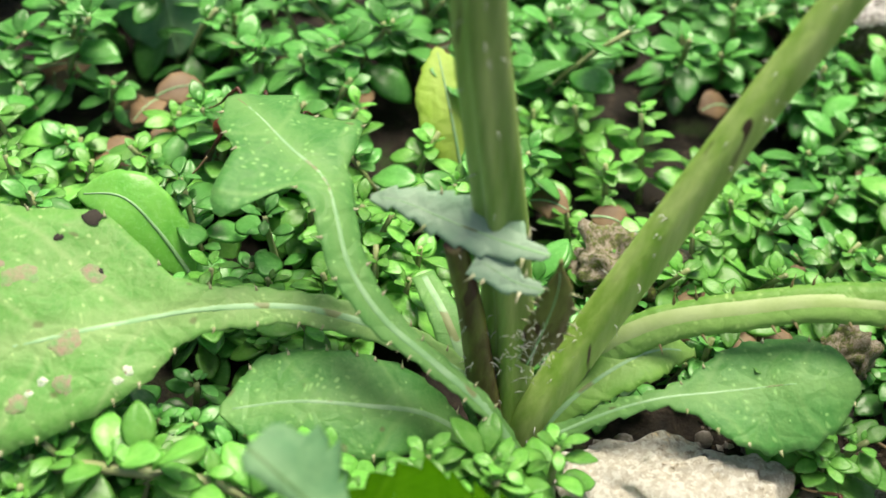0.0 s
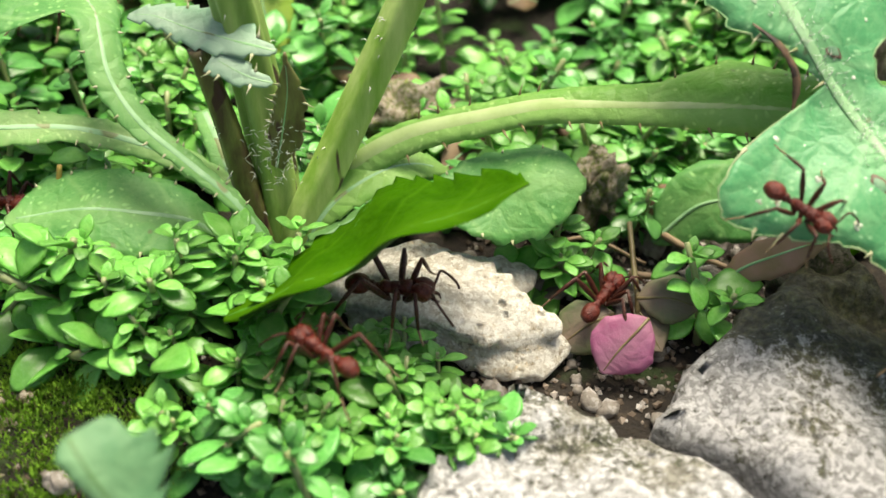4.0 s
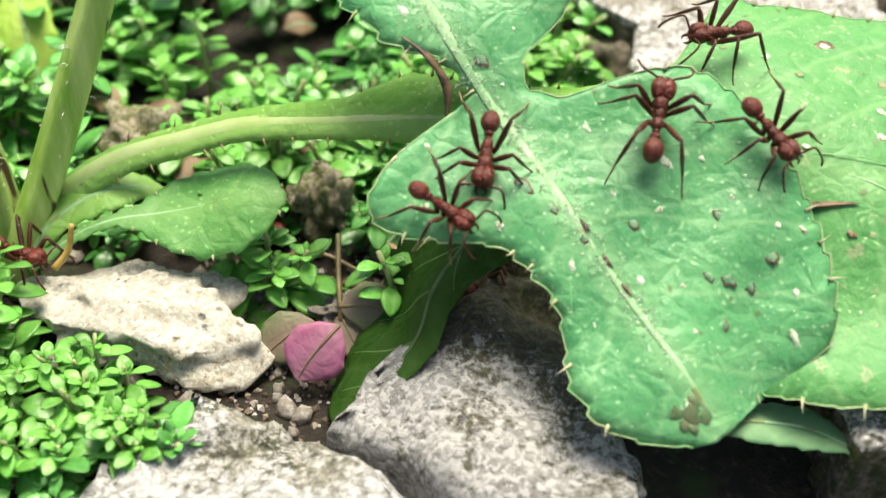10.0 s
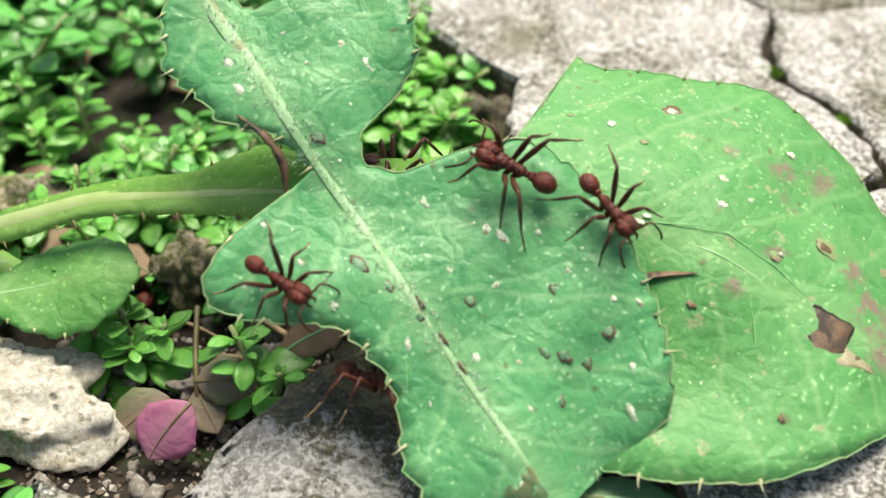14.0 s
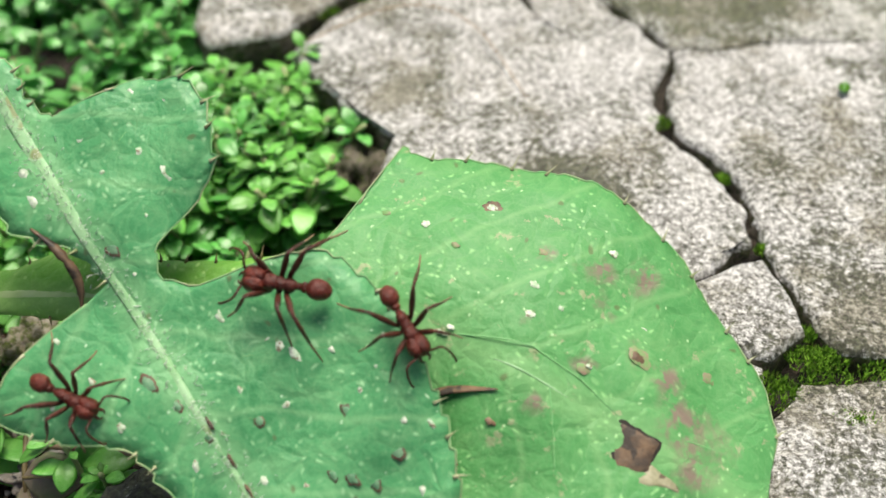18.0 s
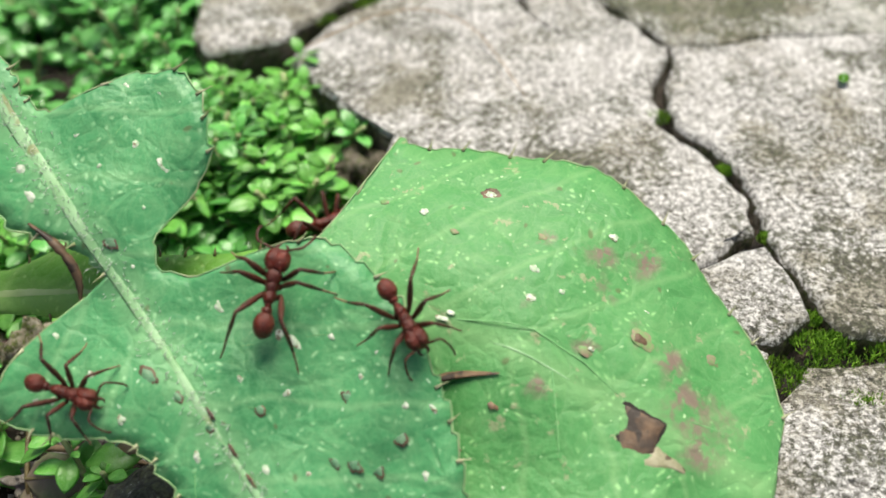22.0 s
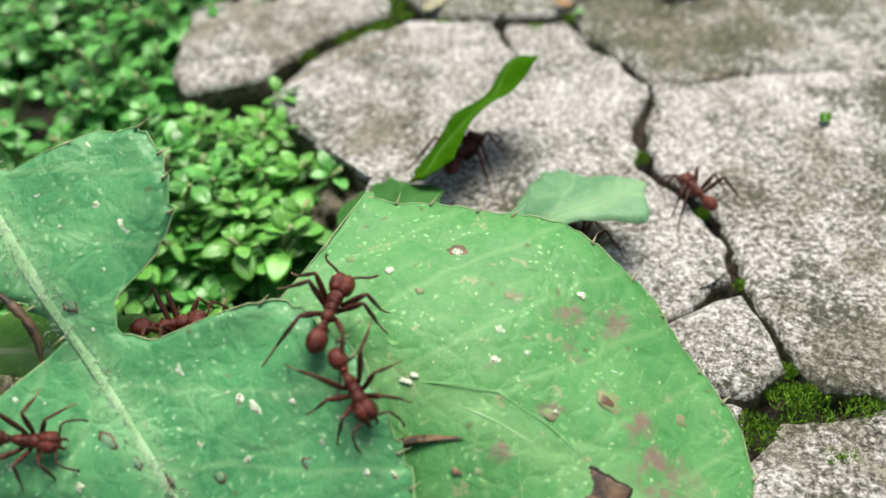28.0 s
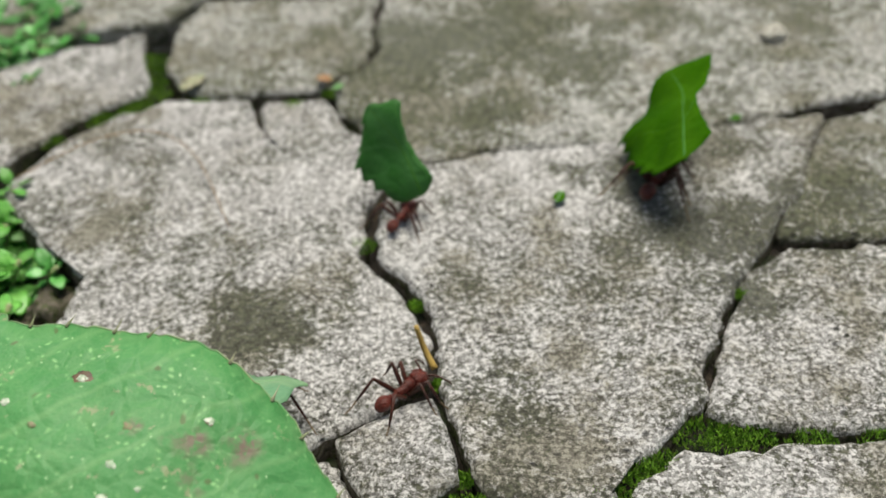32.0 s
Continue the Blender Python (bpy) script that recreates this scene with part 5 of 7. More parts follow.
OVAL = [(0, 0.02), (0.15, 0.2), (0.4, 0.34), (0.65, 0.34), (0.85, 0.2), (1, 0.02)]


def oval(k):
    return [(s, w * k) for s, w in OVAL]


lone_leaf("round_leaf", [(-0.4, -1.1, -0.6), (-0.7, -0.95, -0.2), (-1.0, -0.8, 0.0), (-1.4, -0.7, -0.1)], oval(0.75), oval(0.75), (0, -0.5, 0.85), M_SPRIG, "round glossy green leaf behind the thistle")
lone_leaf("yellow_leaf", [(1.9, 0.6, -0.8), (1.72, 0.95, -0.25), (1.6, 1.3, 0.0), (1.52, 1.6, 0.1)], oval(0.9), oval(0.9), (0, -0.7, 0.7), M_YELLOW, "blurred yellow-green leaf among the herbs")
lone_leaf("yellow_leaf", [(-1.2, 2.3, -0.8), (-1.4, 2.7, 0.0), (-1.7, 3.2, 0.3)], oval(2.0), oval(2.0), (0, -0.7, 0.7), M_CUTPALE, "pale green leaf far behind the herbs")

# the pink seedling and what lies round it
seed = thing("pink_seedling", (5.3, -3.0, -1.0), "seedling with pink and bronze leaves on a thin reddish stalk", "seedling")


def seedling_leaf(path, k, mat, label):
    b = Blade(path, oval(k), oval(k), (0.05, -0.6, 0.8), 0.2, 0.04, path[0][1], 30)
    ob = part("leaf", b.mesh(0.02, 8, 0.008), mat, seed, label)
    part("midrib", b.rib(0, 0.95, 0, 0, 0.014, 0.004), M_REDSTEM, ob)


seedling_leaf([(5.32, -3.26, -0.5), (5.22, -3.36, -0.56), (5.09, -3.45, -0.69), (4.98, -3.53, -0.86)], 0.75, M_PINK, "bright pink heart-shaped leaf")
seedling_leaf([(5.1, -3.05, -0.66), (4.88, -3.13, -0.74), (4.66, -3.2, -0.94)], 0.65, M_BRONZE, "greenish bronze leaf")
seedling_leaf([(5.3, -2.9, -0.62), (5.55, -2.95, -0.56), (5.8, -2.98, -0.62)], 0.6, M_BRONZE, "bronze pointed leaf")
seedling_leaf([(5.3, -2.9, -0.7), (5.4, -3.1, -0.78), (5.5, -3.25, -0.88)], 0.5, M_BRONZE, "small bronze leaf")
bm = bmesh.new()
tube(bm, spline([(5.3, -3.0, -1.05), (5.31, -2.95, -0.68), (5.28, -2.66, -0.5), (5.26, -2.26, -0.34)], 16), 0.025, 6)
part("stalk", bm, M_REDSTEM, seed, "thin reddish stalk")


def litter():
    rnd = random.Random(31)
    for pts, r, lab in (([(5.3, -2.45, -0.75), (5.8, -2.55, -0.72), (6.3, -2.75, -0.68)], 0.035, "thin brown twig"), ([(5.6, -1.75, -0.8), (5.95, -2.15, -0.75), (6.2, -2.35, -0.72)], 0.04, "reddish dry twig"), ([(-0.9, -3.0, -1.0), (-0.5, -3.1, -1.0), (-0.1, -3.0, -1.05)], 0.02, "pale dry rootlet"), ([(0.9, -3.35, -1.0), (1.5, -3.4, -0.95), (1.9, -3.3, -1.0)], 0.02, "thin dry stem"),
                        ([(4.6, -2.0, -0.9), (5.0, -1.95, -0.8), (5.5, -2.2, -0.85)], 0.025, "thin dry twig"), ([(5.75, 6.9, 0.5), (6.15, 6.3, 0.85), (6.42, 5.65, 0.7), (6.5, 5.1, 0.05)], 0.045, "bent dry stalk"), ([(7.3, 2.88, 0.06), (8.1, 3.38, 0.16), (8.81, 3.42, 0.2), (9.36, 2.88, 0.16), (9.83, 1.65, 0.05)], 0.011, "fine curved straw lying on concrete")):
        bm = bmesh.new()
        tube(bm, spline(pts, 20), [r * (1 - 0.4 * k / 20) for k in range(21)], 7)
        solid("twig", bm, M_DRY, pts[0], lab + " among grit" if "straw" not in lab else lab, "twig", "litter")
    lone_leaf("dry_leaf", [(6.0, -2.76, -0.52), (6.15, -2.79, -0.3), (6.36, -2.85, -0.1), (6.55, -2.9, 0.06), (6.68, -2.94, 0.12)], oval(0.48), oval(0.42), (-0.3, -0.75, 0.55), M_DEADPINK, "curled pinkish-brown dead leaf leaning on the stone", rib=0.014, cup=0.5)
    lone_leaf("dry_leaf", [(5.5, -1.5, -0.8), (5.75, -1.6, -0.66), (6.0, -1.65, -0.7)], oval(0.6), oval(0.6), (0, -0.5, 0.8), M_DRYLEAF, "pale brown dead leaf on the soil", rib=0.015, cup=0.5)
    lone_leaf("fallen_leaf", [(7.95, -4.4, -0.3), (8.4, -4.5, -0.24), (8.8, -4.55, -0.25), (9.2, -4.7, -0.32)], oval(0.5), oval(0.5), (0, -0.2, 0.95), M_GREY, "dull grey-green narrow leaf lying on stone")
    lone_leaf("shade_leaf", [(5.6, -1.9, -0.85), (6.0, -1.75, -0.5), (6.5, -1.8, -0.4), (6.9, -1.9, -0.5)], oval(1.1), oval(1.1), (0, -0.6, 0.8), M_THIN, "dark green leaf in the shade under the stalk")



def leaf_bits():
    """Scraps of leaf and a pale pebble left on the paving."""
    for x, y, r, turn, mat, lab in BITS:
        c, s = math.cos(turn), math.sin(turn)
        path = [(x + c * r * f, y + s * r * f, 0.07 + 0.1 * r * (1 - f * f)) for f in (-1, -0.3, 0.3, 1)]
        lone_leaf("leaf_scrap", path, oval(r * 1.3), oval(r * 1.2), (0, -0.2, 0.98), mat, lab, "leaf scrap", 0.006, 0.02, 0.3, "leaf scraps")
    rock("pale_pebble", (16.6, 4.9, 0.06), (0.17, 0.15, 0.13), 3.3, M_WHITE, "small pale pebble lying on the paving")



def dead_bits():
    """Brown leaf scraps and pale rootlets among the herbs."""
    rnd = random.Random(41)
    for _ in range(26):
        x, y = rnd.uniform(-2.5, 6.0), rnd.uniform(-1.6, 2.6)
        z = soil_height(x, y) + rnd.uniform(0.25, 0.6)
        a, r = rnd.uniform(0, 6.28), rnd.uniform(0.15, 0.32)
        d = Vector((math.cos(a), math.sin(a), rnd.uniform(-0.3, 0.3))) * r
        c = Vector((x, y, z))
        lone_leaf("dead_leaf", [tuple(c - d), tuple(c - d * 0.3 + Vector((0, 0, 0.05))), tuple(c + d * 0.3 + Vector((0, 0, 0.05))), tuple(c + d)], oval(r * 2.2), oval(r * 2.0), (rnd.uniform(-0.4, 0.4), -0.5, 0.8), M_DRYLEAF, "small brown dead leaf caught among herbs", "leaf", 0.012, 0.02, 0.4, "dead leaves")
    for _ in range(9):
        x, y = rnd.uniform(-1.5, -0.5), rnd.uniform(-3.6, -3.1)
        z = soil_height(x, y) + 0.1
        bm = bmesh.new()
        pts = [(x, y, z), (x + rnd.uniform(-0.1, 0.3), y - 0.1, z + rnd.uniform(0.1, 0.4)), (x + rnd.uniform(0.1, 0.6), y - 0.2, z + rnd.uniform(0.0, 0.3)), (x + rnd.uniform(0.2, 0.8), y - 0.25, z - 0.05)]
        tube(bm, spline(pts, 18), 0.0065, 5)
        solid("rootlet", bm, M_HAIR, pts[0], "thin pale dry rootlet curling over the soil", "rootlet", "litter")


litter()
dead_bits()
BITS = [(15.6, 3.0, 0.09, 0.4, M_CUT, "tiny dark green leaf scrap on concrete"), (13.36, 1.72, 0.12, 1.2, M_CUT, "tiny dark green leaf scrap on concrete"), (14.9, 3.22, 0.08, 2.0, M_GREY, "tiny dull green leaf scrap on concrete"), (10.96, 4.35, 0.1, 0.9, M_THIN, "green leaf scrap beside a mossy joint"), (10.78, 4.6, 0.13, 2.6, M_RUST, "rusty orange dead leaf scrap"), (9.1, 4.72, 0.22, 0.9, M_TORN, "pale beige dry leaf scrap by a joint")]
leaf_bits()


# ---- creeping herb with small fleshy leaves ----
def sprig_leaf_points(length, width, fold=0.1):
    """A small plump leaf along +x, widest past its middle, with a blunt tip: vertices and faces."""
    v, f = [(0, 0, 0)], []
    ring = ((-1.0, 0.0), (-0.72, 0.6), (-0.25, 0.72), (0.0, 0.58), (0.25, 0.72), (0.72, 0.6), (1.0, 0.0), (0.6, -0.45), (0.0, -0.75), (-0.6, -0.45))
    n = len(ring)
    shape = ((0.1, 0.22, 0.5), (0.25, 0.6, 0.8), (0.43, 0.94, 1.0), (0.6, 1.0, 1.0), (0.78, 0.78, 0.9), (0.92, 0.38, 0.6))
    for u, w, plump in shape:
        x, hw, z = u * length, width * 0.5 * w, fold * length * (u * u) - 0.1 * fold * length * math.sin(u * 3.1)
        v += [(x, a * hw, b * 0.03 * plump - z + 0.06 * abs(a) ** 2 * hw) for a, b in ring]
    v.append((length, 0, -fold * length))
    for k in range(len(shape)):
        b = 1 + n * k
        for i in range(n):
            j = (i + 1) % n
            if k == 0:
                f.append((0, b + j, b + i))
            if k < len(shape) - 1:
                f.append((b + i, b + j, b + n + j, b + n + i))
            else:
                f.append((b + i, b + j, len(v) - 1))
    return np.array(v), f


def sprig_plan(seed, nodes, height, big, spread=1.0):
    """Stem points and leaf poses (local cm) of one upright sprig."""
    rnd = random.Random(seed)
    lean = Vector((rnd.uniform(-0.4, 0.4), rnd.uniform(-0.5, 0.2), 1)).normalized()
    bend = Vector((rnd.uniform(-0.3, 0.3), rnd.uniform(-0.3, 0.2), 0)) * height
    pts = [lean * height * k / 8 + bend * (k / 8) ** 2 for k in range(9)]
    leaves = []
    turn = rnd.uniform(0, 6.28)
    for i in range(nodes):
        f = 0.3 + 0.7 * i / max(nodes - 1, 1)
        c = pts[min(int(f * 8), 7)].lerp(pts[min(int(f * 8) + 1, 8)], f * 8 - int(f * 8))
        for side in range(2 if i < nodes - 1 else 4):
            a = turn + i * 1.57 + side * (3.14 if i < nodes - 1 else 1.57) + rnd.uniform(-0.4, 0.4)
            size = big * 1.05 * (1.0 - 0.55 * (i / max(nodes - 1, 1)) ** 2.5) * rnd.uniform(0.65, 1.25)
            tip = radians(rnd.uniform(-35, 20) + 45 * i / nodes)
            m = Matrix.Translation(c) @ Matrix.Rotation(a, 4, "Z") @ Matrix.Rotation(-tip, 4, "Y") @ Matrix.Rotation(rnd.uniform(-0.4, 0.4), 4, "X") @ Matrix.Translation((0.03, 0, 0))
            leaves.append((m, size))
            if rnd.random() < 0.6:
                leaves.append((Matrix.Translation(c + Vector((0, 0, 0.03))) @ Matrix.Rotation(a + rnd.uniform(0.5, 1.1), 4, "Z") @ Matrix.Rotation(-tip - 0.5, 4, "Y") @ Matrix.Translation((0.03, 0, 0)), size * rnd.uniform(0.3, 0.5)))
    return pts, leaves


LEAF_V, LEAF_F = sprig_leaf_points(1.0, 0.6, 0.1)
LEAF_MESH = bpy.data.meshes.new("leaf")
LEAF_MESH.from_pydata([tuple(p * CM) for p in LEAF_V * np.array((1, 1, 2.2))], [], LEAF_F)
LEAF_MESH.polygons.foreach_set("use_smooth", [True] * len(LEAF_F))
LEAF_MESH.materials.append(M_SPRIG)


def make_sprig(seed, nodes, height, big):
    ob = thing("creeping_herb", (0, 0, 0), "sprig of creeping herb with small glossy oval leaves", "herb", "creeping herb sprigs")
    pts, leaves = sprig_plan(seed, nodes, height, big)
    bm = bmesh.new()
    tube(bm, pts, [0.04 - 0.002 * k for k in range(9)], 6)
    part("stem", bm, M_SPRIGSTEM, ob)
    for m, size in leaves:
        o = new("leaf", LEAF_MESH)
        o.parent = ob
        o.matrix_basis = Matrix.Translation(m.translation * CM) @ m.to_3x3().to_4x4() @ Matrix.Diagonal((size, size, size, 1))
    return ob


def make_herbs():
    rnd = random.Random(77)
    kinds = [make_sprig(k, n, h, b) for k, (n, h, b) in enumerate(((5, 0.7, 0.4), (6, 0.85, 0.37), (5, 0.55, 0.46), (7, 0.95, 0.36), (4, 0.5, 0.4), (6, 0.95, 0.42)))]
    spots = []
    # in front of the thistle, either side of its foot, and at the pavement's edge
    for x, y in [(rnd.uniform(0.9, 4.1), rnd.uniform(-4.6, -2.95)) for _ in range(54)] + [(rnd.uniform(-1.4, 0.9), rnd.uniform(-3.2, -2.9)) for _ in range(10)]:
        if not (2.75 < x < 4.7 and -3.6 < y < -2.4) and not (x < 1.5 and y < -3.4):
            spots.append((x, y))
    spots += [(rnd.uniform(1.6, 3.9), rnd.uniform(-4.7, -3.65)) for _ in range(10)]
    spots += [(rnd.uniform(4.3, 4.9), rnd.uniform(-2.6, -2.1)) for _ in range(5)] + [(5.87, -2.98), (5.95, -2.9)]
    spots += [(rnd.uniform(6.1, 7.5), rnd.uniform(0.2, 2.6)) for _ in range(40)] + [(rnd.uniform(-0.3, 2.0), rnd.uniform(-1.9, -1.0)) for _ in range(10)]
    spots += [(rnd.uniform(4.2, 6.2), rnd.uniform(-1.2, -0.3)) for _ in range(14)]
    spots += [(rnd.uniform(-2.6, 5.0), rnd.uniform(-0.9, 1.3)) for _ in range(60)]
    for k, (x, y) in enumerate(spots):
        m = Matrix.Translation(Vector((x, y, soil_height(x, y) - 0.02)) * CM) @ Matrix.Rotation(rnd.uniform(0, 6.28), 4, "Z")
        if k < len(kinds):
            kinds[k].matrix_basis = m
        else:
            edge = 6.1 < x < 7.9 and 0.2 < y < 2.9
            near = y < -3.6 and x < 4.5
            copy_thing(kinds[(3, 5, 1)[k % 3] if edge or near else k % len(kinds)], m @ Matrix.Scale(1.2 if edge else 0.7 if near else 1.0, 4))

    # the carpet behind and between, too dense to count
    verts, faces, base = [], [], 0
    sverts = bmesh.new()

    def sow(n, x0, x1, y0, y1, hmin, hmax, big, keep=None):
        nonlocal base
        for _ in range(n):
            x, y = rnd.uniform(x0, x1), rnd.uniform(y0, y1)
            if keep and not keep(x, y):
                continue
            pts, leaves = sprig_plan(rnd.randrange(10 ** 6), rnd.randint(4, 7), rnd.uniform(hmin, hmax), big * rnd.uniform(0.75, 1.2))
            at = Vector((x, y, soil_height(x, y) - 0.02))
            tube(sverts, [at + p for p in pts[::2]], 0.03, 4)
            for m, size in leaves:
                r = np.array(m.to_3x3()) * size
                v = (LEAF_V * np.array((1, 1, 2.2))) @ r.T + np.array(at + m.translation)
                verts.append(v)
                faces.extend(tuple(i + base for i in f) for f in LEAF_F)
                base += len(v)

    sow(28, -3.2, 5.0, -1.0, 1.6, 0.6, 1.2, 0.5)
    sow(115, -5.0, 7.0, 1.4, 5.5, 0.7, 1.5, 0.52, lambda x, y: x < (5.2 if y > 2.7 else 7.0))
    sow(40, 4.9, 6.2, 2.9, 6.6, 1.0, 1.6, 0.46, lambda x, y: x < 5.8 + max(0.0, y - 5.2) * 0.5)
    sow(75, 3.6, 7.3, 5.3, 7.6, 1.0, 1.6, 0.46, lambda x, y: y > 5.2 + 0.25 * (x - 5.2))
    sow(34, 5.0, 7.6, -0.9, 1.0, 0.5, 1.0, 0.36, lambda x, y: x < 6.7 or y > 0.2)
    sow(20, 5.4, 7.6, 0.8, 2.8, 0.8, 1.3, 0.42, lambda x, y: x < 7.5 - max(0, y - 1.8) * 0.8)
    sow(10, 1.4, 4.0, -5.2, -4.0, 0.4, 0.8, 0.34)
    sow(40, -2.8, 0.2, -3.0, -1.0, 0.4, 0.8, 0.34)
    sow(45, 2.4, 5.6, -1.7, -0.6, 0.3, 0.7, 0.3)
    sow(70, 1.0, 6.5, 5.0, 9.0, 0.7, 1.4, 0.42, lambda x, y: x < 6.2)
    me = bpy.data.meshes.new("herb_carpet")
    me.from_pydata((np.concatenate(verts) * CM).tolist(), [], faces)
    me.polygons.foreach_set("use_smooth", [True] * len(faces))
    me.materials.append(M_SPRIGS)
    carpet = tagged(new("herb_carpet", me), "dense carpet of small-leaved bright green creeping herb", "herb", kind="stuff")
    ORIGIN[carpet] = Vector((0, 0, 0))
    part("understorey", sverts, M_SPRIGSTEM, carpet)


def make_runner(points, nodes, seed, big):
    """A stem creeping over the ground with whorls of small leaves at its joints."""
    rnd = random.Random(seed)
    at = Vector(points[0])
    ob = thing("creeping_herb", at, "pale creeping herb runner with whorls of small plump leaves", "herb", "creeping herb sprigs")
    pts = spline(points, 40)
    bm = bmesh.new()
    tube(bm, pts, [0.055 - 0.0006 * k for k in range(41)], 7)
    part("stem", bm, M_SPRIGSTEM, ob)
    for i in range(nodes):
        c = pts[min(40, int(40 * (i + 0.5) / nodes))]
        for k in range(rnd.randint(7, 10)):
            size = big * rnd.choice((0.5, 0.7, 1.0, 1.25)) * rnd.uniform(0.8, 1.2)
            tip = radians(rnd.uniform(-50, 60))
            m = Matrix.Translation(c - at + Vector((rnd.uniform(-0.06, 0.06), rnd.uniform(-0.08, 0.02), rnd.uniform(-0.02, 0.1)))) @ Matrix.Rotation(rnd.uniform(0, 6.28), 4, "Z") @ Matrix.Rotation(-tip, 4, "Y") @ Matrix.Rotation(rnd.uniform(-0.5, 0.5), 4, "X") @ Matrix.Translation((0.05, 0, 0))
            o = new("leaf", LEAF_MESH)
            o.parent = ob
            o.matrix_basis = Matrix.Translation(m.translation * CM) @ m.to_3x3().to_4x4() @ Matrix.Diagonal((size, size, size, 1))


make_herbs()
make_runner([(-1.4, -3.0, -0.75), (-0.8, -3.15, -0.4), (-0.4, -3.2, -0.34), (0.05, -3.2, -0.4), (0.4, -3.25, -0.5), (0.72, -3.28, -0.68), (1.1, -3.3, -0.8), (1.6, -3.3, -0.95)], 9, 5, 0.36)
make_runner([(0.6, -3.1, -0.9), (0.72, -3.15, -0.55), (0.8, -3.2, -0.2), (0.85, -3.22, -0.02)], 4, 6, 0.3)
make_runner([(0.6, -3.3, -1.05), (0.75, -3.55, -0.9), (0.95, -3.7, -0.78), (1.3, -3.7, -0.72), (1.7, -3.75, -0.8)], 4, 7, 0.4)
make_runner([(1.9, -3.0, -0.95), (2.0, -3.0, -0.5), (2.1, -2.98, -0.2)], 3, 8, 0.36)


# ---- leafcutter ants and what they carry ----
def make_ant():
    """An ant in its own space: x ahead, z up, feet at z = 0."""
    ant = thing("leafcutter_ant", (0, 0, 0), "reddish-brown leafcutter ant with long dark legs", "ant", "leafcutter ants")
    head, horns = bmesh.new(), []
    for y in (-0.035, 0.035):
        blob(head, (0.27, y, 0.215), (0.1, 0.076, 0.088), level=3, rough=0.15, seed=2)
    blob(head, (0.315, 0, 0.185), (0.065, 0.06, 0.055), level=2, rough=0.1, seed=3)
    for x, y, z in ((0.2, 0.045, 0.27), (0.2, -0.045, 0.27), (0.25, 0.07, 0.27), (0.25, -0.07, 0.27), (0.19, 0.07, 0.23), (0.19, -0.07, 0.23)):
        d = Vector((x - 0.27, y, z - 0.2)).normalized() * 0.045
        horns.append((Vector((x, y, z)) - d * 0.4, Vector((x, y, z)) + d))
    head = part("head", head, M_ANT, ant)
    for a, b in horns:
        bm = bmesh.new()
        tube(bm, [a, b], [0.014, 0.001], 5)
        part("spine", bm, M_ANT, head)
    for s in (1, -1):
        bm = bmesh.new()
        blob(bm, (0.345, 0.058 * s, 0.2), (0.014, 0.012, 0.014), level=2)
        part("eye", bm, M_ANTLEG, head, "small black eye")
        bm = bmesh.new()
        tube(bm, spline([(0.35, 0.035 * s, 0.165), (0.4, 0.045 * s, 0.14), (0.425, 0.012 * s, 0.12)], 8), [0.02, 0.02, 0.018, 0.016, 0.014, 0.012, 0.009, 0.006, 0.002], 6)
        part("mandible", bm, M_ANTLEG, head)
        bm = bmesh.new()
        tube(bm, spline([(0.345, 0.03 * s, 0.2), (0.37, 0.1 * s, 0.25), (0.39, 0.18 * s, 0.28), (0.45, 0.22 * s, 0.22), (0.53, 0.24 * s, 0.12), (0.56, 0.23 * s, 0.06)], 16), 0.012, 5)
        part("antenna", bm, M_ANTLEG, head)
    bm, thorns = bmesh.new(), []
    blob(bm, (0.135, 0, 0.205), (0.088, 0.074, 0.075), level=2, rough=0.25, seed=5, freq=3)
    blob(bm, (0.05, 0, 0.195), (0.085, 0.06, 0.064), level=2, rough=0.25, seed=6, freq=3)
    blob(bm, (-0.035, 0, 0.19), (0.075, 0.058, 0.064), level=2, rough=0.25, seed=7, freq=3)
    for x, y, z in ((0.14, 0.04, 0.27), (0.14, -0.04, 0.27), (0.08, 0.035, 0.25), (0.08, -0.035, 0.25), (-0.06, 0.035, 0.245), (-0.06, -0.035, 0.245)):
        thorns.append((Vector((x, y * 0.7, z - 0.045)), Vector((x - 0.012, y * 1.2, z + 0.022))))
    thorax = part("thorax", bm, M_ANT, ant)
    for a, b in thorns:
        bm = bmesh.new()
        tube(bm, [a, b], [0.014, 0.001], 5)
        part("spine", bm, M_ANT, thorax)
    bm = bmesh.new()
    blob(bm, (-0.105, 0, 0.185), (0.034, 0.034, 0.042), level=2)
    blob(bm, (-0.158, 0, 0.19), (0.042, 0.05, 0.05), level=2)
    tube(bm, [Vector((-0.08, 0, 0.175)), Vector((-0.2, 0, 0.18))], 0.016, 6)
    part("waist", bm, M_ANT, ant)
    bm = bmesh.new()
    for v in blob(bm, (-0.275, 0, 0.19), (0.115, 0.092, 0.088), level=3, rough=0.05, seed=9):
        v.co.z -= 0.02 * max(0, -0.3 - v.co.x) / 0.1
    part("gaster", bm, M_ANT, ant, "round dark rear body")
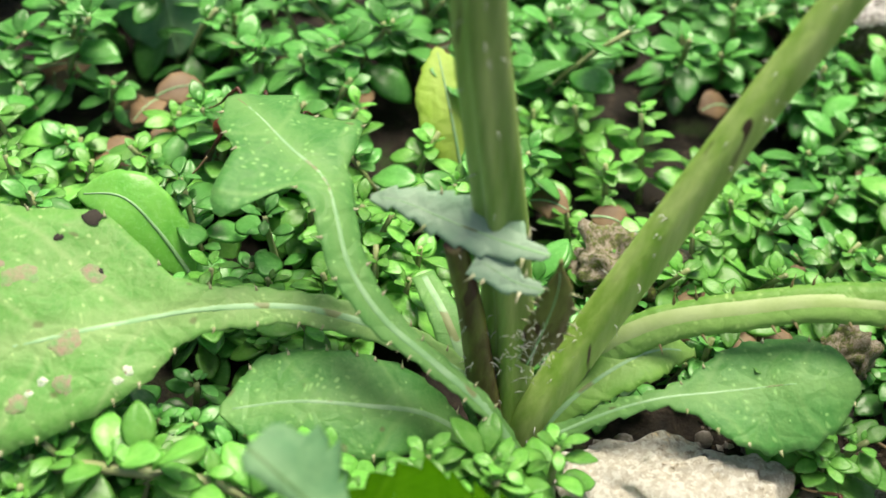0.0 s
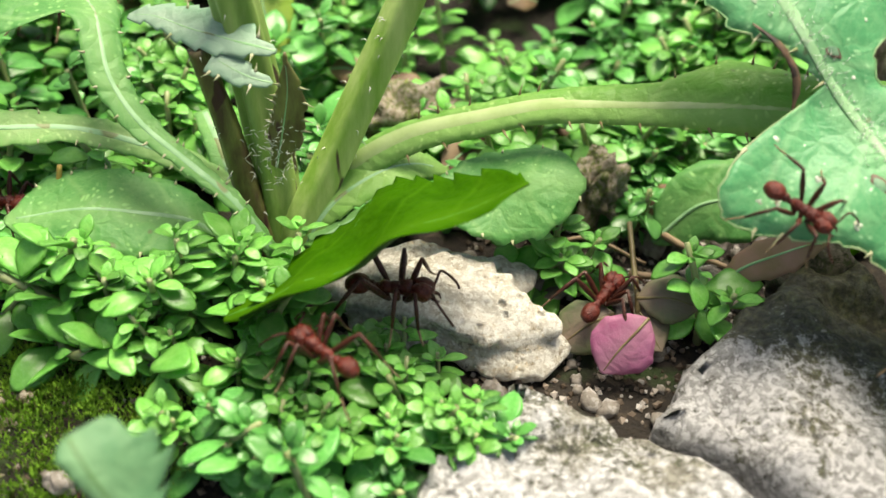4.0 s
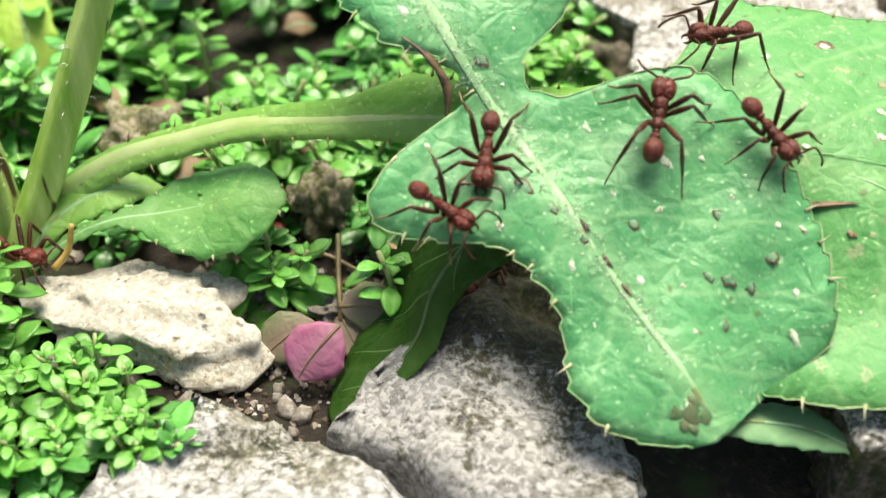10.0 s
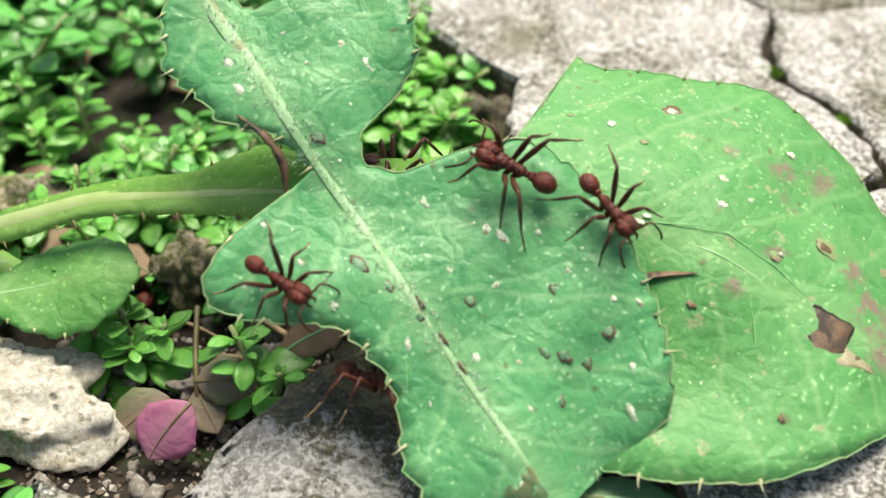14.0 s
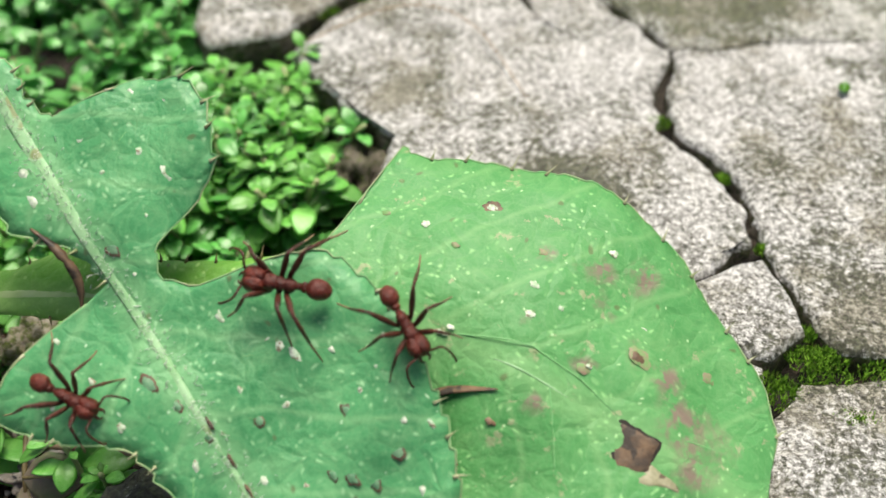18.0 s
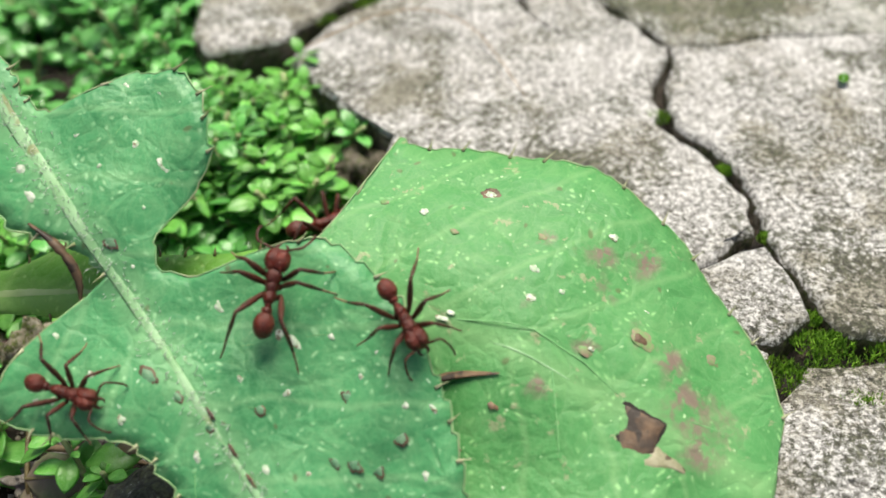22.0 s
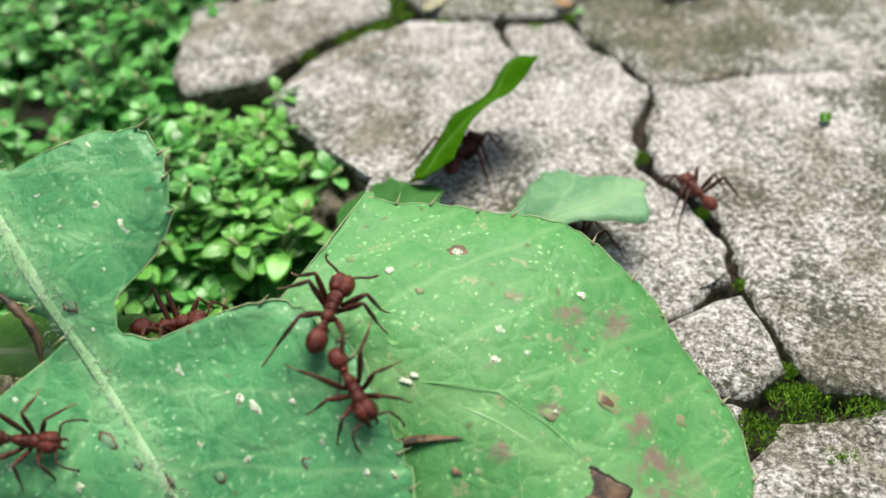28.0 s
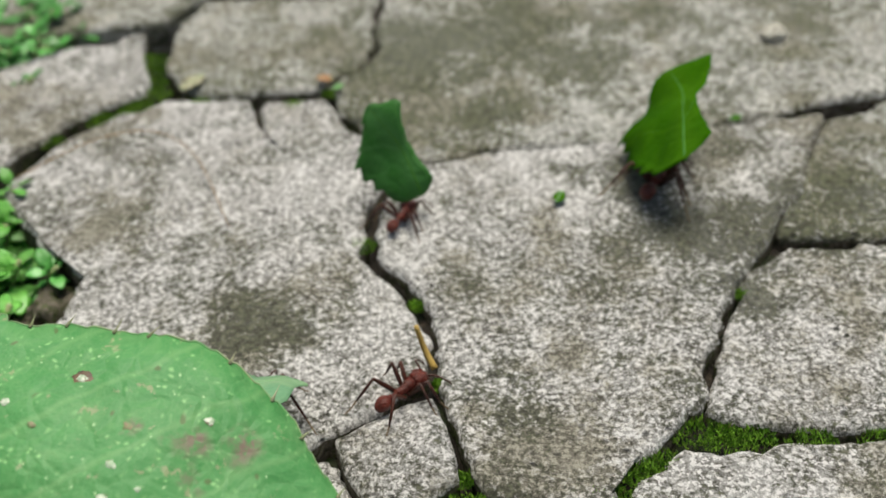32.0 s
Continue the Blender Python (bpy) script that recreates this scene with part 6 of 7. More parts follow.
    for s in (1, -1):
        for x, knee, ankle, tip in ((0.13, (0.12, 0.16, 0.2), (0.2, 0.29, -0.06), (0.27, 0.36, -0.155)), (0.05, (-0.01, 0.2, 0.26), (-0.03, 0.36, -0.03), (-0.05, 0.47, -0.155)), (-0.03, (-0.17, 0.19, 0.28), (-0.34, 0.33, 0.0), (-0.48, 0.42, -0.155))):
            coxa = Vector((x, 0.045 * s, 0.155))
            pts = [Vector((q[0], q[1] * s, q[2])) for q in ((0, 0, 0), (0.02, 0.03, -0.02), knee, ankle, tip)]
            bm = bmesh.new()
            tube(bm, spline(pts[:3], 8), [0.028, 0.026, 0.024, 0.027, 0.03, 0.03, 0.027, 0.022, 0.017], 6)
            tube(bm, [pts[2], pts[2].lerp(pts[3], 0.5), pts[3]], [0.016, 0.02, 0.012], 6)
            leg = link("leg", bm, M_ANTLEG, Vector((0, 0, 0)))
            leg.parent = ant
            leg.location = coxa * CM
            bm = bmesh.new()
            tube(bm, spline([pts[3], pts[3].lerp(pts[4], 0.6) + Vector((0, 0, -0.012)), pts[4]], 6), [0.012, 0.011, 0.01, 0.01, 0.009, 0.009, 0.006], 5)
            foot = link("foot", bm, M_ANTTIP, Vector((0, 0, 0)))
            foot.parent = leg
    return ant


def make_cutting(length, width, mat, label, seed, jag=0.05, under=None, bow=0.16, grip_at_foot=False):
    """A piece cut from beside a midrib, in its own space: x along, z its face, the toothed margin towards +y."""
    ob = thing("leaf_cutting", (0, 0, 0), label, "leaf piece", "carried leaf pieces")
    h, y = length / 2, -0.27 * width
    # the cut side dips to the corner that the ant holds; the toothed side bulges
    cut = [(0, 0.02), (0.06, 0.15), (0.13, 0.24), (0.3, 0.16), (0.5, 0.14), (0.66, 0.24), (0.78, 0.4), (0.83, 0.36), (0.9, 0.16), (1, 0.02)]
    toothed = [(0, 0.14), (0.03, 0.3), (0.1, 0.42), (0.25, 0.6), (0.45, 0.72), (0.62, 0.68), (0.78, 0.5), (0.9, 0.28), (1, 0.02)]
    if grip_at_foot:
        cut, toothed = [(1 - f, w) for f, w in cut[::-1]], [(1 - f, w) for f, w in toothed[::-1]]
    b = Blade([(-h, y + 0.06 * width, 0), (-h * 0.4, y, 0.05), (h * 0.4, y + 0.02, 0.06), (h, y + 0.14 * width, 0)],
              [(f, max(0.02, width * w)) for f, w in cut], [(f, max(0.03, width * w)) for f, w in toothed], UP, bow, 0.16, seed, 84)
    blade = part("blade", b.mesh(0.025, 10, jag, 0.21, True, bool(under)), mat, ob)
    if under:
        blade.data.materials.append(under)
    vein = M_CUTVEINS if mat in (M_CUT, M_CUTMID) else M_CUTVEIN if mat in (M_CUTDARK, M_GREY) else M_RIBDARK
    part("midrib", b.rib(0.02, 0.97, 0, 0, 0.016, 0.006, 24, -0.2, 0.5), vein, blade)
    if under:
        part("midrib", b.rib(0.0, 0.96, 0, 0, 0.03, 0.01, 24, 0.2, 0.7, -1), M_UNDERVEIN, blade, "raised pale midrib of the underside")
    for s0, s1, w1 in ((0.12, 0.3, 0.46), (0.28, 0.5, 0.58), (0.45, 0.68, 0.54), (0.62, 0.82, 0.4), (0.78, 0.92, 0.2), (0.3, 0.42, -0.14)):
        part("vein", b.rib(s0, s1, 0, w1 * width, 0.007, 0.003, 12, -0.6), vein, blade)
        if under:
            part("vein", b.rib(s0, s1, 0, w1 * width, 0.015, 0.005, 12, 0.0, 0.6, -1), M_UNDERVEIN, blade)
    return ob


ANT = make_ant()
ANTS = [ANT] + [copy_thing(ANT, Matrix.Identity(4)) for _ in range(17)]


def another_ant(size):
    ob = ANTS.pop()
    ob.scale = (size, size, size)
    return ob


def stance(at, ahead, up):
    """A pose from a place in cm, the way ahead and the way up."""
    z = Vector(up).normalized()
    x = Vector(ahead)
    x = (x - z * x.dot(z)).normalized()
    m = Matrix((x, z.cross(x), z)).transposed().to_4x4()
    m.translation = Vector(at) * CM
    return m


LEAF_UP, BROAD_UP = (-0.035, -0.606, 0.794), (0.22, -0.359, 0.907)


def steps(ant, rows):
    """Keys the ant on its rows, and its legs in two alternating sets while it walks."""
    path = [(r[0], stance(r[1:4], r[4:7], r[7])) for r in rows]
    walk(ant, path)
    legs = [c for c in ant.children if c.name.startswith("leg")]
    for k, leg in enumerate(legs):
        keys, sign = [(0.0, 0.0)], 1 if k % 2 else -1
        for (t0, m0), (t1, m1) in zip(path, path[1:]):
            pace = (m1.translation - m0.translation).length / CM / max(t1 - t0, 0.1)
            turn = m0.to_quaternion().rotation_difference(m1.to_quaternion()).angle / max(t1 - t0, 0.1)
            if (pace > 0.2 or turn > 0.35) and t1 - t0 < 2.6:
                n = max(1, int((t1 - t0) / 0.22))
                for i in range(n):
                    keys.append((t0 + (t1 - t0) * (i + 1) / n, sign * (14 if len(keys) % 2 else -14)))
            else:
                keys.append((t1, keys[-1][1]))
        if keys[-1][0] < 32:
            keys.append((32.0, keys[-1][1]))
        at = leg.location / CM
        done, seen = [], set()
        for t, a in keys:
            if frame(t) not in seen:
                seen.add(frame(t))
                done.append((t, pose(at.x * CM, at.y * CM, at.z * CM, 0, 0, a)))
        walk(leg, done)
    return path


def carry(ob, rows):
    """Keys a carried piece: time, place, the way along it, the way its face looks."""
    walk(ob, [(r[0], stance(r[1:4], r[4:7], r[7:10])) for r in rows])


def carry_with(ob, path, m):
    walk(ob, [(t, p @ m) for t, p in path])


def motions():
    ant_a1 = another_ant(0.736)
    steps(ant_a1, [
        (0, 6.097, -3.448, 0.818, 0.84, -0.45, -0.31, LEAF_UP),
        (6, 6.097, -3.448, 0.818, 0.84, -0.45, -0.31, LEAF_UP),
        (13, 6.135, -3.393, 0.872, 0.81, -0.48, -0.33, LEAF_UP),
        (17, 6.154, -3.35, 0.898, 0.89, -0.38, -0.25, LEAF_UP),
        (19, 6.141, -3.33, 0.906, 0.88, -0.4, -0.27, LEAF_UP),
        (20.5, 6.154, -3.356, 0.896, 0.9, -0.36, -0.24, LEAF_UP),
        (24, 6.099, -3.338, 0.897, 0.98, -0.17, -0.09, LEAF_UP),
        (28, 6.148, -3.241, 0.956, 0.99, -0.12, -0.04, LEAF_UP),
        (32, 6.148, -3.241, 0.956, 0.99, -0.12, -0.04, LEAF_UP),
    ])
    ant_a2 = another_ant(0.864)
    steps(ant_a2, [
        (0, 7.6, -4.6, -0.1, 0.1, 0.8, 0.6, LEAF_UP),
        (3.5, 7.2, -4.2, 0.3, 0.1, 0.8, 0.6, LEAF_UP),
        (5.5, 7.032, -3.592, 0.773, 0.03, 0.79, 0.61, LEAF_UP),
        (6, 7.169, -3.301, 1.002, 0.06, 0.79, 0.61, LEAF_UP),
        (6.5, 7.281, -3.094, 1.164, 0.3, 0.75, 0.59, LEAF_UP),
        (7, 7.308, -2.909, 1.306, 0.24, 0.77, 0.6, LEAF_UP),
        (8, 7.523, -2.826, 1.38, 0.3, 0.75, 0.59, LEAF_UP),
        (9, 7.575, -2.856, 1.359, 0.38, 0.73, 0.57, LEAF_UP),
        (10, 7.695, -2.947, 1.295, 0.19, 0.78, 0.6, LEAF_UP),
        (11, 7.793, -2.809, 1.405, -0.07, 0.79, 0.6, LEAF_UP),
        (12, 7.888, -2.796, 1.419, -0.27, 0.77, 0.58, LEAF_UP),
        (13, 7.779, -2.841, 1.38, -0.64, 0.62, 0.45, LEAF_UP),
        (14, 7.878, -2.79, 1.423, -0.88, 0.4, 0.27, LEAF_UP),
        (14.5, 7.911, -2.76, 1.447, -0.97, 0.22, 0.12, LEAF_UP),
        (16.5, 7.778, -2.817, 1.398, -0.94, 0.29, 0.18, LEAF_UP),
        (17, 7.797, -2.851, 1.372, -0.95, 0.27, 0.17, LEAF_UP),
        (18, 7.74, -2.776, 1.427, -0.98, 0.17, 0.08, LEAF_UP),
        (19, 7.752, -2.777, 1.427, -0.99, 0.12, 0.05, LEAF_UP),
        (20, 7.691, -2.9, 1.331, -0.86, 0.43, 0.29, LEAF_UP),
        (20.5, 7.746, -2.875, 1.352, -0.82, 0.47, 0.32, LEAF_UP),
        (21, 7.723, -2.939, 1.303, 0.04, 0.79, 0.61, LEAF_UP),
        (22, 7.641, -2.89, 1.336, 0.23, 0.77, 0.6, LEAF_UP),
        (22.5, 7.77, -2.856, 1.368, 0.31, 0.75, 0.59, LEAF_UP),
        (23, 7.87, -2.826, 1.395, 0.34, 0.74, 0.58, LEAF_UP),
        (24, 7.905, -2.78, 1.432, -0.38, 0.74, 0.55, LEAF_UP),
        (24.5, 8.004, -2.716, 1.485, -0.32, 0.76, 0.57, LEAF_UP),
        (26.5, 8.06, -2.552, 1.612, -0.45, 0.72, 0.53, LEAF_UP),
        (28, 8.29, -2.62, 1.42, 0.41, 0.72, 0.57, BROAD_UP),
        (32, 8.29, -2.62, 1.42, 0.41, 0.72, 0.57, BROAD_UP),
    ])
    ant_a3 = another_ant(0.76)
    steps(ant_a3, [
        (0, 8.322, -2.977, 1.274, 0.65, -0.62, -0.44, LEAF_UP),
        (8, 8.301, -3.021, 1.303, 0.65, -0.62, -0.44, LEAF_UP),
        (9, 8.49, -3.05, 1.289, 0.63, -0.63, -0.45, LEAF_UP),
        (11, 8.513, -3.03, 1.306, 0.56, -0.67, -0.49, LEAF_UP),
        (13, 8.521, -3.06, 1.283, 0.61, -0.64, -0.46, LEAF_UP),
        (17, 8.585, -3.038, 1.302, 0.51, -0.7, -0.51, LEAF_UP),
        (19, 8.579, -3.048, 1.295, 0.49, -0.7, -0.51, LEAF_UP),
        (23, 8.562, -3.094, 1.259, 0.47, -0.71, -0.52, LEAF_UP),
        (24.5, 8.527, -3.094, 1.257, 0.45, -0.72, -0.53, LEAF_UP),
        (28, 8.493, -3.097, 1.229, 0.46, -0.72, -0.53, LEAF_UP),
        (32, 8.493, -3.097, 1.229, 0.46, -0.72, -0.53, LEAF_UP),
    ])
    ant_a4 = another_ant(0.8)
    steps(ant_a4, [
        (0, 5, -0.6, 2.9, 0.5, -0.7, -0.5, LEAF_UP),
        (8.2, 5.843, -1.698, 2.15, 0.25, -0.77, -0.58, LEAF_UP),
        (8.5, 6.096, -2.224, 1.811, 0.3, -0.76, -0.57, LEAF_UP),
        (9, 6.298, -2.47, 1.578, 0.34, -0.76, -0.56, LEAF_UP),
        (9.7, 6.387, -2.911, 1.126, -0.09, -0.79, -0.61, LEAF_UP),
        (10.3, 6.536, -3.141, 1.04, -0.14, -0.78, -0.6, LEAF_UP),
        (11, 6.764, -3.579, 0.778, -0.11, -0.79, -0.61, LEAF_UP),
        (11.5, 6.664, -3.714, 0.656, -0.24, -0.77, -0.6, LEAF_UP),
        (12, 6.691, -3.748, 0.552, -0.27, -0.76, -0.59, LEAF_UP),
        (13, 6.672, -3.793, 0.516, -0.01, -0.79, -0.61, LEAF_UP),
        (14.2, 6.85, -3.75, 0.1, 0.7, -0.2, -0.5, UP),
        (16, 7.2, -3.6, 0.2, 0.8, 0.2, 0, UP),
        (32, 7.2, -3.6, 0.2, 0.8, 0.2, 0, UP),
    ])
    ant_a5 = another_ant(0.8)
    steps(ant_a5, [
        (0, 9.4, -1.5, 1.5, -0.9, -0.4, 0.05, BROAD_UP),
        (8, 8.36, -2.003, 1.358, -0.9, -0.42, 0.05, BROAD_UP),
        (9, 8.435, -1.788, 1.385, -0.91, -0.41, 0.06, BROAD_UP),
        (11, 7.978, -2.326, 1.623, -0.93, -0.36, 0.08, BROAD_UP),
        (12, 7.743, -2.349, 1.67, -0.91, -0.41, 0.06, BROAD_UP),
        (12.4, 7.679, -2.414, 1.66, -0.92, -0.39, 0.07, BROAD_UP),
        (13, 7.58, -2.15, 1.3, -0.9, -0.1, -0.2, UP),
        (13.6, 7.3, -2.15, 1.17, -0.9, -0.1, -0.3, UP),
        (14, 7.02, -2.15, 0.9, -0.8, 0.1, -0.4, UP),
        (14.4, 6.85, -1.95, 0.55, -0.7, 0.3, -0.5, UP),
        (16.5, 7, -2.7, 0.45, 0.9, 0.3, 0, UP),
        (25.5, 6.9, -2.4, 0.5, 0.9, 0.4, 0.2, UP),
        (26.5, 6.72, -2.35, 1.02, 0.9, 0.1, 0.2, UP),
        (27.2, 6.75, -2.35, 1.02, 0.95, 0.1, 0.1, UP),
        (28, 7.05, -2.36, 1.06, 1, 0.05, 0.1, UP),
        (29.3, 7.2, -2.38, 1.1, 1, 0.05, 0.1, UP),
        (32, 7.2, -2.38, 1.1, 1, 0.05, 0.1, UP),
    ])
    ant_d1 = another_ant(0.8)
    steps(ant_d1, [
        (0, 4.656, -3.272, -0.62, 0.86, -0.51, 0, UP),
        (1, 4.656, -3.272, -0.62, 0.86, -0.51, 0, UP),
        (2, 4.9, -3.382, -0.62, 0.93, -0.37, 0, UP),
        (2.5, 4.92, -3.313, -0.62, 0.94, -0.35, 0, UP),
        (3, 4.995, -3.216, -0.62, 0.81, 0.58, 0, UP),
        (3.5, 4.986, -3.182, -0.62, 0.73, 0.69, 0, UP),
        (4.6, 5, -2.5, -0.85, 0.1, 1, 0, UP),
        (6, 4.6, -1.5, -0.9, -0.3, 1, 0, UP),
        (32, 4.6, -1.5, -0.9, -0.3, 1, 0, UP),
    ])
    ant_d2 = another_ant(0.8)
    steps(ant_d2, [
        (0, 2.734, -4.413, -0.2, -0.98, 0.22, 0, UP),
        (1, 3.161, -4.685, -0.2, -0.76, 0.65, 0, UP),
        (2, 2.842, -4.348, -0.2, -0.61, 0.79, 0, UP),
        (2.5, 2.918, -4.437, -0.2, -0.56, 0.83, 0, UP),
        (3, 2.758, -4.16, -0.2, -0.7, 0.71, 0, UP),
        (3.5, 2.803, -4.274, -0.2, -0.79, 0.61, 0, UP),
        (5.5, 2.861, -3.967, -0.2, -0.81, 0.59, 0, UP),
        (6, 2.867, -4.1, -0.2, -0.71, 0.7, 0, UP),
        (6.5, 2.483, -3.984, -0.2, -0.8, 0.6, 0, UP),
        (7, 2.314, -3.889, -0.2, -0.85, 0.53, 0, UP),
        (8, 2.357, -3.725, -0.2, -0.89, 0.46, 0, UP),
        (9, 2.647, -3.866, -0.2, -0.93, 0.37, -0, UP),
        (9.6, 2.488, -4, -0.2, -0.93, 0.36, -0, UP),
        (12, 0.6, -3.6, -0.6, -0.9, 0.2, 0, UP),
        (32, 0.6, -3.6, -0.6, -0.9, 0.2, 0, UP),
    ])
    ant_d3 = another_ant(0.8)
    path_d3 = steps(ant_d3, [
        (0, -1.5, -2.2, -0.7, 0.9, -0.2, 0, UP),
        (8, 1, -2.2, -0.6, 0.9, -0.2, 0, UP),
        (9.9, 2.366, -2.488, -0.5, 0.89, -0.46, 0, UP),
        (10.5, 3.472, -3.048, -0.5, 0.88, -0.47, 0, UP),
        (11, 3.994, -3.218, -0.5, 0.94, -0.35, 0, UP),
        (11.5, 4.107, -3.124, -0.5, 0.94, -0.34, 0, UP),
        (12, 4.243, -3.072, -0.5, 0.93, -0.36, 0, UP),
        (12.5, 4.267, -3.051, -0.5, -0.88, 0.48, 0, UP),
        (13, 3.898, -3.395, -0.5, -0.96, 0.3, 0, UP),
        (13.6, 3.463, -3.341, -0.5, -0.94, 0.34, 0, UP),
        (16, 1.8, -3.4, -0.6, -0.9, 0.1, 0, UP),
        (32, 1.8, -3.4, -0.6, -0.9, 0.1, 0, UP),
    ])
    ant_c1 = another_ant(0.92)
    steps(ant_c1, [
        (0, 1.173, -4.082, -0.2, 1, 0.07, 0, UP),
        (0.5, 1.888, -3.395, -0.2, 1, -0.07, 0, UP),
        (1, 1.705, -3.621, -0.15, 1, -0.05, 0, UP),
        (1.5, 2.266, -3.617, -0.15, 1, -0.07, 0, UP),
        (2, 2.524, -3.691, -0.15, 1, 0.04, -0, UP),
        (2.5, 2.664, -3.637, -0.2, 1, -0.04, -0, UP),
        (3, 3.236, -3.478, -0.25, 0.96, -0.29, -0, UP),
        (3.5, 3.151, -3.392, -0.3, 0.98, -0.18, 0, UP),
        (5.5, 4.245, -3.336, -0.6, 1, -0.02, 0, UP),
        (6, 4.485, -3.755, -0.6, 0.99, 0.11, 0, UP),
        (6.5, 4.682, -3.705, -0.6, 0.98, 0.21, 0, UP),
        (7, 4.913, -3.649, -0.6, 0.96, 0.29, 0, UP),
        (7.5, 5.203, -3.65, -0.6, 0.88, 0.47, 0, UP),
        (8, 5.746, -3.027, -0.6, 0.74, 0.68, 0, UP),
        (9, 6.269, -2.756, -0.6, 0.39, 0.92, 0, UP),
        (9.7, 6.467, -2.575, -0.6, 0.39, 0.92, 0, UP),
        (10.3, 6.457, -2.786, -0.6, 0.3, 0.96, 0, UP),
        (11, 6.52, -2.749, -0.6, 0.37, 0.93, 0, UP),
        (12, 6.75, -2.55, -0.5, 0.5, 0.8, 0, UP),
        (13.2, 7.2, -2.2, -0.45, 0.7, 0.7, 0, UP),
        (15, 7.6, -1.9, -0.5, 0.8, 0.5, 0, UP),
        (32, 7.6, -1.9, -0.5, 0.8, 0.5, 0, UP),
    ])
    ant_e1 = another_ant(0.92)
    steps(ant_e1, [
        (0, 7.9, -1.3, -0.6, 0.2, 1, 0, UP),
        (20.5, 7.8, -1.2, -0.6, 0.2, 1, 0, UP),
        (22.5, 7.698, -0.213, 0, 1, 0.06, 0, UP),
        (23.5, 8.316, 0.111, 0, 0.99, 0.17, 0, UP),
        (24.5, 8.756, 0.257, 0, 1, 0.06, 0, UP),
        (26.5, 8.968, 0.549, 0, 1, -0.07, 0, UP),
        (27.5, 9.052, 0.72, 0, 0.61, 0.79, 0, UP),
        (28, 9.369, 1.191, 0, 0.49, 0.87, 0, UP),
        (28.7, 9.86, 1.26, 0, 0.84, 0.54, 0, UP),
        (29, 10.145, 1.287, 0, 0.9, 0.43, 0, UP),
        (29.3, 10.462, 1.525, 0, 0.93, 0.38, 0, UP),
        (29.7, 11.103, 1.126, 0, 0.98, 0.18, 0, UP),
        (30, 11.469, 0.814, 0, 1, -0.08, 0, UP),
        (30.4, 11.964, 0.721, 0, 0.97, 0.26, 0, UP),
        (30.8, 12.456, 0.84, 0, 0.97, 0.23, 0, UP),
        (31.2, 13.497, 0.852, 0, 0.88, 0.48, 0, UP),
        (31.6, 13.89, 1.307, 0, 0.69, 0.73, 0, UP),
        (32, 14.411, 1.773, 0, 0.55, 0.84, 0, UP),
    ])
    ant_e2 = another_ant(0.68)
    steps(ant_e2, [
        (0, 8.7, -1.6, -0.3, -0.4, 1, 0, UP),
        (25.5, 8.5, -1.4, -0.2, -0.4, 1, 0, UP),
        (27, 7.877, -0.403, 0, -0.98, 0.21, 0, UP),
        (28, 8.856, 0.083, 0, -0.97, 0.24, 0, UP),
        (28.7, 8.952, 0.153, 0, -0.93, 0.37, 0, UP),
        (29.3, 8.746, 0.697, 0, -0.24, 0.97, 0, UP),
        (29.7, 8.988, 0.952, 0, -0.03, 1, 0, UP),
        (30, 9.183, 0.946, 0, 0.09, 1, 0, UP),
        (30.4, 9.79, 0.983, 0, 0.76, 0.65, 0, UP),
        (30.8, 10.366, 1.045, 0, 0.77, 0.64, 0, UP),
        (31.2, 11.072, 1.273, 0, 0.78, 0.62, 0, UP),
        (31.6, 11.439, 1.49, 0, 0.64, 0.77, 0, UP),
        (32, 11.666, 1.51, 0, 0.54, 0.84, 0, UP),
    ])
    ant_e3 = another_ant(0.72)
    steps(ant_e3, [
        (0, 9.6, -1.7, 0, 0.6, 0.8, 0, UP),
        (25.8, 9.7, -1.5, 0, 0.5, 0.8, 0, UP),
        (27, 9.998, -0.443, 0, -0.82, 0.57, 0, UP),
        (27.5, 10.338, -0.37, 0, -0.73, 0.68, 0, UP),
        (28, 10.471, -0.285, 0, -0.53, 0.85, 0, UP),
        (28.7, 10.571, -0.208, 0, -0.33, 0.95, 0, UP),
        (29, 10.66, -0.439, 0, -0.47, 0.88, 0, UP),
        (29.7, 10.637, -0.374, 0, 0.29, 0.96, 0, UP),
        (30, 10.808, -0.363, 0, 0.45, 0.89, 0, UP),
        (30.4, 10.595, -0.373, 0, 0.14, 0.99, 0, UP),
        (30.8, 10.268, -0.443, 0, -0.22, 0.98, 0, UP),
        (31.2, 10.123, -0.649, 0, -0.45, 0.89, 0, UP),
        (32, 10.447, -1.031, 0, -0.38, 0.93, 0, UP),
    ])
    ant_e4 = another_ant(0.76)
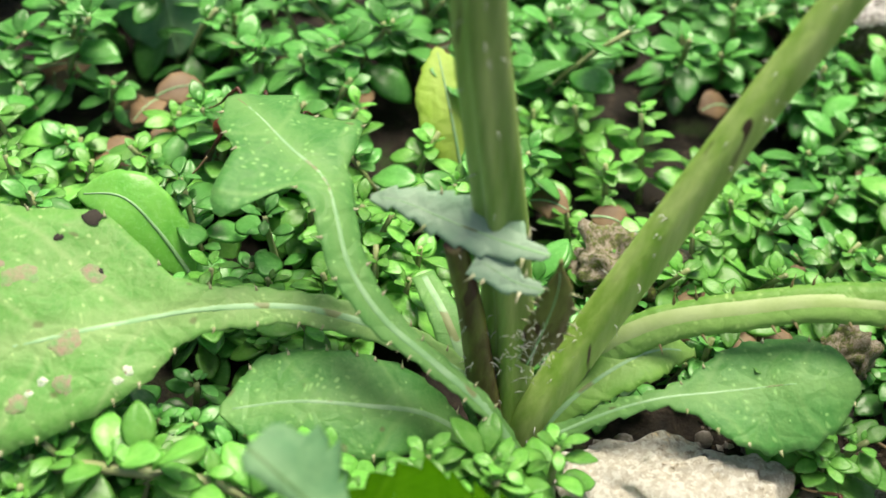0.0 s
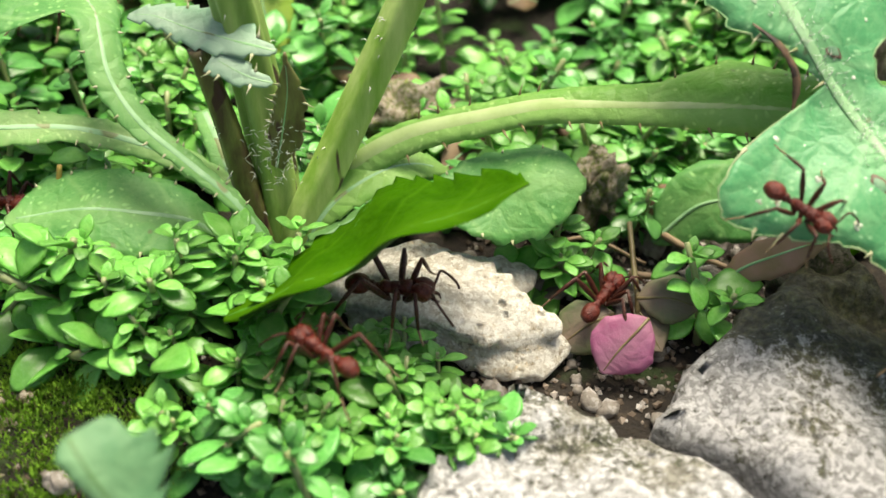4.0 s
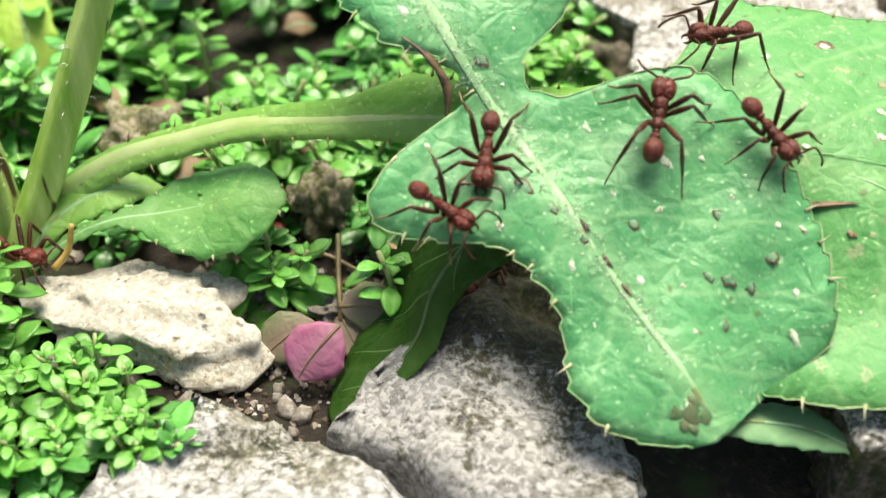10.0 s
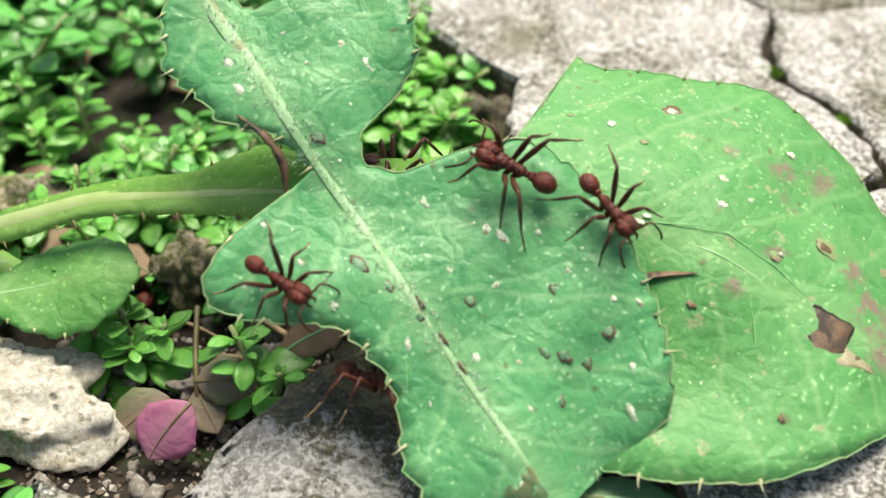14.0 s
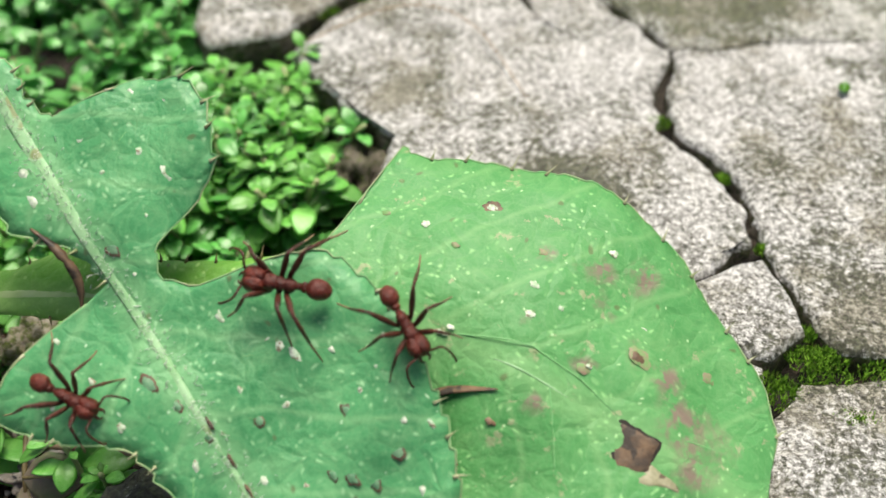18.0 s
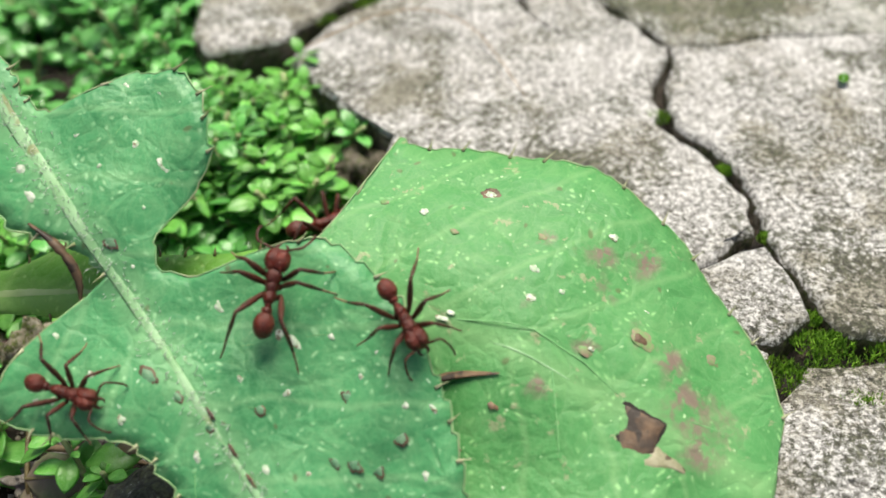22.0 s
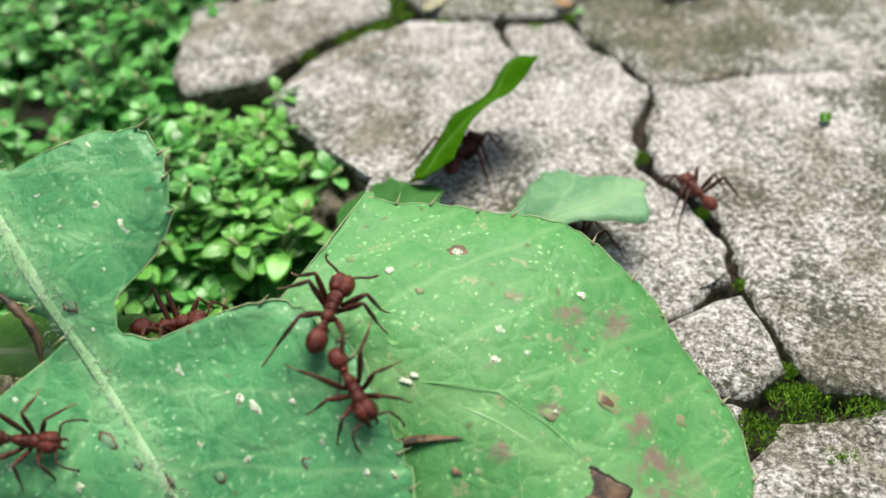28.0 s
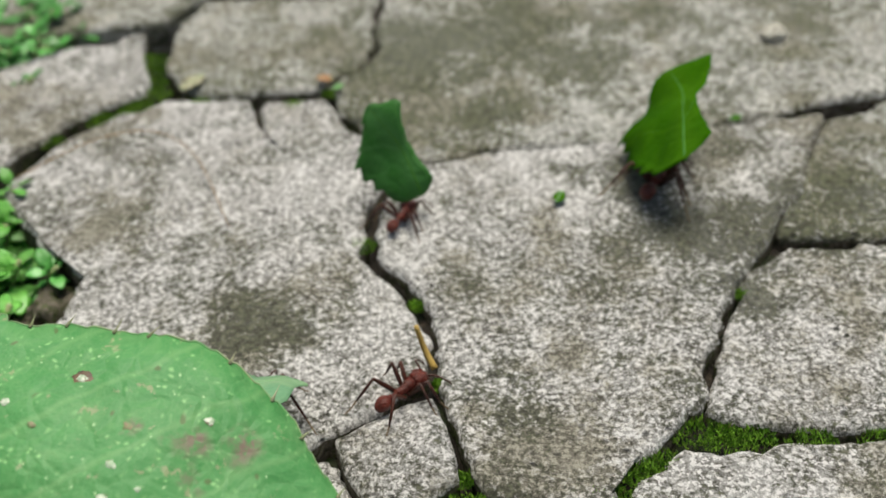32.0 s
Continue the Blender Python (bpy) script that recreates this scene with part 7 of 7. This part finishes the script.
    steps(ant_e4, [
        (0, 10.2, -1.3, 0, 0.5, 0.8, 0, UP),
        (25.5, 10.5, -0.8, 0, 0.6, 0.7, 0, UP),
        (26.5, 11.028, 0.357, 0, 0.69, -0.73, 0, UP),
        (27, 10.926, -0.238, 0, 0.64, -0.77, 0, UP),
        (27.2, 11.281, -0.025, 0, 0.39, -0.92, 0, UP),
        (27.5, 11.816, -0.072, 0, -0.69, 0.72, 0, UP),
        (28, 11.704, 0.387, 0, -0.41, 0.91, 0, UP),
        (28.3, 11.377, 0.188, 0, -1, 0.07, 0, UP),
        (28.7, 11.547, -0.047, 0, -0.99, 0.14, 0, UP),
        (29, 11.4, 0.152, 0, -1, 0.07, 0, UP),
        (29.7, 11.074, -0.329, 0, -1, 0.07, 0, UP),
        (30, 11.415, -0.257, 0, -0.7, 0.71, 0, UP),
        (30.4, 11.262, -0.197, 0, -0.88, 0.47, 0, UP),
        (30.8, 10.604, 0.153, 0, -0.89, 0.45, 0, UP),
        (31.2, 10.024, -0.712, 0, -0.85, 0.53, 0, UP),
        (31.6, 9.319, -0.984, 0, -0.86, 0.51, 0, UP),
        (32, 9.057, -1.184, 0, -0.91, 0.43, 0, UP),
    ])
    ant_e6 = another_ant(0.72)
    steps(ant_e6, [
        (0, 14.2, 5.2, 0, -0.8, 0.2, 0, UP),
        (26.5, 13.6, 5.2, 0, -0.9, 0.1, 0, UP),
        (29, 10.755, 4.402, 0, -1, 0.04, 0, UP),
        (30, 9.148, 5.351, 0, -1, 0.06, 0, UP),
        (31, 6.982, 5.322, 0, -1, 0.06, 0, UP),
        (31.6, 5.625, 5.655, 0, -1, 0.09, 0, UP),
        (32, 5.625, 5.655, 0, -1, 0.09, 0, UP),
    ])
    ant_e5 = another_ant(0.76)
    path_e5 = steps(ant_e5, [
        (0, 10.2, -1.9, 0, 0.4, 0.8, 0, UP),
        (26, 10.4, -1.4, 0, 0.4, 0.8, 0, UP),
        (27.5, 9.899, -1.336, 0, -0.72, 0.69, 0, UP),
        (29, 10.387, -1.152, 0, -0.75, 0.67, 0, UP),
        (29.7, 10.632, -1.159, 0, -0.71, 0.71, 0, UP),
        (30, 10.656, -1.067, 0, -0.71, 0.7, 0, UP),
        (30.4, 10.622, -0.413, 0, 0.6, 0.8, 0, UP),
        (30.8, 10.762, -0.849, 0, 0.74, 0.67, 0, UP),
        (31.2, 11.115, -1.224, 0, 0.78, 0.63, 0, UP),
        (31.6, 11.223, -1.064, 0, 0.8, 0.6, 0, UP),
        (32, 11.582, -1.033, 0, 0.77, 0.64, 0, UP),
    ])
    # lower face coloured dark, as if no light came through it
    piece = make_cutting(2.5, 1.35, M_CUT, "large toothed leaf piece, green above, shade painted dark with pale veins below", 3.1, 0.13, M_CUTDARK, bow=-0.14, grip_at_foot=True)
    carry(piece, [
        (0, 1.401, -4.091, 0.199, 1, 0.02, 0.09, -0.1, 0.25, 0.96),
        (0.5, 1.798, -3.483, 0.22, 0.99, -0.12, -0.06, 0.13, 0.4, 0.91),
        (1, 1.887, -3.681, 0.443, 0.99, -0.1, -0.06, 0.1, 0.52, 0.85),
        (1.5, 2.223, -3.593, 0.359, 0.97, -0.17, -0.15, 0.24, 0.42, 0.88),
        (2, 2.368, -3.797, 0.333, 1, -0.06, -0.02, 0.05, 0.52, 0.855),
        (2.5, 2.445, -3.582, 0.361, 0.98, -0.14, -0.12, 0.18, 0.45, 0.87),
        (3, 2.743, -3.496, 0.232, 0.96, -0.21, -0.19, 0.3, 0.5, 0.81),
        (3.5, 2.791, -3.382, 0.239, 0.98, -0.16, -0.13, 0.19, 0.32, 0.93),
        (4.2, 3.329, -3.286, 0.182, 0.646, 0.214, 0.732, -0.759, 0.309, 0.573),
        (4.9, 3.866, -3.19, 0.126, -0.334, 0.374, 0.862, -0.939, -0.031, -0.347),
        (5.5, 4.327, -3.108, 0.077, -0.92, 0.28, 0.27, -0.1, 0.5, -0.86),
        (6, 4.53, -3.41, 0.163, -0.66, 0.74, -0.05, 0.25, 0.2, -0.8),
        (6.5, 4.445, -3.415, 0.109, -1, 0.07, 0.01, -0.01, 0.07, -1),
        (7, 4.457, -3.598, 0.081, -0.98, -0.1, -0.18, 0.18, 0.02, -0.98),
        (7.5, 4.532, -3.669, 0.164, -0.96, -0.16, -0.24, 0.22, 0.14, -0.96),
        (8, 4.873, -3.453, 0.003, -0.89, -0.26, -0.37, 0.31, 0.23, -0.92),
        (8.5, 4.971, -3.613, -0.078, -0.62, -0.48, -0.62, 0.44, 0.45, -0.78),
        (9, 5.449, -3.317, -0.017, -0.85, -0.3, -0.43, 0.36, 0.26, -0.9),
        (9.3, 5.622, -2.996, 0.299, -0.93, -0.21, -0.3, 0.32, -0.06, -0.95),
        (9.7, 5.654, -3.202, -0.142, -0.63, -0.48, -0.61, 0.53, 0.32, -0.79),
        (10, 5.868, -3.184, -0.15, -0.49, -0.54, -0.68, 0.73, 0.17, -0.66),
        (10.5, 6.017, -3.169, -0.164, -0.49, -0.55, -0.67, 0.83, -0.05, -0.56),
        (11, 6.065, -3.092, -0.311, -0.5, -0.55, -0.67, 0.85, -0.14, -0.51),
        (11.5, 5.887, -3.14, -0.258, -0.5, -0.53, -0.68, 0.74, 0.16, -0.66),
        (12, 6.224, -2.894, -0.005, -0.5, -0.53, -0.69, 0.83, -0.06, -0.55),
        (13.2, 7, -2.3, -0.05, -0.5, -0.5, -0.69, 0.8, -0.1, -0.55),
        (15, 7.5, -1.95, -0.1, -0.6, -0.5, -0.6, 0.7, -0.1, -0.6),
        (32, 7.5, -1.95, -0.1, -0.6, -0.5, -0.6, 0.7, -0.1, -0.6),
    ])
    # sky sheen is painted on this piece's lower face
    piece = make_cutting(2.05, 1.15, M_CUT, "toothed leaf piece, bright green above, sky sheen painted grey-green below", 4.2, 0.12, M_GREYCUT)
    carry(piece, [
        (0, 8, -1.2, -0.45, 0.9, 0.3, 0.2, 0, -0.5, 0.8),
        (20.5, 7.95, -1.1, -0.45, 0.9, 0.3, 0.2, 0, -0.5, 0.8),
        (22.5, 8.323, -0.05, -0.638, 0.999, 0.036, 0.035, -0.004, -0.636, 0.772),
        (23, 8.394, 0.1, -0.42, 0.999, 0.035, 0.032, -0.002, -0.637, 0.771),
        (23.5, 8.409, 0.25, 0.177, 0.994, -0.065, -0.089, 0.027, -0.636, 0.771),
        (24, 7.775, 0.28, 0.056, 0.59, 0.789, -0.17, 0.44, -0.138, 0.887),
        (24.25, 8.23, 0.32, 0.108, 0.894, 0.449, -0.01, -0.272, 0.559, 0.783),
        (24.5, 8.763, 0.4, 0.179, 0.999, -0.024, -0.036, 0.017, 0.983, -0.184),
        (26.5, 8.805, 0.75, 0.258, 0.138, 0.814, 0.565, 0.213, 0.532, -0.819),
        (27, 9.315, 0.8, 0.403, 0.466, 0.859, -0.209, -0.712, 0.224, -0.666),
        (27.5, 9.061, 0.95, 0.584, 0.273, 0.961, 0.037, -0.961, 0.271, 0.051),
        (28, 9.404, 1.25, 0.539, 0.601, 0.786, 0.146, -0.596, 0.319, 0.737),
        (28.4, 9.571, 1.5, 0.467, 0.74, 0.604, 0.295, -0.345, -0.035, 0.938),
        (28.7, 9.681, 1.592, 0.456, 0.99, 0.1, 0.09, -0.05, 0.16, 0.98),
        (29, 9.934, 1.605, 0.424, 1, 0.01, -0.02, 0, 0.14, 0.99),
        (29.3, 10.334, 1.91, 0.528, 1, -0.02, -0.05, 0.03, 0.18, 0.97),
        (29.7, 10.996, 1.605, 0.63, 0.95, -0.18, -0.25, 0.1, -0.1, 0.97),
        (30, 11.423, 1.275, 0.584, 0.88, -0.28, -0.38, 0.15, -0.3, 0.92),
        (30.4, 12.057, 1.191, 0.615, 0.96, -0.15, -0.22, 0.114, -0.465, 0.878),
        (30.8, 12.495, 1.242, 0.529, 1, -0.03, -0.06, 0.029, -0.454, 0.891),
        (31.2, 13.561, 1.327, 0.644, 1, 0.02, 0.01, -0.006, -0.496, 0.868),
        (31.6, 14.046, 1.648, 0.511, 0.42, 0.9, -0.1, -0.52, 0.22, 0.83),
        (32, 14.525, 2.175, 0.613, 0.32, 0.92, -0.22, -0.64, 0.22, 0.74),
    ])
    piece = make_cutting(1.1, 0.75, M_CUTMID, "small dark green leaf piece with bitten edge", 5.3, 0.09)
    carry(piece, [
        (0, 8.7, -1.5, -0.05, 0.9, 0.3, 0, 0, -0.1, 1),
        (25.5, 8.5, -1.3, 0, 0.9, 0.3, 0, 0, -0.1, 1),
        (27, 7.833, -0.252, 0.195, 0.95, 0.2, 0.23, -0.23, -0.02, 0.97),
        (28, 8.617, 0.273, 0.257, 0.95, 0.2, 0.22, -0.22, -0.02, 0.97),
        (28.7, 8.987, 0.405, 0.299, -0.84, 0.33, 0.43, -0.4, -0.91, -0.08),
        (29, 8.637, 0.679, 0.316, -0.84, 0.33, 0.43, -0.37, -0.93, 0),
        (29.3, 8.485, 0.936, 0.354, -0.73, 0.42, 0.53, -0.42, -0.9, 0.13),
        (29.7, 8.68, 1.312, 0.541, -0.53, 0.53, 0.66, -0.4, -0.85, 0.35),
        (30, 8.939, 1.388, 0.636, -0.53, 0.53, 0.67, -0.34, -0.85, 0.4),
        (30.4, 9.888, 1.457, 0.608, -0.37, 0.58, 0.73, -0.37, -0.81, 0.45),
        (30.8, 10.521, 1.476, 0.556, -0.37, 0.58, 0.73, -0.38, -0.81, 0.45),
        (31.2, 11.136, 1.733, 0.629, -0.44, 0.56, 0.7, -0.37, -0.82, 0.43),
        (31.6, 11.519, 1.859, 0.507, -0.44, 0.57, 0.7, -0.45, -0.81, 0.37),
        (32, 11.56, 1.95, 0.613, -0.43, 0.57, 0.7, -0.4, -0.81, 0.42),
    ])
    piece = make_cutting(1.5, 1.1, M_CUTPALE, "pale green rounded leaf piece carried low", 6.4, 0.05)
    carry(piece, [
        (0, 9.6, -1.6, 0.2, 0.9, 0.3, 0, 0, 0.1, 1),
        (25.8, 9.7, -1.4, 0.2, 0.9, 0.3, 0, 0, 0.1, 1),
        (27, 9.79, -0.343, 0.272, 0.97, 0.15, 0.16, -0.19, 0.16, 0.97),
        (27.5, 10.375, -0.157, 0.449, 0.98, 0.15, 0.16, -0.16, -0.01, 0.99),
        (28, 10.327, -0.031, 0.464, 0.95, 0.2, 0.22, -0.21, -0.11, 0.97),
        (28.3, 10.295, -0.16, 0.287, 0.98, 0.15, 0.15, -0.14, -0.1, 0.99),
        (28.7, 10.192, 0.094, 0.493, 0.84, 0.36, 0.4, -0.29, -0.32, 0.9),
        (29, 10.4, -0.152, 0.468, 0.93, 0.26, 0.28, -0.2, -0.29, 0.93),
        (29.7, 10.249, -0.161, 0.411, 0.96, 0.2, 0.21, -0.15, -0.29, 0.95),
        (30, 10.361, -0.342, 0.212, 0.85, 0.35, 0.4, -0.24, -0.41, 0.88),
        (30.4, 10.133, -0.243, 0.358, 0.96, 0.2, 0.21, -0.19, -0.12, 0.97),
        (30.8, 9.812, -0.414, 0.281, 0.99, 0.08, 0.08, -0.1, 0.35, 0.93),
        (31.2, 9.532, -0.642, 0.317, 1, 0.02, 0.01, -0.02, 0.45, 0.89),
        (32, 10.048, -0.952, 0.336, 1, -0.01, 0.02, -0.02, 0.42, 0.91),
    ])
    piece = make_cutting(0.8, 0.46, M_GREY, "pale grey-green leaf piece carried over moss", 7.5, 0.13)
    carry(piece, [
        (0, 0.84, -3.919, 0.793, 0.81, -0.44, -0.38, 0.33, -0.19, 0.92),
        (0.5, 1.206, -4.641, 0.985, 0.99, -0.09, -0.04, 0.01, -0.29, 0.96),
        (1, 1.697, -5.353, 0.727, 0.42, 0.6, 0.67, -0.48, -0.48, 0.73),
        (1.5, 1.645, -5.389, 0.623, 1, 0.04, 0.08, -0.07, -0.31, 0.95),
        (2, 1.473, -5.521, 0.453, 0.76, -0.45, -0.47, 0.3, -0.4, 0.87),
        (2.5, 1.698, -5.46, 0.527, 0.63, -0.53, -0.57, 0.36, -0.45, 0.82),
        (3, 1.765, -5.493, 0.514, 0.63, -0.53, -0.57, 0.36, -0.45, 0.82),
        (3.5, 1.772, -5.588, 0.479, 0.62, -0.53, -0.58, 0.36, -0.46, 0.81),
        (5.5, 2.376, -6.397, 0.174, 0.67, -0.51, -0.54, 0.34, -0.44, 0.83),
        (8, 3, -6.6, -0.4, 0.67, -0.5, -0.5, 0.3, -0.4, 0.8),
        (32, 3, -6.6, -0.4, 0.67, -0.5, -0.5, 0.3, -0.4, 0.8),
    ])

    # the ant under the pale piece, and one that passes by the edge stones with a dark piece
    carrier = another_ant(0.8)
    steps(carrier, [(r[0], r[1], r[2] - 0.1, r[3] - 0.42, *r[4:]) for r in (
        (0, 0.9, -3.4, -0.6, 0.9, 0.2, 0, UP), (1, 1.6, -3.5, -0.6, 0.9, 0.1, 0, UP), (2, 1.0, -3.7, -0.75, -0.8, -0.5, 0, UP), (3.5, 1.2, -4.1, -0.75, -0.3, -0.9, 0, UP), (5.5, 2.0, -5.6, -0.8, 0.4, -0.9, 0, UP), (8, 3.0, -6.6, -0.1, 0.6, -0.6, 0, UP), (32, 3.0, -6.6, -0.1, 0.6, -0.6, 0, UP))])
    carrier = another_ant(0.88)
    path = steps(carrier, [(0, -6.0, -7.5, -0.9, 1, 0, 0, UP), (12, 3.8, -6.5, -0.4, 0.9, 0.4, 0, UP), (15.0, 4.4, -5.6, -0.4, 0.3, 0.9, 0, UP), (16.5, 5.35, -4.1, -0.45, 0.4, 0.9, 0, UP), (17.2, 5.25, -4.15, -0.45, 0.2, 0.9, 0, UP), (18.2, 5.0, -4.5, -0.45, -0.4, -0.8, 0, UP), (20, 4.2, -5.8, -0.4, -0.6, -0.7, 0, UP), (23, 3.4, -7.0, -0.8, -0.6, -0.7, 0, UP), (32, 3.4, -7.0, -0.8, -0.6, -0.7, 0, UP)])
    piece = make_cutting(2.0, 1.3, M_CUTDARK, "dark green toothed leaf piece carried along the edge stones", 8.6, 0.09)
    carry_with(piece, path, pose(0.35 * CM, 0, 0.62 * CM, 70, 25, 10))
    # yellow stalks in two ants' jaws
    for path, lean in ((path_d3, 55), (path_e5, 75)):
        bm = bmesh.new()
        tube(bm, spline([(0, 0, 0), (0.12, 0.02, 0.16), (0.16, 0.05, 0.4)], 12), [0.034 - 0.001 * k for k in range(13)], 7)
        stick = solid("dry_stalk", bm, M_YSTALK, (0, 0, 0), "short yellow-brown stalk piece held by an ant", "stalk", "carried stalks")
        carry_with(stick, path, pose(0.4 * CM, 0, 0.13 * CM, 0, 10, lean))


motions()
